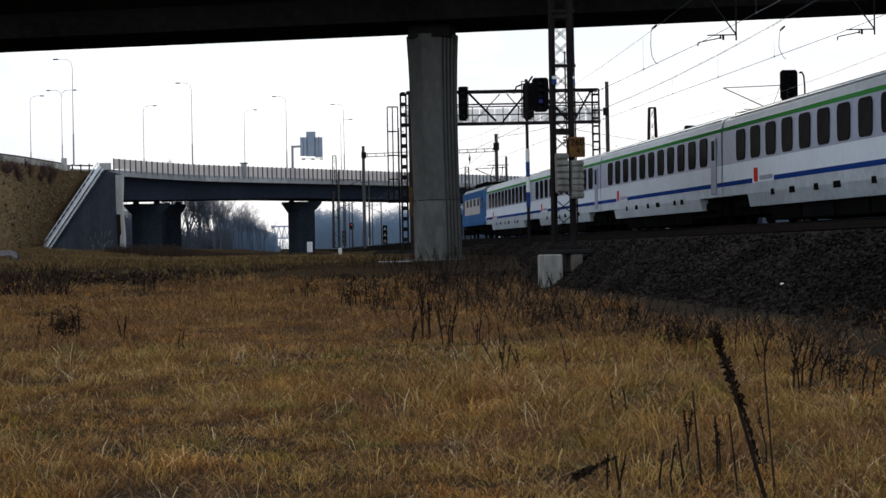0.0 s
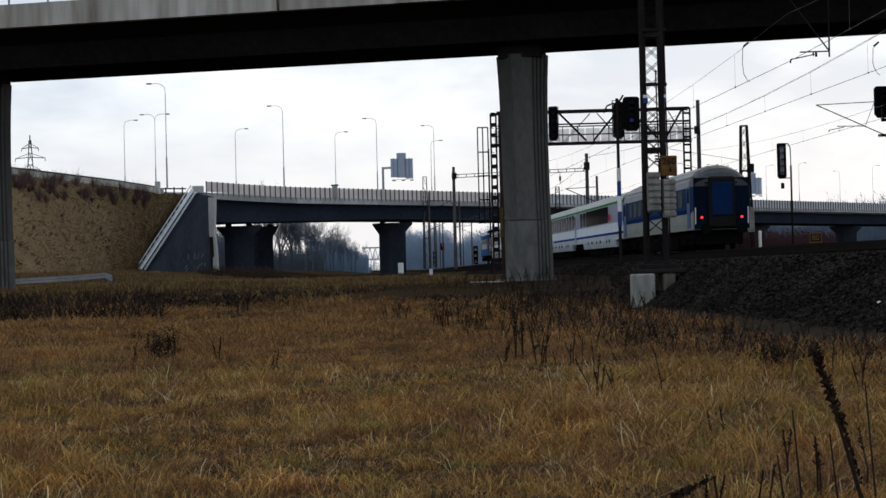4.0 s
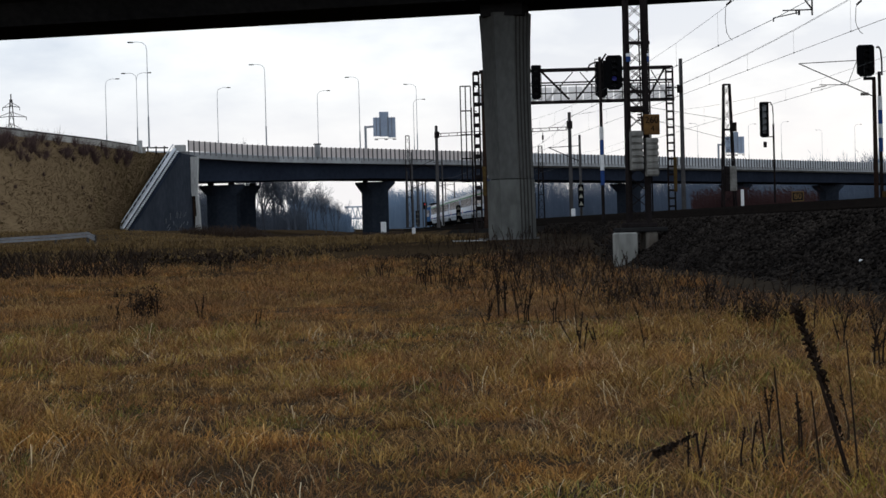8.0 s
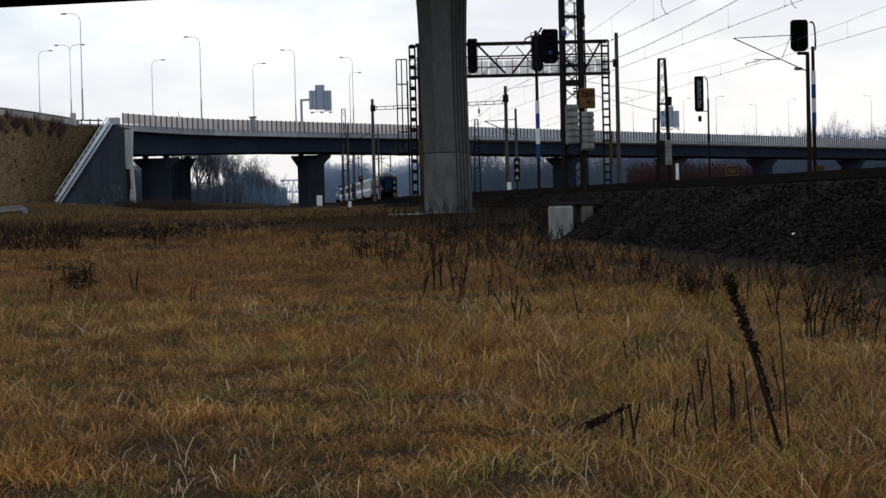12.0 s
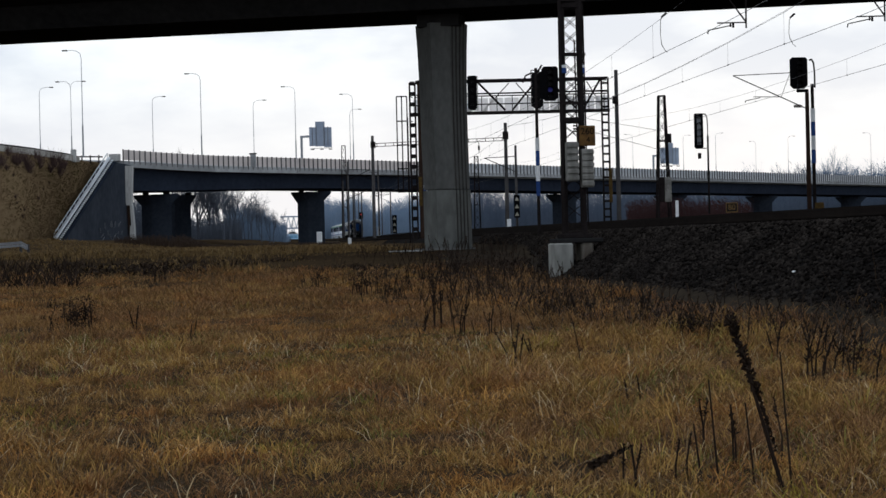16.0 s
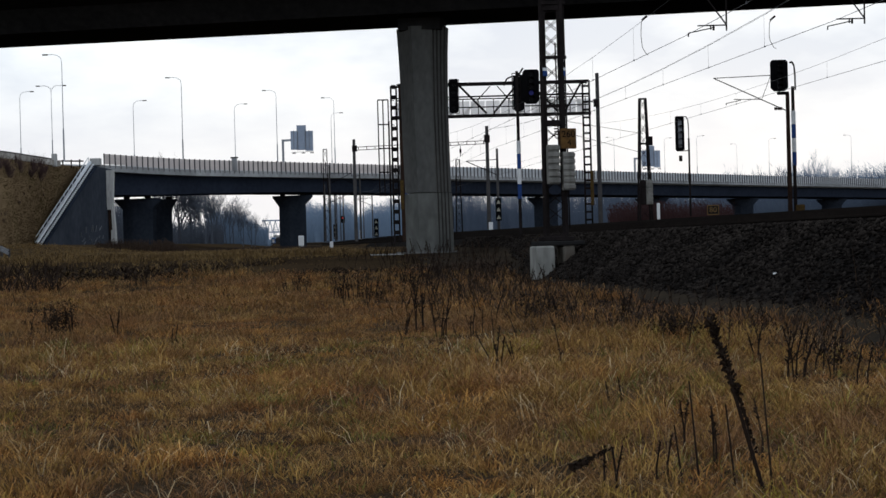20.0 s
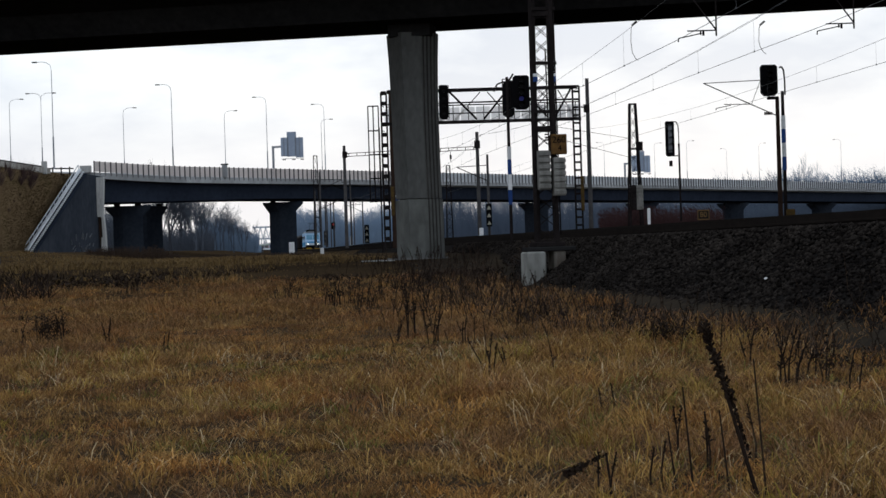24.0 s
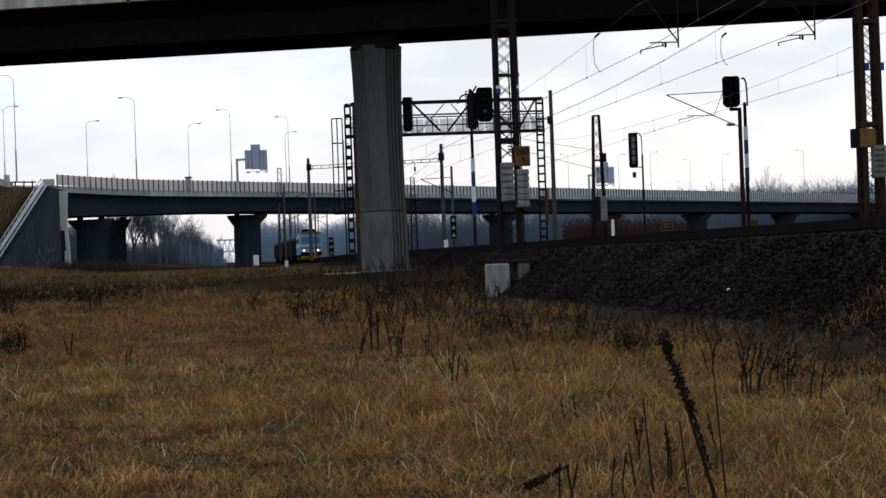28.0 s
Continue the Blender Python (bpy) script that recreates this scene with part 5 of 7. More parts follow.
# ================= road embankment on the left =================
def hillside():
    crest = [(-36.0, 190.0, 10.9), (-37.9, 186, 11.0), (-40.2, 176, 11.25), (-46, 160, 11.7), (-54, 140, 12.2), (-72, 112, 12.6), (-110, 80, 12.8)]
    foot = [(-39.9, 181, 2.3), (-39.4, 176, 2.2), (-39.0, 165, 2.1), (-40, 149, 2.0), (-44, 127, 1.7), (-60, 98, 1.3), (-98, 66, 1.0)]
    verts, faces, rows, cols = [], [], 26, 12
    for j in range(len(crest) - 1):
        for k in range(cols if j < len(crest) - 2 else cols + 1):
            t = k / cols
            c0, f0 = Vector(crest[j]).lerp(Vector(crest[j + 1]), t), Vector(foot[j]).lerp(Vector(foot[j + 1]), t)
            for i in range(-6, rows + 1):
                u = i / rows
                if i < 0:
                    p = c0 + Vector((-3.0, 3.6, 0)) * (-i)
                else:
                    p = c0.lerp(f0, u)
                    p.z += 0.35 * math.sin(u * math.pi) + 0.28 * noise.noise((p.x * 0.4, p.y * 0.4, p.z * 0.4)) * min(1, 4 * u)
                verts.append(tuple(p))
    n = rows + 7
    for j in range(len(verts) // n - 1):
        for i in range(n - 1):
            a = j * n + i
            faces.append((a, a + 1, a + n + 1, a + n))
    ob = strips("road_embankment", verts, faces, M_HILL)
    ob.data.shade_smooth()
    tagged(ob, "olive-brown winter road embankment with scrub", "embankment", kind="structure")
    # tufts and scrub over it
    rng = random.Random(11)
    V, F, V2, F2 = [], [], [], []
    def on_slope(j, t, u):
        c0, f0 = Vector(crest[j]).lerp(Vector(crest[j + 1]), t), Vector(foot[j]).lerp(Vector(foot[j + 1]), t)
        p = c0.lerp(f0, u)
        p.z += 0.35 * math.sin(u * math.pi) + 0.28 * noise.noise((p.x * 0.4, p.y * 0.4, p.z * 0.4)) * min(1, 4 * u)
        return p

    for q in range(34000):
        p = on_slope(rng.choice((0, 1, 1, 2, 2, 2, 3, 3, 3, 3, 4)), rng.random(), rng.random())
        h = rng.uniform(0.015, 0.06)
        for b in range(4):
            a, lean, w, k = rng.uniform(0, 6.28), rng.uniform(0.08, 0.35), rng.uniform(0.015, 0.035), len(V)
            dx, dy = math.cos(a), math.sin(a)
            V += [(p.x - w * dy, p.y + w * dx, p.z - 0.05), (p.x + w * dy, p.y - w * dx, p.z - 0.05), (p.x + dx * lean, p.y + dy * lean, p.z + h)]
            F.append((k, k + 1, k + 2))
    for q in range(150):
        j, u = rng.choice((1, 2, 2, 3, 3, 3)), min(0.9, abs(rng.gauss(0.0, 0.16)) + 0.06 if q % 3 else rng.uniform(0.1, 0.75))
        o = on_slope(j, rng.random(), u)
        size = rng.uniform(0.4, 1.5) * (1.2 if u < 0.3 else 0.35)
        for b in range(90 if u < 0.3 else 30):
            a, r, k = rng.uniform(0, 6.28), rng.uniform(0, 0.6) * size, len(V2)
            dx, dy, w = math.cos(a), math.sin(a), rng.uniform(0.008, 0.02)
            x, y, z0 = o.x + dx * r * 0.4, o.y + dy * r * 0.4, o.z + rng.uniform(-0.1, 0.4) * size
            V2 += [(x - w, y, z0), (x + w, y, z0), (x + dx * r, y + dy * r, z0 + rng.uniform(0.3, 0.9) * size)]
            F2.append((k, k + 1, k + 2))
    tagged(strips("slope_grass", V, F, M_GRASS_SLOPE), "rough olive and tawny grass on the embankment", "grass", kind="stuff")
    tagged(strips("slope_scrub", V2, F2, M_SCRUB), "dark leafless scrub on the embankment", "scrub", kind="stuff")
    # concrete barrier along the crest
    bar_ = thing("road_barrier", pose(0, 0, 0), "stained concrete road barrier along the embankment top", "barrier")
    for (ax, ay, az), (bx, by, bz) in zip(crest[1:-2], crest[2:-1]):
        a, b = Vector((ax, ay, az)), Vector((bx, by, bz))
        n = max(2, int((b - a).length / 4))
        for i in range(n):
            p, q = a.lerp(b, i / n), a.lerp(b, (i + 0.985) / n)
            bm = bmesh.new()
            bar(bm, p + Vector((0, 0, 0.10)), q + Vector((0, 0, 0.10)), 0.3, 0.56)
            part("barrier_block", bm, M_CONC_STAIN, bar_)
        bm = bmesh.new()
        bar(bm, a + Vector((-0.4, 0.1, 0.52)), b + Vector((-0.4, 0.1, 0.52)), 0.12, 0.16)
        part("guard_rail", bm, M_POLE, bar_)
    gp = thing("barrier_end_post", pose(-38.1, 184.6, 10.9), "pale square end post of the road barrier", "post")
    part("post", block(bmesh.new(), (0, 0, 0.5), (0.5, 0.5, 1.3), 0.03), M_CONC_LIGHT, gp)
    # guard rail at the foot
    gr = thing("guard_rail", pose(0, 0, 0), "galvanised guard rail on posts at the embankment foot", "guard rail")
    pts = [(-23.3, 100, 1.15), (-23.7, 100, 1.36), (-25.5, 100, 1.25), (-29, 100, 1.13), (-38, 99, 1.0)]
    for p, q in zip(pts[:-1], pts[1:]):
        bm = bmesh.new()
        for dz, w in ((0.66, 0.13), (0.50, 0.13)):
            bar(bm, Vector(p) + Vector((0, 0, dz)), Vector(q) + Vector((0, 0, dz)), 0.07, w)
        part("rail", bm, M_GALV, gr)
        n = max(1, int((Vector(q) - Vector(p)).length / 2))
        for i in range(n):
            s = Vector(p).lerp(Vector(q), i / n)
            part("post", bar(bmesh.new(), s + Vector((0, 0.1, -0.6)), s + Vector((0, 0.1, 0.75)), 0.12), M_POLE, gr)


hillside()


# ================= street lamps and road signs =================
def street_lamps():
    def build(double, h, reach):
        l = thing("street_lamp", pose(0, 0, 0), "tall slim grey street lamp with a curved arm, unlit", "street lamp", "street lamps")
        part("pole", rod(bmesh.new(), (0, 0, 0), (0, 0, h - 0.7), 0.05, 0.028, 8), M_LAMP_POLE, l)
        part("pole_sleeve", rod(bmesh.new(), (0, 0, 0), (0, 0, h * 0.3), 0.08, 0.07, 8), M_LAMP_POLE, l)
        for s in ((-1, 1) if double else (-1,)):
            arm = bmesh.new()
            pts = [(0, h - 0.72), (0.08 * s, h - 0.3), (0.4 * s, h - 0.06), (0.8 * s, h + 0.02), (reach * s, h + 0.0)]
            for (a, b), (c, d) in zip(pts[:-1], pts[1:]):
                rod(arm, (a, 0, b), (c, 0, d), 0.024)
            part("arm", arm, M_LAMP_POLE, l)
            hd = bmesh.new()
            block(hd, (reach * s + 0.22 * s, 0, h), (0.5, 0.24, 0.11), 0.04)
            part("lamp_head", hd, M_POLE, l)
        return l

    right = build(False, 9.3, 1.2)
    spots = [(-27.0, 199.45, 11.2, 1.05, 0), (-17.56, 210.95, 11.3, 0.97, 0), (-11.25, 218.65, 11.3, 0.93, 0), (-36.3, 180.6, 11.0, 1.15, 0),
             (-33.9, 209.0, 10.6, 0.94, 1), (-23.6, 221.7, 10.6, 0.98, 1), (-12.5, 235.0, 10.7, 0.93, 1), (-47.4, 211.0, 11.6, 1.0, 1),
             (39.1, 380, 14.6, 1.0, 0), (49.7, 380, 14.6, 0.95, 1), (56.5, 380, 14.6, 0.98, 1), (64.9, 380, 14.4, 0.8, 0), (71.7, 380, 14.2, 0.92, 1), (90.0, 384, 14.0, 1.0, 0)]
    for i, (x, y, z, k, flip) in enumerate(spots):
        m = pose(x, y, z, 0, 0, 180 * flip) @ Matrix.Diagonal((k, k, k, 1))
        if i == 0:
            right.matrix_basis = m
        else:
            c = copy_thing(right, m)
            c.matrix_basis = m
    d = build(True, 8.0, 1.4)
    d.matrix_basis = pose(-41.45, 200, 11.9) @ Matrix.Diagonal((0.9, 0.9, 1.07, 1))

    def gantry_sign(x, y, z, k):
        s = thing("sign_gantry", pose(x, y, z) @ Matrix.Diagonal((k, k, k, 1)), "cantilever road sign seen from its grey-blue back", "road sign", "road signs")
        part("post", bar(bmesh.new(), (0, 0, 0), (0, 0, 3.7), 0.26), M_LAMP_POLE, s)
        part("arm", bar(bmesh.new(), (-0.13, 0, 3.55), (3.5, 0, 3.75), 0.24), M_LAMP_POLE, s)
        for cx, cz, w, h in ((1.33, 3.55, 0.8, 2.2), (2.2, 3.85, 1.1, 2.9), (3.1, 3.45, 0.9, 2.35)):
            part("sign_panel", block(bmesh.new(), (cx, -0.2, cz), (w, 0.06, h), 0.02), M_SIGN_BACK, s)
        for x0 in (1.3, 1.75, 2.65, 3.1):
            part("stiffener", bar(bmesh.new(), (x0, -0.26, 2.5), (x0, -0.26, 4.7), 0.06), M_GALV, s)
        for x0 in (1.3, 2.4, 3.4):
            part("sign_lamp", block(bmesh.new(), (x0, -0.3, 2.05), (0.4, 0.3, 0.1), 0.02), M_POLE, s)
        part("lamp_rail", bar(bmesh.new(), (1.0, -0.2, 2.15), (3.6, -0.2, 2.2), 0.05), M_GALV, s)

    gantry_sign(-16.95, 211.6, 10.9, 1.0)
    gantry_sign(33.1, 290, 10.9, 1.15)
    # the power-line tower on the skyline
    p = thing("pylon", pose(-166.8, 600, 3.0) @ Matrix.Diagonal((1.3, 1, 1.51, 1)), "distant grey lattice power pylon on the skyline", "pylon")
    for sx in (-1, 1):
        part("leg", bar(bmesh.new(), (sx * 2.6, 0, 0), (sx * 0.25, 0, 32), 0.2), M_POLE, p)
    for i in range(13):
        w0, w1 = 2.6 - 2.35 * i / 13, 2.6 - 2.35 * (i + 1) / 13
        bm = bmesh.new()
        bar(bm, (-w0, 0, i * 2.46), (w1, 0, i * 2.46 + 2.46), 0.12)
        bar(bm, (w0, 0, i * 2.46), (-w1, 0, i * 2.46 + 2.46), 0.12)
        part("lacing", bm, M_POLE, p)
    part("peak", bar(bmesh.new(), (0, 0, 31.5), (0, 0, 33.2), 0.25), M_POLE, p)
    for z, w in ((30.2, 2.2), (28.0, 3.9), (25.4, 2.6)):
        for sx in (-1, 1):
            bm = bmesh.new()
            bar(bm, (sx * w, 0, z), (0, 0, z + 0.25), 0.16)
            bar(bm, (sx * w, 0, z), (0, 0, z + 1.2), 0.12)
            bar(bm, (sx * w, 0, z), (sx * w, 0, z - 0.7), 0.14)
            part("crossarm", bm, M_POLE, p)


street_lamps()


# ================= trees =================
def tree_mesh(seed, h, mat, spread=0.5, depth=5):
    """A leafless tree: a tapered trunk, limbs and many fine twigs."""
    rng = random.Random(seed)
    V, F = [], []

    def limb(p, d, r, length, level):
        q = p + d * length
        side = d.orthogonal().normalized()
        up = d.cross(side)
        k = len(V)
        for c, rr in ((p, r), (q, r * 0.6)):
            for a in (0, 2.1, 4.2):
                V.append(tuple(c + (side * math.cos(a) + up * math.sin(a)) * rr))
        for i in range(3):
            F.append((k + i, k + (i + 1) % 3, k + 3 + (i + 1) % 3, k + 3 + i))
        if level == 0:
            return
        for _ in range(rng.choice((3, 3, 4)) if level > 1 else 5):
            nd = (d + Vector((rng.uniform(-1, 1), rng.uniform(-1, 1), rng.uniform(-0.35, 0.75))) * spread * rng.uniform(0.7, 1.5)).normalized()
            s = rng.uniform(0.35, 1.0)
            limb(p + d * length * s, nd, r * 0.55, length * rng.uniform(0.55, 0.8), level - 1)

    limb(Vector((0, 0, -0.3)), Vector((rng.uniform(-0.06, 0.06), rng.uniform(-0.06, 0.06), 1)).normalized(), h * 0.013, h * 0.36, depth)
    me = bpy.data.meshes.new("crown")
    me.from_pydata(V, [], F)
    me.materials.append(mat)
    return me


def woods():
    rng = random.Random(5)
    # The crowns' haze comes from their own colours, not from the air.
    grey = [tree_mesh(s, 10.0, M_BARK, 0.42, 5) for s in (1, 2, 3, 4)]
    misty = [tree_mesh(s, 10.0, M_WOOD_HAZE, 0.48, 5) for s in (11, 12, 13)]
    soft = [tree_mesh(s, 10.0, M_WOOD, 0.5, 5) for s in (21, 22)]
    red = [tree_mesh(s, 4.0, M_BARK_RED, 0.9, 4) for s in (7, 8)]

    def tree(x, y, k, mesh, label="leafless tree with fine haze-grey twigs", group="trees behind the viaduct"):
        t = thing("bare_tree", pose(x, y, land_z(x, y) - 0.1, 0, 0, rng.uniform(0, 360)) @ Matrix.Diagonal((k, k, k * rng.uniform(0.9, 1.1), 1)), label, "tree", group)
        shared("crown", mesh, t, Matrix.Identity(4))

    # the wood behind the left part of the viaduct, falling towards the line
    for i in range(32):
        y = rng.uniform(250, 300)
        s = rng.random()
        x = y * (-0.146 + 0.05 * s)
        tree(x, y, (1.45 - 0.9 * s) * rng.uniform(0.8, 1.1), rng.choice(grey if s < 0.35 else soft))
    for i in range(44):
        y = rng.uniform(430, 470)
        u = rng.uniform(0.19, 0.30)
        tree(y * u, y, rng.uniform(1.75, 2.05), rng.choice(misty))
    for i in range(7):
        y = rng.uniform(430, 460)
        tree(y * rng.uniform(0.156, 0.172), y, rng.uniform(1.6, 1.75), rng.choice(misty))
    for i in range(22):
        y = rng.uniform(150, 172)
        tree(y * rng.uniform(0.105, 0.165), y, rng.uniform(0.75, 1.0), rng.choice(red), "low leafless shrub with reddish twigs", "hedge behind the bank")

    def mass(name, count, y0, y1, u0, u1, height, mat, label):
        """A thicket of leaning stems and twigs, its top given by height(u)."""
        V, F = [], []
        for i in range(count):
            y, u = rng.uniform(y0, y1), rng.uniform(u0, u1)
            x = y * u
            top = height(u) * (1 + 0.16 * noise.noise((u * 60, 3.3, y * 0.01)) + 0.10 * noise.noise((u * 220, 1.3, 0)))
            h = top * (0.35 + 0.75 * rng.random() ** 0.7)
            lean, w = rng.uniform(-0.12, 0.12) * h, rng.uniform(0.012, 0.045) * (0.4 + y / 330)
            k = len(V)
            V += [(x - w, y, 1.0), (x + w, y, 1.0), (x + lean, y, 1.5 + h)]
            F.append((k, k + 1, k + 2))
            for b in range(12):
                t = rng.uniform(0.15, 0.97)
                px, pz, l = x + lean * t, 1.5 + h * t, min(1.6, h * rng.uniform(0.06, 0.14)) * (1.3 - 0.6 * t)
                sx = rng.choice((-1, 1)) * rng.uniform(0.2, 0.8)
                k = len(V)
                V += [(px, y, pz), (px + 0.6 * w, y, pz + w * 2.0), (px + sx * l, y + 0.3, pz + l)]
                F.append((k, k + 1, k + 2))
        tagged(strips(name, V, F, mat), label, "woods", kind="stuff")

    def crowns(name, count, y0, y1, u0, u1, height, size, mat, label):
        """The fine outer twigs of many crowns, thinning towards their lumpy tops."""
        V, F = [], []
        while len(F) < count:
            y, u = rng.uniform(y0, y1), rng.uniform(u0, u1)
            top = height(u) * (0.93 + 0.17 * noise.noise((u * 75, y * 0.012, 5.1)) + 0.08 * noise.noise((u * 260, y * 0.02, 9.4)))
            z = top * rng.uniform(0.25, 1.05)
            if rng.random() < smooth(0.82, 1.04, z / top) or noise.noise((y * u * 0.45, y * 0.1, z * 0.45)) < -0.22:
                continue
            x, k = y * u, len(V)
            l, lean, w = size * rng.uniform(0.6, 1.6), rng.uniform(-0.9, 0.9), size * rng.uniform(0.06, 0.16)
            V += [(x - w, y, z), (x + w, y + 0.2, z), (x + lean * l, y, z + l * 0.8)]
            F.append((k, k + 1, k + 2))
        tagged(strips(name, V, F, mat), label, "woods", kind="stuff")

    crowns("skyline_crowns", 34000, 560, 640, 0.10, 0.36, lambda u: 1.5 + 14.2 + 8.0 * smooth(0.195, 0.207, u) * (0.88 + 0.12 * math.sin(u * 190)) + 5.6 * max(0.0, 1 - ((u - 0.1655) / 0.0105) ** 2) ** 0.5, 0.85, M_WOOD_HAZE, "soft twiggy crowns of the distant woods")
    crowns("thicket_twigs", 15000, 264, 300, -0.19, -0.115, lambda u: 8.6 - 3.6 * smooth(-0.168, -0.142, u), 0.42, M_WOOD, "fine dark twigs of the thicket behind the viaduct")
    crowns("haze_blue_twigs", 9000, 290, 330, -0.125, -0.088, lambda u: 6.4 - 2.2 * smooth(-0.12, -0.088, u), 0.42, M_WOOD_HAZE, "fine haze-coloured twigs of the thicket behind the viaduct")
    mass("brown_thicket", 3800, 150, 172, -0.185, -0.06, lambda u: 1.25 - 0.85 * smooth(-0.15, -0.128, u), M_THICKET, "low brown thicket before the viaduct piers")
    mass("reddish_hedge", 3600, 152, 170, 0.10, 0.167, lambda u: 3.1, M_HEDGE, "reddish leafless hedge behind the bank")
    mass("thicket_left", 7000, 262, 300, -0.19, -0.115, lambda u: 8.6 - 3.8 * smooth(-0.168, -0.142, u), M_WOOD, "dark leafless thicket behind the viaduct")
    mass("thicket_misty", 5200, 285, 330, -0.122, -0.090, lambda u: 7.0 - 2.3 * smooth(-0.12, -0.090, u), M_WOOD_HAZE, "haze-coloured leafless thicket behind the viaduct")
    mass("thicket_line", 8000, 470, 540, -0.076, -0.01, lambda u: 12.4 - 3.6 * math.exp(-((u + 0.0395) / 0.004) ** 2), M_WOOD_HAZE, "haze-coloured leafless woods beside the line")
    mass("thicket_right", 20000, 360, 420, -0.012, 0.34, lambda u: 12.6, M_WOOD_BLUE, "haze-coloured leafless woods behind the viaduct")
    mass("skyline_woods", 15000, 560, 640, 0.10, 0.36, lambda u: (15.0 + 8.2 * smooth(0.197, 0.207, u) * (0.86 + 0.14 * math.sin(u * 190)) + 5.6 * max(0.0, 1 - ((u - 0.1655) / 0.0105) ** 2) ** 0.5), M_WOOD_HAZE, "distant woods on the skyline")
    mass("far_woods", 7000, 700, 800, -0.42, 0.42, lambda u: 10.5, M_WOOD_PALE, "distant haze-coloured leafless woods")
    # a blue-grey lattice rail bridge far off
    b = thing("truss_bridge", pose(-46, 560, 8.0), "distant pale blue steel truss bridge", "bridge")
    for z in (0, 3.6):
        part("chord", bar(bmesh.new(), (-6, 0, z), (24, 0, z), 0.45), M_SIGN_BACK, b)
    for i in range(18):
        x = -6 + i * 1.66
        part("diagonal", bar(bmesh.new(), (x, 0, 0), (x + 0.83, 0, 3.6), 0.22), M_SIGN_BACK, b)
        part("diagonal", bar(bmesh.new(), (x + 0.83, 0, 3.6), (x + 1.66, 0, 0), 0.22), M_SIGN_BACK, b)
    for x in (-6, 9, 24):
        part("pier", block(bmesh.new(), (x, 0, -3.5), (1.5, 1.5, 7.0), 0.1), M_CONC, b)


woods()


# ================= trains =================
HALF = 1.41


def shell(z0, z1, w0, w1):
    return [(-w0, z0), (w0, z0), (w1, z1), (-w1, z1)]


def roof_outline(base, crown, w, power=0.75):
    pts = [(-w, base)]
    for i in range(0, 13):
        a = math.pi * (1 - i / 12)
        pts.append((w * 0.985 * math.cos(a), base + 0.02 + (crown - base - 0.02) * math.sin(a) ** power))
    return pts + [(w, base)]


def bogie(parent, y):
    b = part("bogie", block(bmesh.new(), (0, y, 0.55), (2.2, 3.2, 0.32), 0.05), M_UNDER, parent)
    for dy in (-1.25, 1.25):
        for x in (-0.75, 0.75):
            part("wheel", rod(bmesh.new(), (x - 0.06, y + dy, 0.46), (x + 0.06, y + dy, 0.46), 0.46, n=16), M_UNDER, b)
        for x in (-1.15, 1.15):
            part("axle_box", block(bmesh.new(), (x, y + dy, 0.5), (0.16, 0.4, 0.4), 0.03), M_UNDER, b)
    for x in (-1.1, 1.1):
        part("side_frame", bar(bmesh.new(), (x, y - 1.6, 0.72), (x, y + 1.6, 0.72), 0.14, 0.24), M_UNDER, b)


def windows(coach, ys, z, w, h, mat=M_GLASS_DARK, frame_mat=None, both=True):
    """Rounded panes, one object each, on both flanks."""
    bm = bmesh.new()
    r, rim = min(0.2, w * 0.3, h * 0.3), []
    for cu, cv, a0 in ((w / 2 - r, h / 2 - r, 0), (r - w / 2, h / 2 - r, 90), (r - w / 2, r - h / 2, 180), (w / 2 - r, r - h / 2, 270)):
        rim += [(cu + r * math.cos(radians(a0 + d)), cv + r * math.sin(radians(a0 + d))) for d in (0, 30, 60, 90)]
    prism(bm, rim, -0.025, 0.025, lambda u, v, q: (q, u, v))
    me = bpy.data.meshes.new("window")
    bm.to_mesh(me)
    bm.free()
    me.materials.append(mat)
    fm = None
    if frame_mat:
        bm = bmesh.new()
        for s in (-1, 1):
            block(bm, (0, 0, s * (h / 2 + 0.02)), (0.07, w + 0.08, 0.04))
            block(bm, (0, s * (w / 2 + 0.02), 0), (0.07, 0.04, h))
        fm = bpy.data.meshes.new("window_frame")
        bm.to_mesh(fm)
        bm.free()
        fm.materials.append(frame_mat)
    for y in ys:
        for x in (-HALF, HALF):
            o = shared("window", me, coach, pose(x, y, z))
            if fm:
                shared("window_frame", fm, o, Matrix.Identity(4))


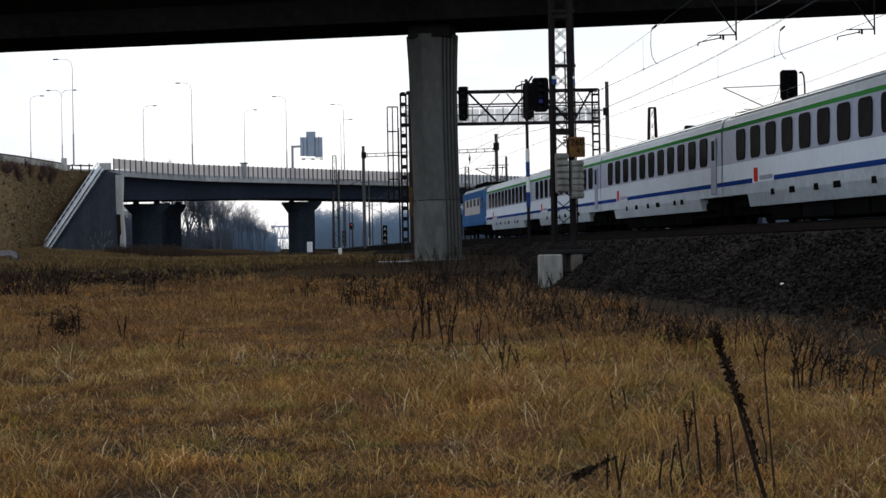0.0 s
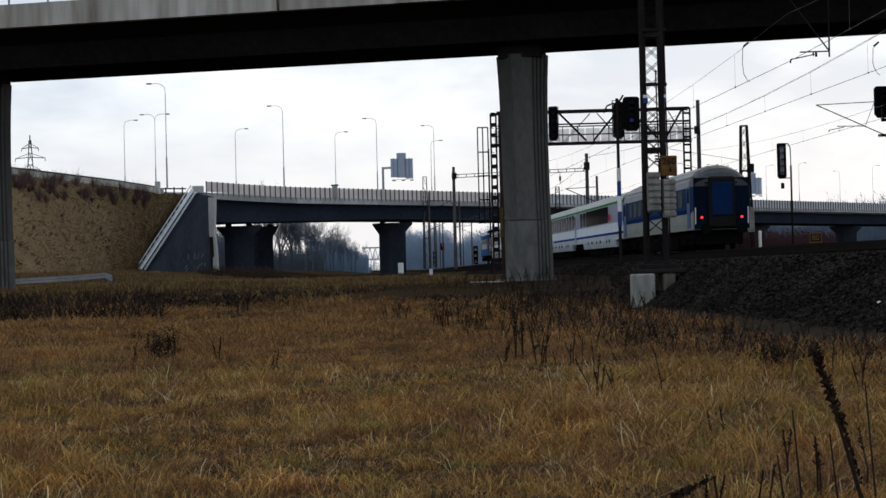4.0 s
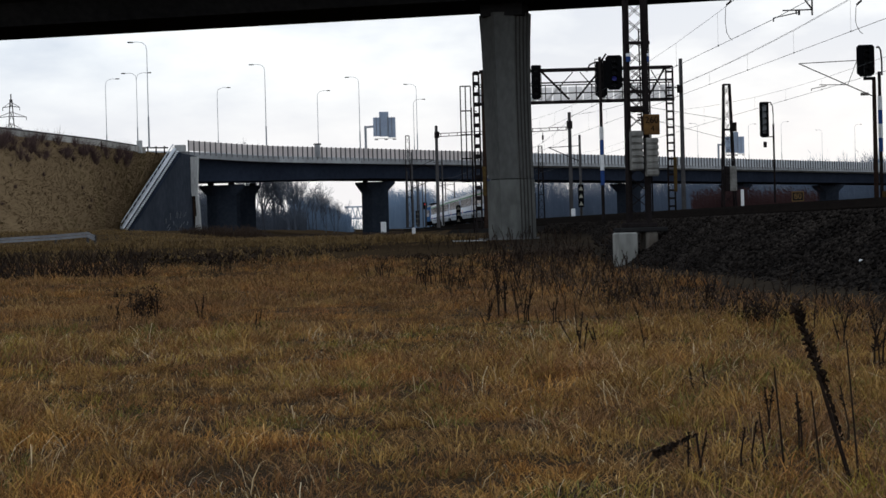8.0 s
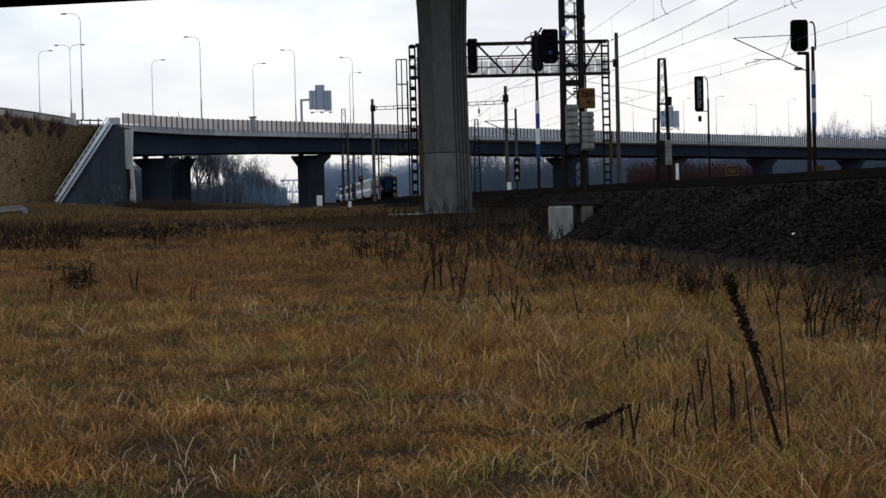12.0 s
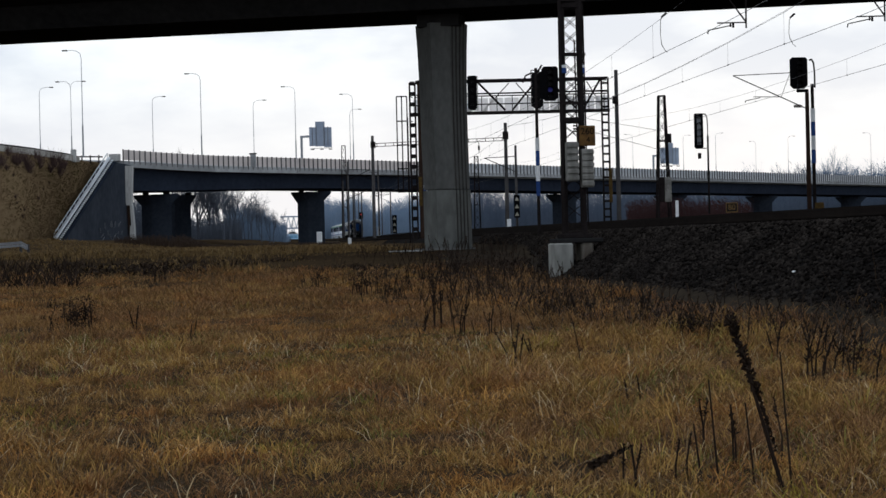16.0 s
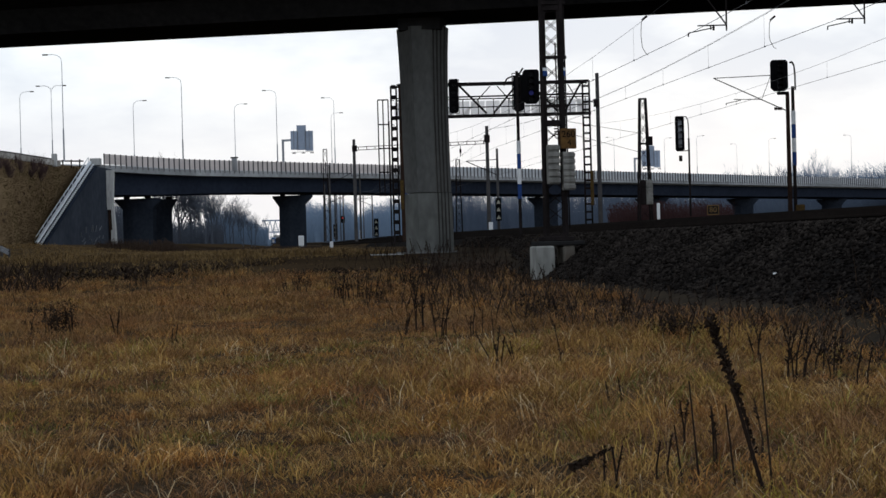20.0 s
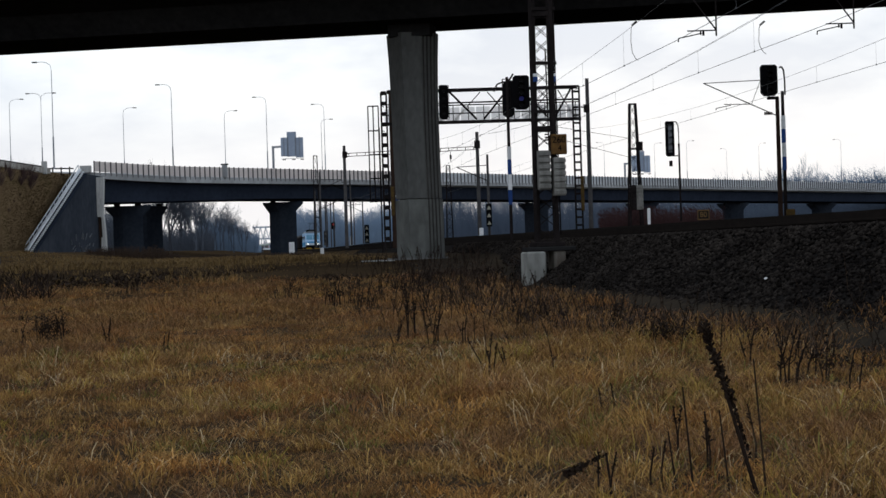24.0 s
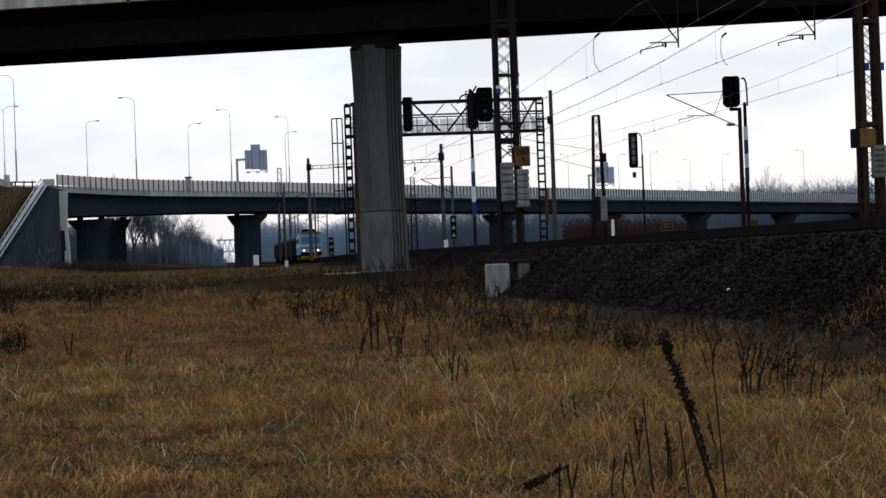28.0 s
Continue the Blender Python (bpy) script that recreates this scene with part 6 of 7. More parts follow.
def coach(kind):
    L = 23.95
    h = L / 2
    label = {"stripe": "white and lilac express coach with green and navy stripes", "diner": "white dining coach with a long dark window and navy stripe",
             "blue": "blue and cream tail coach, sooty end, red tail lamps"}[kind]
    c = thing("passenger_coach", pose(0, 0, 0), label, "railway coach", "coaches of the express")
    blue = kind == "blue"
    low = M_COACH_CREAM if blue else M_COACH_WHITE
    bands = [("skirt", 0.58, 1.02, HALF - 0.09, HALF, M_COACH_SKIRT), ("lower_panel", 1.02, 1.36, HALF, HALF, M_COACH_SKIRT if not blue else low),
             ("lower_stripe", 1.36, 1.52, HALF + 0.004, HALF + 0.004, M_COACH_NAVY if not blue else low), ("side_panel", 1.52, 2.12 if not blue else 1.92, HALF, HALF, low),
             ("window_band", 2.12 if not blue else 1.92, 3.08 if blue else 3.32, HALF, HALF - 0.02, M_COACH_DUSK if blue else M_COACH_LILAC), ("eaves_stripe", 3.08 if blue else 3.32, 3.14 if blue else 3.46, HALF - 0.016, HALF - 0.03, M_COACH_DUSK if blue else M_COACH_GREEN)]
    for name, z0, z1, w0, w1, mt in bands:
        if blue and name == "skirt":
            continue
        bm = bmesh.new()
        inset = 3.3 if name == "skirt" else 0.0
        if name == "lower_stripe" and kind == "stripe":
            # the stripe breaks off at the emblem
            prism(bm, shell(z0, z1, w0 - 0.002, w1 - 0.002), -h + inset, 5.4, along_y)
            part(name, bm, mt, c)
            bm = bmesh.new()
            prism(bm, shell(z0, z1, w0 - 0.004, w1 - 0.004), 5.4, 8.0, along_y)
            part("plain_panel", bm, low, c)
            part("emblem", block(bmesh.new(), (-HALF - 0.012, 7.55, 1.62), (0.02, 0.42, 0.46), 0.005), M_RED_SIGN, c, "small red emblem panel")
            part("emblem_bar", block(bmesh.new(), (-HALF - 0.012, 6.3, 1.5), (0.02, 1.5, 0.14), 0.005), M_COACH_LILAC, c)
            bm = bmesh.new()
            prism(bm, shell(z0, z1, w0 - 0.002, w1 - 0.002), 8.0, h - inset, along_y)
            part(name, bm, mt, c)
            continue
        prism(bm, shell(z0, z1, w0, w1), -h + inset, h - inset, along_y)
        part(name, bm, mt, c)
    if blue:
        bm = bmesh.new()
        prism(bm, shell(1.84, 2.06, HALF + 0.006, HALF + 0.006), -h + 0.4, h - 0.4, along_y)
        part("waist_stripe", bm, M_COACH_BRIGHT, c, "navy waist stripe")
    bm = bmesh.new()
    prism(bm, roof_outline(3.14 if blue else 3.46, 4.22 if blue else 4.05, HALF - 0.03, 0.95 if blue else 0.75), -h + (1.2 if blue else 0.02), h - 0.02, along_y)
    part("roof", bm, M_ROOF_DARK if blue else M_ROOF, c, smooth=False)
    for i in range(7):
        ang = radians(25 + i * 21.7)
        rb, rc = (3.14, 4.22) if blue else (3.46, 4.05)
        x, z = -(HALF - 0.03) * 0.985 * math.cos(ang), rb + 0.02 + (rc - rb - 0.02) * math.sin(ang) ** (0.95 if blue else 0.75)
        part("roof_rib", bar(bmesh.new(), (x, -h + 0.6, z), (x, h - 0.6, z), 0.05, 0.03), M_ROOF_DARK, c)
    for dy in (-6, 0, 6.5):
        part("roof_vent", block(bmesh.new(), (0, dy, 4.05), (0.7, 1.1, 0.12), 0.03), M_ROOF_DARK, c)
    fr = bmesh.new()
    block(fr, (0, 0, 0.70), (2.2, 23.2, 0.76))
    part("underframe", fr, M_UNDER, c)
    for dy, ln in ((-4.9, 2.9), (-1.75, 2.8), (1.5, 3.0), (4.9, 3.0)):
        part("equipment_case", block(bmesh.new(), (0, dy, 0.42), (2.4, ln, 0.66), 0.04), M_UNDER, c)
    if not blue:
        for dy, ln in ((-5.6, 0.5), (-4.3, 0.4), (-1.1, 0.7), (0.9, 0.45), (3.4, 0.6), (5.6, 0.4)):
            part("hatch", block(bmesh.new(), (0, dy, 1.0), (2.83, ln, 0.2), 0.01), M_UNDER, c)
    bogie(c, -9.5)
    bogie(c, 9.5)
    for y, s in ((-h, -1), (h, 1)):
        part("gangway", block(bmesh.new(), (0, y + 0.13 * s, 2.35), (1.3, 0.26, 2.5), 0.08), M_RUBBER if blue else M_GANGWAY, c)
        for x in (-0.88, 0.88):
            b = bmesh.new()
            rod(b, (x, y, 1.05), (x, y + 0.55 * s, 1.05), 0.10, n=8)
            rod(b, (x, y + 0.5 * s, 1.05), (x, y + 0.56 * s, 1.05), 0.25, n=12)
            part("buffer", b, M_UNDER, c)
        end = bmesh.new()
        block(end, (0, y + 0.012 * s, 2.3), (2.72, 0.03, 2.5), 0.02)
        part("end_panel", end, M_COACH_END if blue else M_COACH_LILAC, c)
        # doors close to each end
        for x in (-HALF, HALF) if s < 0 or blue else ():
            d = bmesh.new()
            block(d, (x, y - 1.05 * s, 2.15), (0.06, 0.82, 2.05), 0.02)
            dr = part("door", d, M_COACH_BLUE if blue else M_COACH_LILAC, c)
            part("door_window", block(bmesh.new(), (x * 1.012, y - 1.05 * s, 2.72), (0.06, 0.42, 0.72), 0.02), M_GLASS_DARK, dr)
    if kind == "stripe":
        windows(c, [-9.35 + i * 1.88 for i in range(11)], 2.72, 1.12, 1.06)
    elif kind == "diner":
        windows(c, [-3.35, 0.6, 4.55], 2.72, 3.93, 1.06)
        windows(c, [7.6, 9.4], 2.72, 1.1, 1.0)
        part("emblem", block(bmesh.new(), (-HALF - 0.03, -6.1, 2.5), (0.02, 0.6, 0.42), 0.0), M_RED_SIGN, c, "small red emblem panel")
    else:
        windows(c, [-8.6 + i * 1.72 for i in range(11)], 2.62, 1.15, 0.84, M_GLASS_CURTAIN)
        y = -h - 0.03
        part("end_door", block(bmesh.new(), (0, y - 0.26, 2.5), (1.0, 0.06, 1.6), 0.03), M_COACH_NAVYEND, c, "dull blue end door")
        for x in (-0.98, 0.98):
            part("tail_lamp", rod(bmesh.new(), (x, y, 1.62), (x, y - 0.05, 1.62), 0.062, n=12), M_RED_TAIL, c, "glowing red tail lamp")
            part("end_handrail", rod(bmesh.new(), (x * 1.32, y, 1.3), (x * 1.32, y - 0.03, 2.1), 0.03), M_WHITE, c)
        cap = bmesh.new()
        rings = []
        for yy, crown, wide in ((-h + 1.3, 4.235, HALF - 0.02), (-h + 0.8, 4.19, HALF - 0.025), (-h + 0.4, 4.05, HALF - 0.04), (-h + 0.12, 3.82, HALF - 0.06), (-h - 0.03, 3.55, HALF - 0.08)):
            rings.append([cap.verts.new((u, yy, v)) for u, v in roof_outline(3.14, crown, wide, 0.95)])
        for p, r in zip(rings[:-1], rings[1:]):
            for i in range(len(p) - 1):
                cap.faces.new((p[i], p[i + 1], r[i + 1], r[i]))
        cap.faces.new(rings[-1])
        bmesh.ops.recalc_face_normals(cap, faces=cap.faces[:])
        part("roof_cap", cap, M_ROOF_END, c, "sooty rounded roof end")
        part("roof_lamp_rail", bar(bmesh.new(), (-0.8, y - 0.03, 3.3), (0.8, y - 0.03, 3.3), 0.05), M_UNDER, c)
    return c


def loco(front_blue):
    L = 16.6
    h = L / 2
    c = thing("locomotive", pose(0, 0, 0), "sky-blue and pale electric locomotive, pantograph raised" if front_blue else "deep blue electric locomotive with a pale beige side panel", "locomotive", "locomotives")
    side = [(-h, 1.05), (-h, 2.05), (-h + 0.35, 2.3), (-h + 0.9, 3.72), (h - 0.9, 3.72), (h - 0.35, 2.3), (h, 2.05), (h, 1.05)]
    bm = bmesh.new()
    prism(bm, side, -1.46, 1.46, lambda u, v, s: (s, u, v))
    part("body", bm, M_LOCO_PALE if front_blue else M_LOCO_DEEP, c)
    for x in (-1.468, 1.468):
        bm = bmesh.new()
        block(bm, (x, 0, 1.62), (0.012, L * 0.94, 0.7))
        part("side_band", bm, M_LOCO_BLUE if front_blue else M_LOCO_DEEP, c)
        if not front_blue:
            part("side_panel", block(bmesh.new(), (x * 1.002, 0.5, 2.55), (0.02, 11.0, 1.25), 0.0), M_LOCO_BEIGE, c, "pale beige side panel")
        for k in range(4):
            part("side_grille", block(bmesh.new(), (x, -4.0 + k * 2.6, 2.85), (0.05, 1.5, 0.6), 0.03), M_POLE, c)
        for s in (-1, 1):
            part("cab_window", block(bmesh.new(), (x, s * (h - 1.7), 2.75), (0.05, 0.8, 0.7), 0.04), M_GLASS_DARK, c)
    for s in (-1, 1):
        bm = bmesh.new()
        prism(bm, [(-1.28, 2.40), (1.28, 2.40), (1.2, 3.48), (-1.2, 3.48)], -0.02, 0.02,
              lambda u, v, d, s=s: (u, s * (h - 0.35 - (v - 2.3) * 0.44 + 0.035 + d), v))
        part("windscreen", bm, M_GLASS_DARK if not front_blue else M_GLASS_SKY, c)
        part("front_band", block(bmesh.new(), (0, s * (h + 0.012), 1.50), (2.86, 0.03, 0.36), 0.01), M_LOCO_GREY, c, "pale front band")
        part("nose_band", block(bmesh.new(), (0, s * (h + 0.012), 1.87), (2.5, 0.03, 0.36), 0.01), M_LOCO_BLUE, c, "sky-blue nose band")
        part("windscreen_pillar", bar(bmesh.new(), (0, s * (h - 0.35 + 0.02), 2.38), (0, s * (h - 0.80 + 0.02), 3.40), 0.09), M_LOCO_PALE if front_blue else M_LOCO_DEEP, c)
        part("brow", block(bmesh.new(), (0, s * (h - 0.88), 3.62), (2.7, 0.12, 0.2), 0.03), M_LOCO_PALE if front_blue else M_LOCO_DEEP, c, "brow over the windscreen")
        part("buffer_beam", block(bmesh.new(), (0, s * (h - 0.05), 1.12), (2.8, 0.2, 0.42), 0.04), M_UNDER, c)
        for x in (-0.82, 0.82):
            part("pilot", block(bmesh.new(), (x, s * (h - 0.02), 0.58), (1.05, 0.4, 0.5), 0.06), M_PILOT if front_blue else M_UNDER, c, "dirty yellow pilot plate" if front_blue else "")
        for x in (-0.92, 0.92):
            part("headlamp", rod(bmesh.new(), (x, s * (h + 0.02), 1.55), (x, s * (h + 0.07), 1.55), 0.10, n=12), M_HEADLAMP if front_blue and s < 0 else M_LENS, c)
            b = bmesh.new()
            rod(b, (x, s * h, 1.05), (x, s * (h + 0.5), 1.05), 0.11, n=8)
            rod(b, (x, s * (h + 0.46), 1.05), (x, s * (h + 0.52), 1.05), 0.25, n=12)
            part("buffer", b, M_UNDER, c)
    bm = bmesh.new()
    prism(bm, [(-1.44, 3.68), (1.44, 3.68), (1.2, 3.98), (0.8, 4.08), (-0.8, 4.08), (-1.2, 3.98)], -h + 0.95, h - 0.95, along_y)
    part("roof", bm, M_ROOF_DARK, c)
    for y in (-5.2, 5.2):
        pg = bmesh.new()
        up = 1.55 if y < 0 else 0.25
        for x in (-0.45, 0.45):
            rod(pg, (x, y, 4.1), (x, y + 1.3, 4.1 + up * 0.5), 0.035)
            rod(pg, (x, y + 1.3, 4.1 + up * 0.5), (x * 0.8, y + 0.1, 4.1 + up), 0.03)
        bar(pg, (-0.85, y + 0.1, 4.12 + up), (0.85, y + 0.1, 4.12 + up), 0.06)
        bar(pg, (-0.7, y, 4.1), (0.7, y, 4.1), 0.1)
        bar(pg, (-0.7, y + 1.3, 4.1), (0.7, y + 1.3, 4.1), 0.1)
        part("pantograph", pg, M_STEEL, c)
    for y, ln in ((-3.2, 1.6), (-0.6, 2.0), (2.4, 2.2)):
        part("roof_case", block(bmesh.new(), (0, y, 4.22), (1.7, ln, 0.42), 0.05), M_UNDER, c)
    for k in range(5):
        part("roof_insulator", rod(bmesh.new(), (0.4 * (-1) ** k, -2.4 + k * 1.2, 3.85), (0.4 * (-1) ** k, -2.4 + k * 1.2, 4.15), 0.09, n=8), M_RUST, c)
    part("underframe", block(bmesh.new(), (0, 0, 0.9), (2.4, L - 1, 0.4)), M_UNDER, c)
    bogie(c, -4.2)
    bogie(c, 4.2)
    return c


EXPRESS = [coach("blue"), coach("diner"), coach("stripe"), coach("stripe"), coach("stripe"), coach("stripe"), loco(False)]


def freight_wagon():
    c = thing("covered_wagon", pose(0, 0, 0), "dark covered wagon with a pale roof", "railway wagon", "wagons behind the locomotive")
    bm = bmesh.new()
    prism(bm, shell(1.1, 3.3, 1.4, 1.4), -9, 9, along_y)
    part("body", bm, M_WAGON, c)
    bm = bmesh.new()
    prism(bm, roof_outline(3.3, 4.0, 1.38), -9, 9, along_y)
    part("roof", bm, M_POLE, c)
    for i in range(9):
        for x in (-1.42, 1.42):
            part("side_post", bar(bmesh.new(), (x, -8.6 + i * 2.15, 1.1), (x, -8.6 + i * 2.15, 3.3), 0.08), M_STEEL, c)
    part("underframe", block(bmesh.new(), (0, 0, 0.95), (2.3, 18, 0.3)), M_UNDER, c)
    bogie(c, -6)
    bogie(c, 6)
    return c


FREIGHT = [loco(True), freight_wagon(), freight_wagon(), freight_wagon(), freight_wagon()]


def on_line(y, off):
    """The pose of a vehicle whose middle stands at y on a track."""
    e = 3.0
    dx, dz = line_x(y + e, off) - line_x(y - e, off), rail_z(y + e, off) - rail_z(y - e, off)
    return pose(line_x(y, off), y, rail_z(y, off), math.degrees(math.atan2(dz, 2 * e)), 0, math.degrees(math.atan2(-dx, 2 * e)))


def motions():
    # the express runs away from the eye on the far track: where its tail is at each time
    tail = [(0, -7.6), (1, 16.6), (2, 40.8), (3, 65.0), (4, 88.6), (5.5, 124), (7, 160), (9, 215), (11, 270), (13, 320), (15, 369), (17, 418), (21, 516), (28, 690)]
    for i, v in enumerate(EXPRESS):
        back = 24.2 * i + (12.1 if i < 6 else 8.6)
        walk(v, [(t, on_line(y + back * 0.996, 0.0)) for t, y in tail])
    # the second train comes nearer on the near track: where its front is
    front = [(0, 1034), (7, 840), (14, 641), (18, 527), (21, 441), (23.5, 369), (25, 326), (26, 297.5), (27, 269), (28, 240)]
    for i, v in enumerate(FREIGHT):
        back = 8.9 if i == 0 else 8.9 * 2 + 9.6 + (i - 1) * 19.2
        walk(v, [(t, on_line(y + back, -7.15)) for t, y in front])


# ================= meadow =================
def blade_mesh(name, x, y, z, h, lean, turn, width, mat, label, rng):
    """Bent blades of five faces that rise, bow over and droop."""
    n = len(x)
    dx, dy = np.cos(turn), np.sin(turn)
    t = turn + rng.normal(0, 0.8, n) + np.pi / 2
    wide = width * rng.uniform(0.6, 1.5, n)
    wx, wy = np.cos(t) * wide, np.sin(t) * wide
    droop = rng.uniform(0.45, 1.0, n)
    V = np.zeros((n, 7, 3))
    rows = ((0.0, 0.0, 1.0), (0.0, 0.0, -1.0), (0.58, 0.20, 0.95), (0.58, 0.20, -0.95), (0.92, 0.58, 0.65), (0.92, 0.58, -0.65), (1.0, 1.0, 0.0))
    for i, (u, l, ww) in enumerate(rows):
        V[:, i, 0] = x + dx * lean * l + wx * ww
        V[:, i, 1] = y + dy * lean * l + wy * ww
        V[:, i, 2] = z - 0.02 + h * (u if u < 1 else droop)
    k = (np.arange(n) * 7)[:, None]
    F = np.concatenate([k + np.array(f) for f in ((0, 1, 3), (0, 3, 2), (2, 3, 5), (2, 5, 4), (4, 5, 6))])
    me = bpy.data.meshes.new(name)
    me.vertices.add(n * 7)
    me.vertices.foreach_set("co", V.reshape(-1))
    me.loops.add(len(F) * 3)
    me.loops.foreach_set("vertex_index", F.reshape(-1).astype(np.int32))
    me.polygons.add(len(F))
    me.polygons.foreach_set("loop_start", np.arange(len(F), dtype=np.int32) * 3)
    me.update(calc_edges=True)
    me.materials.append(mat)
    return tagged(new(name, me), label, "grass", kind="stuff")


def tuft_field(name, y0, y1, clumps, each, h0, h1, width, mat, label, seed, spread=0.11, bend=(0.3, 1.6), around=False, verge=False, swell=0.0, flat=False):
    """Tussocks over a stretch of the field: blades stand up in the heart of each and fall outwards at its rim; flat ones lie as thatch."""
    rng = np.random.default_rng(seed)
    cy = np.sqrt(rng.uniform(y0 * y0, y1 * y1, clumps))
    cx = cy * rng.uniform(-0.33, 0.30, clumps)
    if around:
        cx, cy = rng.uniform(-16, 7, clumps), rng.uniform(y0, y1, clumps)
        away = (np.hypot(cx, cy) > 0.9) & ~((cy > 7.2) & (np.abs(cx) < 0.33 * cy))
        cx, cy = cx[away], cy[away]
    if verge:
        cy = rng.uniform(y0, y1, clumps)
        cx = np.array([line_x(b, -7.15) + grass_toe(b) for b in cy]) + rng.uniform(-0.7, 2.0, clumps)
    clumps = len(cx)
    tall = rng.uniform(0.55, 1.3, clumps) * (0.85 + 0.3 * np.sin(cx * 0.9 + 1.3 * np.sin(cy * 0.5)))
    size = rng.uniform(0.5, 1.6, clumps)
    fall = rng.uniform(0, 2 * np.pi, clumps)
    x, y = np.repeat(cx, each), np.repeat(cy, each)
    n = len(x)
    rim = np.sqrt(rng.uniform(0, 1, n)) if swell else np.abs(rng.normal(0, 0.8, n))
    way = rng.uniform(0, 2 * np.pi, n)
    r = rim * spread * np.repeat(size, each) * (1.0 if not swell else 1.35)
    x, y = x + r * np.cos(way), y + r * np.sin(way)
    h = rng.uniform(h0, h1, n) * np.repeat(tall, each)
    if swell:
        h *= 1.0 + swell * (0.55 - np.clip(rim, 0, 1))
    # trodden short under the bridge and before the mast's footing
    h[(x > -4.5) & (x < 3.0) & (y > 52) & (y < 66)] *= 0.3
    turn = np.where(rng.random(n) < 0.55, way + rng.normal(0, 0.6, n), np.repeat(fall, each) + rng.normal(0, 0.7, n))
    c = np.repeat(cx - np.array([line_x(b, -7.15) for b in cy]), each) + x - np.repeat(cx, each)
    toe = np.repeat([grass_toe(b) for b in cy], each)
    ok = c < (toe + 2.2 if verge else toe - np.abs(rng.normal(0, 0.3, n)))
    lean = rng.uniform(bend[0], bend[1], n) * h * (0.7 + 0.6 * np.clip(rim, 0, 1))
    if flat:
        lean, h = h * 1.0, h * rng.uniform(0.12, 0.4, n)
    z = np.repeat([land_z(p, q) for p, q in zip(cx, cy)], each)
    tilt = np.repeat([land_z(p, q + 0.2) - land_z(p, q - 0.2) for p, q in zip(cx, cy)], each) / 0.4
    side = np.repeat([land_z(p + 0.2, q) - land_z(p - 0.2, q) for p, q in zip(cx, cy)], each) / 0.4
    z = z + tilt * (y - np.repeat(cy, each)) + side * (x - np.repeat(cx, each))
    return blade_mesh(name, x[ok], y[ok], z[ok], h[ok], lean[ok], turn[ok], width, mat, label, rng)


tuft_field("meadow_thatch", 6.2, 18, 6600, 22, 0.06, 0.20, 0.0024, M_THATCH, "matted grey-brown thatch of last year's grass", 12, 0.17, flat=True)
tuft_field("meadow_grass", 6.2, 17, 1400, 60, 0.05, 0.16, 0.0024, M_GRASS, "tussocks of dry meadow grass, tawny with some green", 1, 0.15, (0.6, 1.9), swell=0.8)
tuft_field("golden_grass", 6.2, 22, 480, 60, 0.07, 0.20, 0.0026, M_GRASS_RIPE, "taller golden grass in the meadow", 16, 0.15, (0.5, 1.5), swell=0.9)
tuft_field("bleached_stalks", 6.2, 22, 460, 5, 0.10, 0.24, 0.0022, M_STRAW, "bleached straw blades among the meadow grass", 6, 0.14, (0.5, 2.0))
tuft_field("green_tufts", 6.2, 24, 260, 50, 0.05, 0.16, 0.0030, M_GREEN, "fresh green tufts in the dry meadow", 7, 0.16, (0.4, 1.5), swell=0.6)
tuft_field("meadow_grass_behind", -14, 24, 6500, 12, 0.08, 0.25, 0.006, M_GRASS_BACK, "dry tawny meadow grass all about", 9, 0.16, around=True)
tuft_field("meadow_thatch_mid", 17, 36, 9000, 14, 0.06, 0.20, 0.0040, M_THATCH, "matted grey-brown thatch further out", 13, 0.24, flat=True)
tuft_field("meadow_grass_mid", 16.5, 31, 3400, 30, 0.05, 0.16, 0.0036, M_GRASS_BACK, "tussocks of dry tawny grass further out", 2, 0.20, (0.5, 1.7), swell=0.7)
tuft_field("meadow_grass_back", 30, 52, 6400, 14, 0.07, 0.19, 0.007, M_GRASS_BACK, "dry tawny meadow grass towards the bridge", 3, 0.3, (0.4, 1.5), swell=0.5)
tuft_field("sooty_verge_grass", 14, 58, 1300, 16, 0.06, 0.22, 0.006, M_VERGE, "dark dead grass and stalks at the bank's foot", 14, 0.3, (0.3, 1.4), verge=True)
tuft_field("verge_grass", 13, 50, 800, 18, 0.08, 0.24, 0.004, M_GRASS_BACK, "ragged tawny tufts along the bank's foot", 15, 0.2, (0.3, 1.2), verge=True, swell=0.5)
tuft_field("rough_grass_bank", 50, 150, 14000, 8, 0.06, 0.24, 0.016, M_GRASS_FAR, "rough dark grass under and behind the bridge", 4, 0.4, (0.2, 0.9))


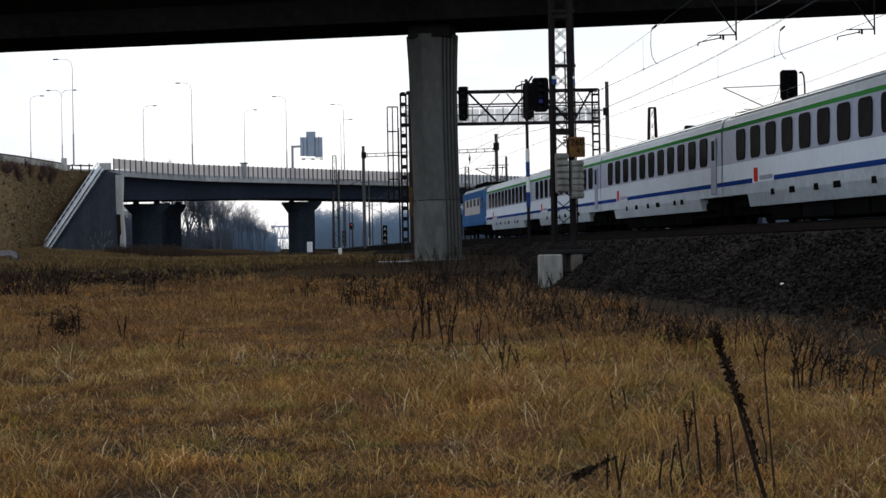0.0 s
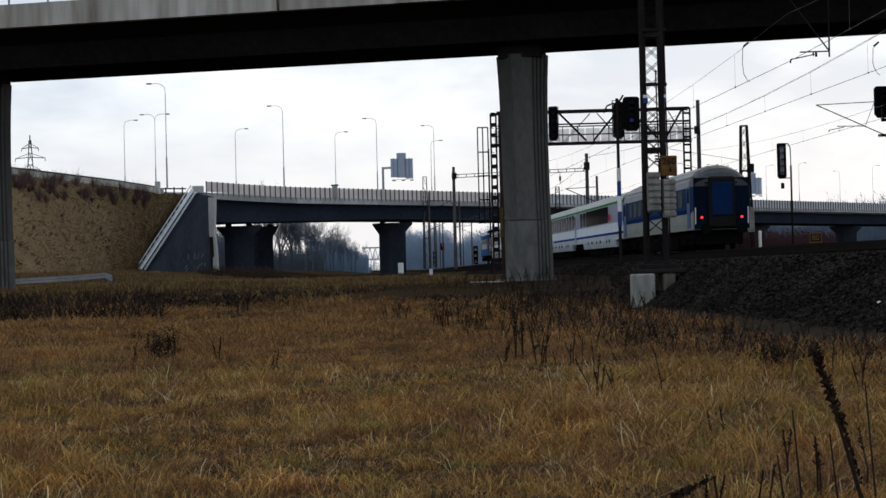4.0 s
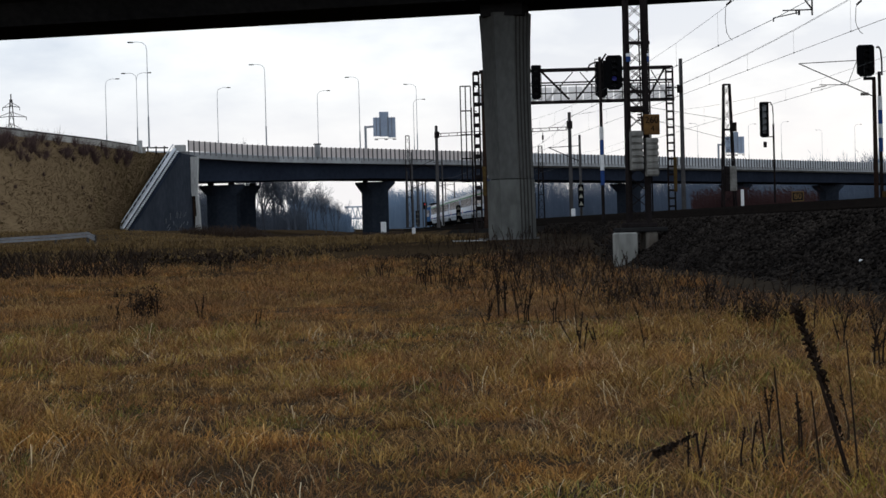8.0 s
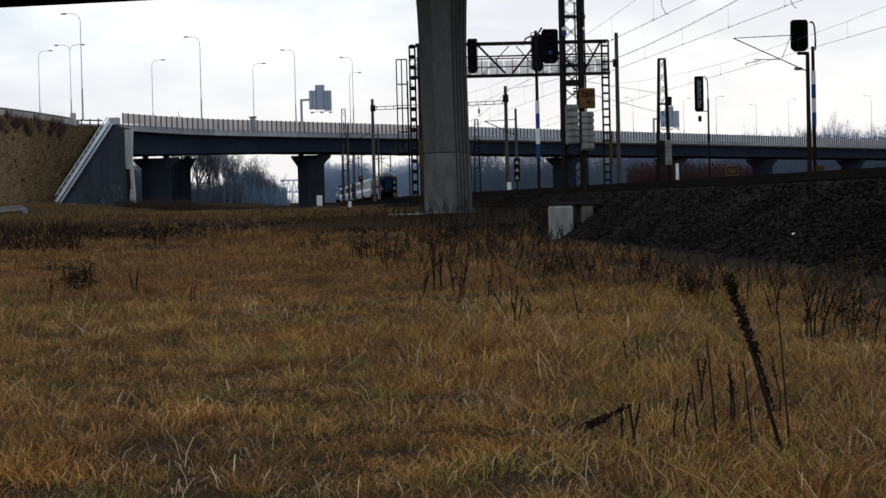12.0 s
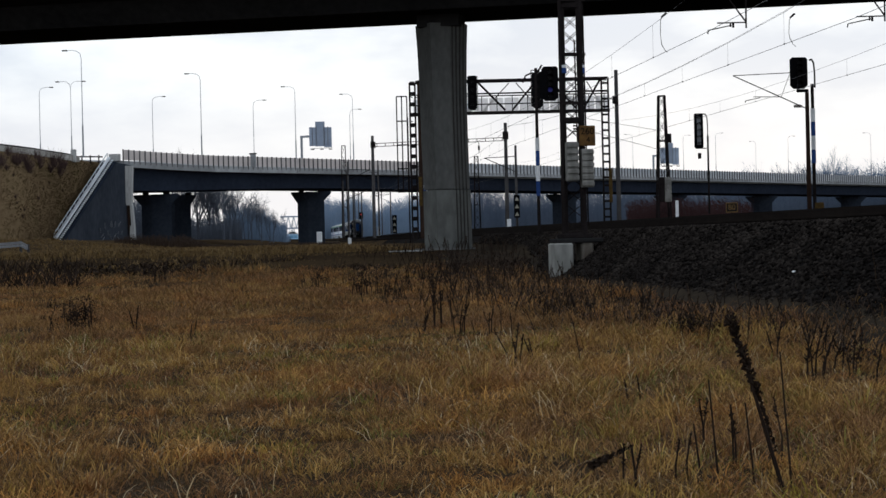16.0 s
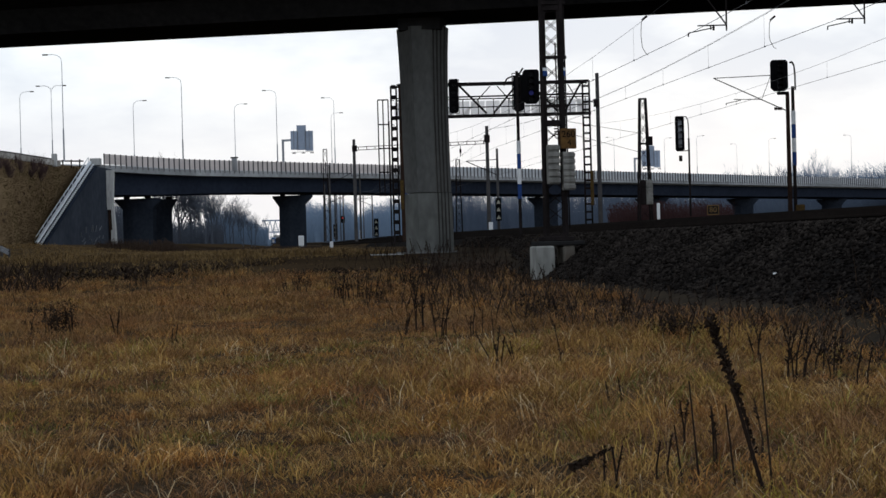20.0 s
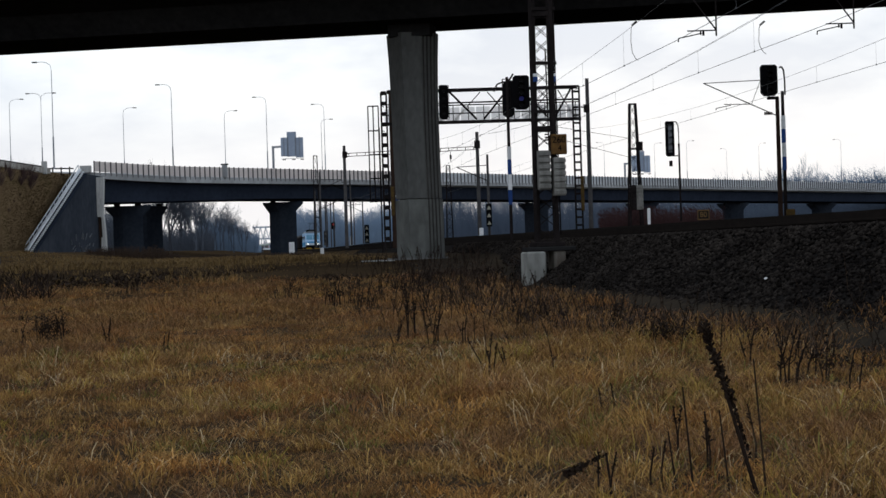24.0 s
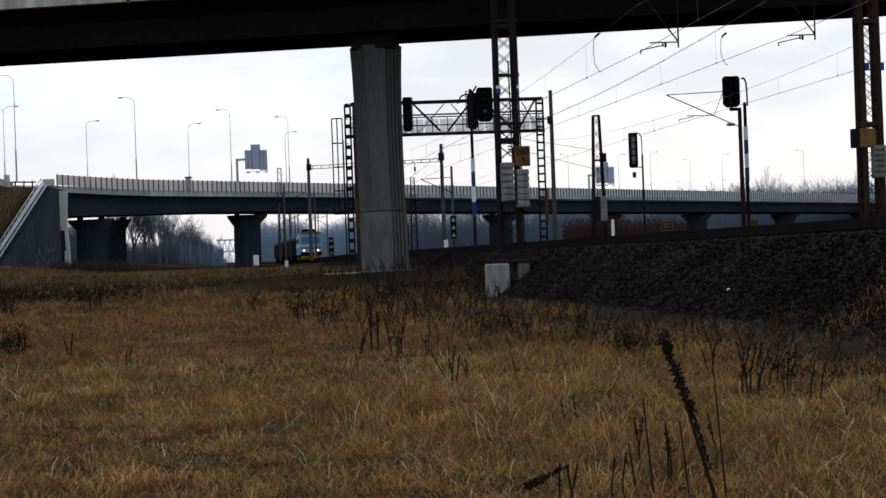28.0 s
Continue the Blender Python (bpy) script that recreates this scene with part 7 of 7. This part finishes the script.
def weed(rng, V, F, x, y, z, h, lean=0.15, seed_head=0.5, thick=0.006):
    """A dead stem with short side twigs and a crumbling seed head, added to V and F."""
    a = rng.uniform(0, 6.28)
    tip = Vector((x + math.cos(a) * lean * h, y + math.sin(a) * lean * h, z + h))
    base = Vector((x, y, z - 0.05))

    def stick(p, q, r, r2):
        k = len(V)
        for c, rr in ((p, r), (q, r2)):
            for t in (0, 2.1, 4.2):
                V.append((c.x + rr * math.cos(t), c.y + rr * math.sin(t), c.z))
        for i in range(3):
            F.append((k + i, k + (i + 1) % 3, k + 3 + (i + 1) % 3, k + 3 + i))

    mid = base.lerp(tip, 0.5) + Vector((math.cos(a), math.sin(a), 0)) * (-0.06 * h)
    stick(base, mid, thick, thick * 0.8)
    stick(mid, tip, thick * 0.8, thick * 0.5)
    for i in range(int(10 + 14 * seed_head)):
        s = rng.uniform(1 - seed_head, 1.0)
        p = mid.lerp(tip, (s - 0.5) * 2) if s > 0.5 else base.lerp(mid, s * 2)
        b = rng.uniform(0, 6.28)
        l = rng.uniform(0.04, 0.13) * h * (1.25 - s)
        q = p + Vector((math.cos(b) * l, math.sin(b) * l, l * rng.uniform(0.3, 1.4)))
        stick(p, q, thick * 0.5, thick * 0.9)


def weeds():
    rng = random.Random(21)
    # the band of dead weeds along the bank's foot and the field's end
    V, F = [], []
    for i in range(560):
        y = 17 + 43 * rng.random()
        x = line_x(y, -7.15) + grass_toe(y) + rng.uniform(-0.9, 2.4) - (rng.random() ** 3) * 2.5
        weed(rng, V, F, x, y, land_z(x, y), rng.uniform(0.15, 0.55), 0.35, 0.6, 0.004 + 0.0002 * y)
    for i in range(330):
        y = rng.uniform(40, 60)
        x = y * (rng.uniform(-0.07, 0.06) if i % 3 else rng.uniform(-0.32, 0.05))
        if noise.noise((x * 0.3, y * 0.2, 2)) > -0.15:
            weed(rng, V, F, x, y, land_z(x, y), rng.uniform(0.08, 0.28), 0.3, 0.7, 0.008)
    tagged(strips("dead_weeds", V, F, M_WEED), "band of dark dead weeds at the meadow's edge", "weeds", kind="stuff")
    # stems that stand alone
    singles = [(-4.51, 25.9, 0.34, 0.2, 0.7), (-3.29, 23.2, 0.24, 0.1, 0.8), (-0.17, 24.7, 0.72, 0.08, 0.6), (-0.32, 23.7, 0.33, 0.5, 0.8), (0.11, 23.0, 0.53, 0.3, 0.6),
               (0.53, 23.0, 0.40, 0.1, 0.4), (0.6, 16.6, 0.46, 0.5, 0.3), (0.82, 18.1, 0.26, 0.4, 0.4), (1.34, 13.3, 0.28, 0.1, 0.7), (1.42, 10.5, 0.38, 0.12, 0.3),
               (1.17, 9.4, 0.28, 0.1, 0.2), (1.56, 9.8, 0.33, 0.1, 0.5), (1.76, 9.9, 0.41, 0.1, 0.3), (0.91, 9.2, 0.22, 0.3, 0.4), (2.94, 14.9, 0.5, 0.2, 0.6), (3.07, 15.0, 0.4, 0.3, 0.5),
               (3.33, 15.6, 0.3, 0.3, 0.5), (3.28, 13.9, 0.45, 0.15, 0.4), (1.7, 27.4, 0.3, 0.3, 0.8), (1.84, 26.3, 0.35, 0.3, 0.8), (2.48, 23.2, 0.58, 0.1, 0.6), (3.12, 17.5, 0.36, 0.3, 0.5)]
    for x, y, h, lean, head in singles:
        V, F = [], []
        for k in range(4 if h > 0.45 else 2):
            weed(rng, V, F, x + rng.uniform(-0.06, 0.06), y + rng.uniform(-0.05, 0.05), land_z(x, y), h * rng.uniform(0.7, 1.05), lean, head, 0.006 + 0.0003 * y)
        tagged(strips("weed_stem", V, F, M_WEED), "dark dead weed stem standing in dry grass", "weed", "lone weed stems")
    # bushy dead weeds
    for x, y, h, wide, n in ((-5.25, 25.3, 0.46, 0.34, 40), (2.66, 20.6, 0.30, 0.22, 22), (2.9, 20.4, 0.27, 0.2, 18), (-7.8, 48.4, 0.55, 0.3, 20), (-3.2, 42.5, 0.45, 0.4, 16), (-1.8, 37.5, 0.5, 0.6, 26),
                             (-1.1, 35.2, 0.5, 0.4, 18), (1.75, 27.0, 0.35, 0.5, 26), (3.3, 15.2, 0.3, 0.35, 8)):
        V, F = [], []
        for k in range(n // 2):
            wx, wy, hh = x + rng.gauss(0, wide * 0.5), y + rng.uniform(-0.2, 0.2), h * rng.uniform(0.45, 1.15)
            weed(rng, V, F, wx, wy, land_z(wx, wy), hh, 0.25, 0.5, 0.004 + 0.0002 * y)
            for c in range(3):
                cx, cy, cz = wx + rng.gauss(0, 0.05), wy + rng.gauss(0, 0.05), land_z(wx, wy) + hh * rng.uniform(0.45, 1.05)
                for f in range(14):
                    p = Vector((cx + rng.gauss(0, 0.03), cy + rng.gauss(0, 0.03), cz + rng.gauss(0, 0.03)))
                    q = len(V)
                    for _ in range(3):
                        V.append((p.x + rng.uniform(-0.022, 0.022), p.y + rng.uniform(-0.022, 0.022), p.z + rng.uniform(-0.022, 0.022)))
                    F.append((q, q + 1, q + 2))
        tagged(strips("dead_weed_bush", V, F, M_WEED), "bushy clump of dark dead weeds in the meadow", "weed", "bushy weed clumps")
    # a broken stalk that lies over
    br = thing("broken_stalk", pose(0, 0, 0), "broken dark weed stalk bent over the grass", "weed")
    part("stalk", rod(bmesh.new(), (0.93, 9.25, land_z(0.93, 9.25)), (0.91, 9.3, 0.21), 0.007, n=5), M_WEED, br)
    V, F = [], []
    for i in range(150):
        t = rng.random()
        p = Vector((0.915, 9.3, 0.21)).lerp(Vector((0.70, 9.36, 0.10)), t)
        k, l = len(V), 0.012 + 0.018 * t
        for _ in range(3):
            V.append((p.x + rng.uniform(-l, l), p.y + rng.uniform(-l, l), p.z + rng.uniform(-l, l)))
        F.append((k, k + 1, k + 2))
    strips("bent_top", V, F, M_WEED, br)
    # the tall mugwort close by, leaning, with a thick seed head
    V, F = [], []
    s = Vector((1.62, 8.8, -0.06))
    e = Vector((1.365, 8.8, 0.87))
    for i in range(340):
        t = 0.30 + 0.70 * rng.random() ** 0.8
        p = s.lerp(e, t) + Vector((0.02 * math.sin(t * 4), 0, 0))
        k = len(V)
        a, l, r = rng.uniform(0, 6.28), rng.uniform(0.012, 0.042) * (1.0 if t > 0.6 else 0.3), 0.005
        q = p + Vector((math.cos(a) * l * 0.8, math.sin(a) * l * 0.8, l * rng.uniform(-0.4, 1.0)))
        for c in (p, q):
            V.extend([(c.x - r, c.y, c.z), (c.x + r, c.y, c.z), (c.x, c.y, c.z + 2 * r)])
        for j in range(3):
            F.append((k + j, k + (j + 1) % 3, k + 3 + (j + 1) % 3, k + 3 + j))
    m = thing("tall_weed", pose(0, 0, 0), "tall dark dead mugwort stalk leaning over the grass", "weed")
    strips("seed_head", V, F, M_WEED, m)
    part("stem", rod(bmesh.new(), s, s.lerp(e, 0.97), 0.012, 0.006, 6), M_WEED, m)
    for dx, h in ((0.06, 0.75), (-0.12, 0.5), (-0.3, 0.62), (-0.38, 0.4)):
        part("side_stem", rod(bmesh.new(), s + Vector((dx, 0.2, 0)), s + Vector((dx - 0.04, 0.25, h)), 0.007, 0.004, 5), M_WEED, m)


weeds()


def field_edge():
    """Dark brambles where the meadow ends, a concrete ledge by the column, and a scrap of litter on the bank."""
    rng = random.Random(77)
    V, F = [], []
    for i in range(5200):
        left = i % 3 == 0
        y = rng.uniform(46, 55) if left else rng.uniform(51, 56)
        x = y * (rng.uniform(-0.36, -0.205) if left else rng.uniform(-0.21, 0.06))
        z, h = land_z(x, y), rng.uniform(0.15, 0.5) if left else rng.uniform(0.03, 0.18)
        if noise.noise((x * 0.25, y * 0.12, 5.0)) < -0.2 and x / y > -0.2:
            continue
        k, a, l, w = len(V), rng.uniform(0, 6.28), rng.uniform(0.1, 0.5), rng.uniform(0.012, 0.035)
        V += [(x - w, y, z), (x + w, y, z), (x + math.cos(a) * l, y + math.sin(a) * l, z + h)]
        F.append((k, k + 1, k + 2))
    tagged(strips("dark_brambles", V, F, M_WEED), "low dark brambles at the end of the meadow", "brambles", kind="stuff")
    s = thing("concrete_ledge", pose(-1.45, 60.0, 1.11, 0, 0, 3), "pale thin concrete ledge beside the bridge column", "ledge")
    part("slab", block(bmesh.new(), (0, 0, 0.02), (1.1, 0.5, 0.04), 0.01), M_CONC_LIGHT, s)
    x, y = 4.95, 26.0
    l = thing("litter", pose(x, y, land_z(x, y) + 0.03, 20, 10, 30), "small white scrap of litter on the bank", "litter")
    part("scrap", block(bmesh.new(), (0, 0, 0), (0.07, 0.05, 0.05), 0.015), M_WHITE, l)


field_edge()


def bank_stones():
    """Loose stones over the bank's flank."""
    rng = np.random.default_rng(8)
    n = 80000
    y = 14 + 62 * rng.random(n) ** 1.3
    c = rng.uniform(-4.4, 0.6, n)
    V, F = np.zeros((n, 6, 3)), []
    x = np.array([line_x(b, -7.15) for b in y]) + c
    z = np.array([land_z(a, b) for a, b in zip(x, y)])
    s = rng.uniform(0.018, 0.05, n) * (0.8 + y / 70)
    dirs = np.array([(1, 0, 0), (-1, 0, 0), (0, 1, 0), (0, -1, 0), (0, 0, 1), (0, 0, -1)], float)
    for i in range(6):
        k = s * rng.uniform(0.5, 1.2, n)
        V[:, i, 0], V[:, i, 1], V[:, i, 2] = x + dirs[i][0] * k + rng.normal(0, 0.012, n), y + dirs[i][1] * k + rng.normal(0, 0.012, n), z + dirs[i][2] * k * 0.8 + 0.015
    tri = np.array([(0, 2, 4), (2, 1, 4), (1, 3, 4), (3, 0, 4), (2, 0, 5), (1, 2, 5), (3, 1, 5), (0, 3, 5)])
    F = ((np.arange(n) * 6)[:, None, None] + tri[None]).reshape(-1, 3)
    ok = np.repeat(z > np.array([field_z(a, b) for a, b in zip(x, y)]) + 0.05, 8)
    F = F[ok]
    me = bpy.data.meshes.new("bank_stones")
    me.vertices.add(n * 6)
    me.vertices.foreach_set("co", V.reshape(-1))
    me.loops.add(len(F) * 3)
    me.loops.foreach_set("vertex_index", F.reshape(-1).astype(np.int32))
    me.polygons.add(len(F))
    me.polygons.foreach_set("loop_start", np.arange(len(F), dtype=np.int32) * 3)
    me.update(calc_edges=True)
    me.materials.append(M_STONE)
    tagged(new("bank_stones", me), "loose near-black ballast stones on the railway bank", "ballast", kind="stuff")


bank_stones()

motions()
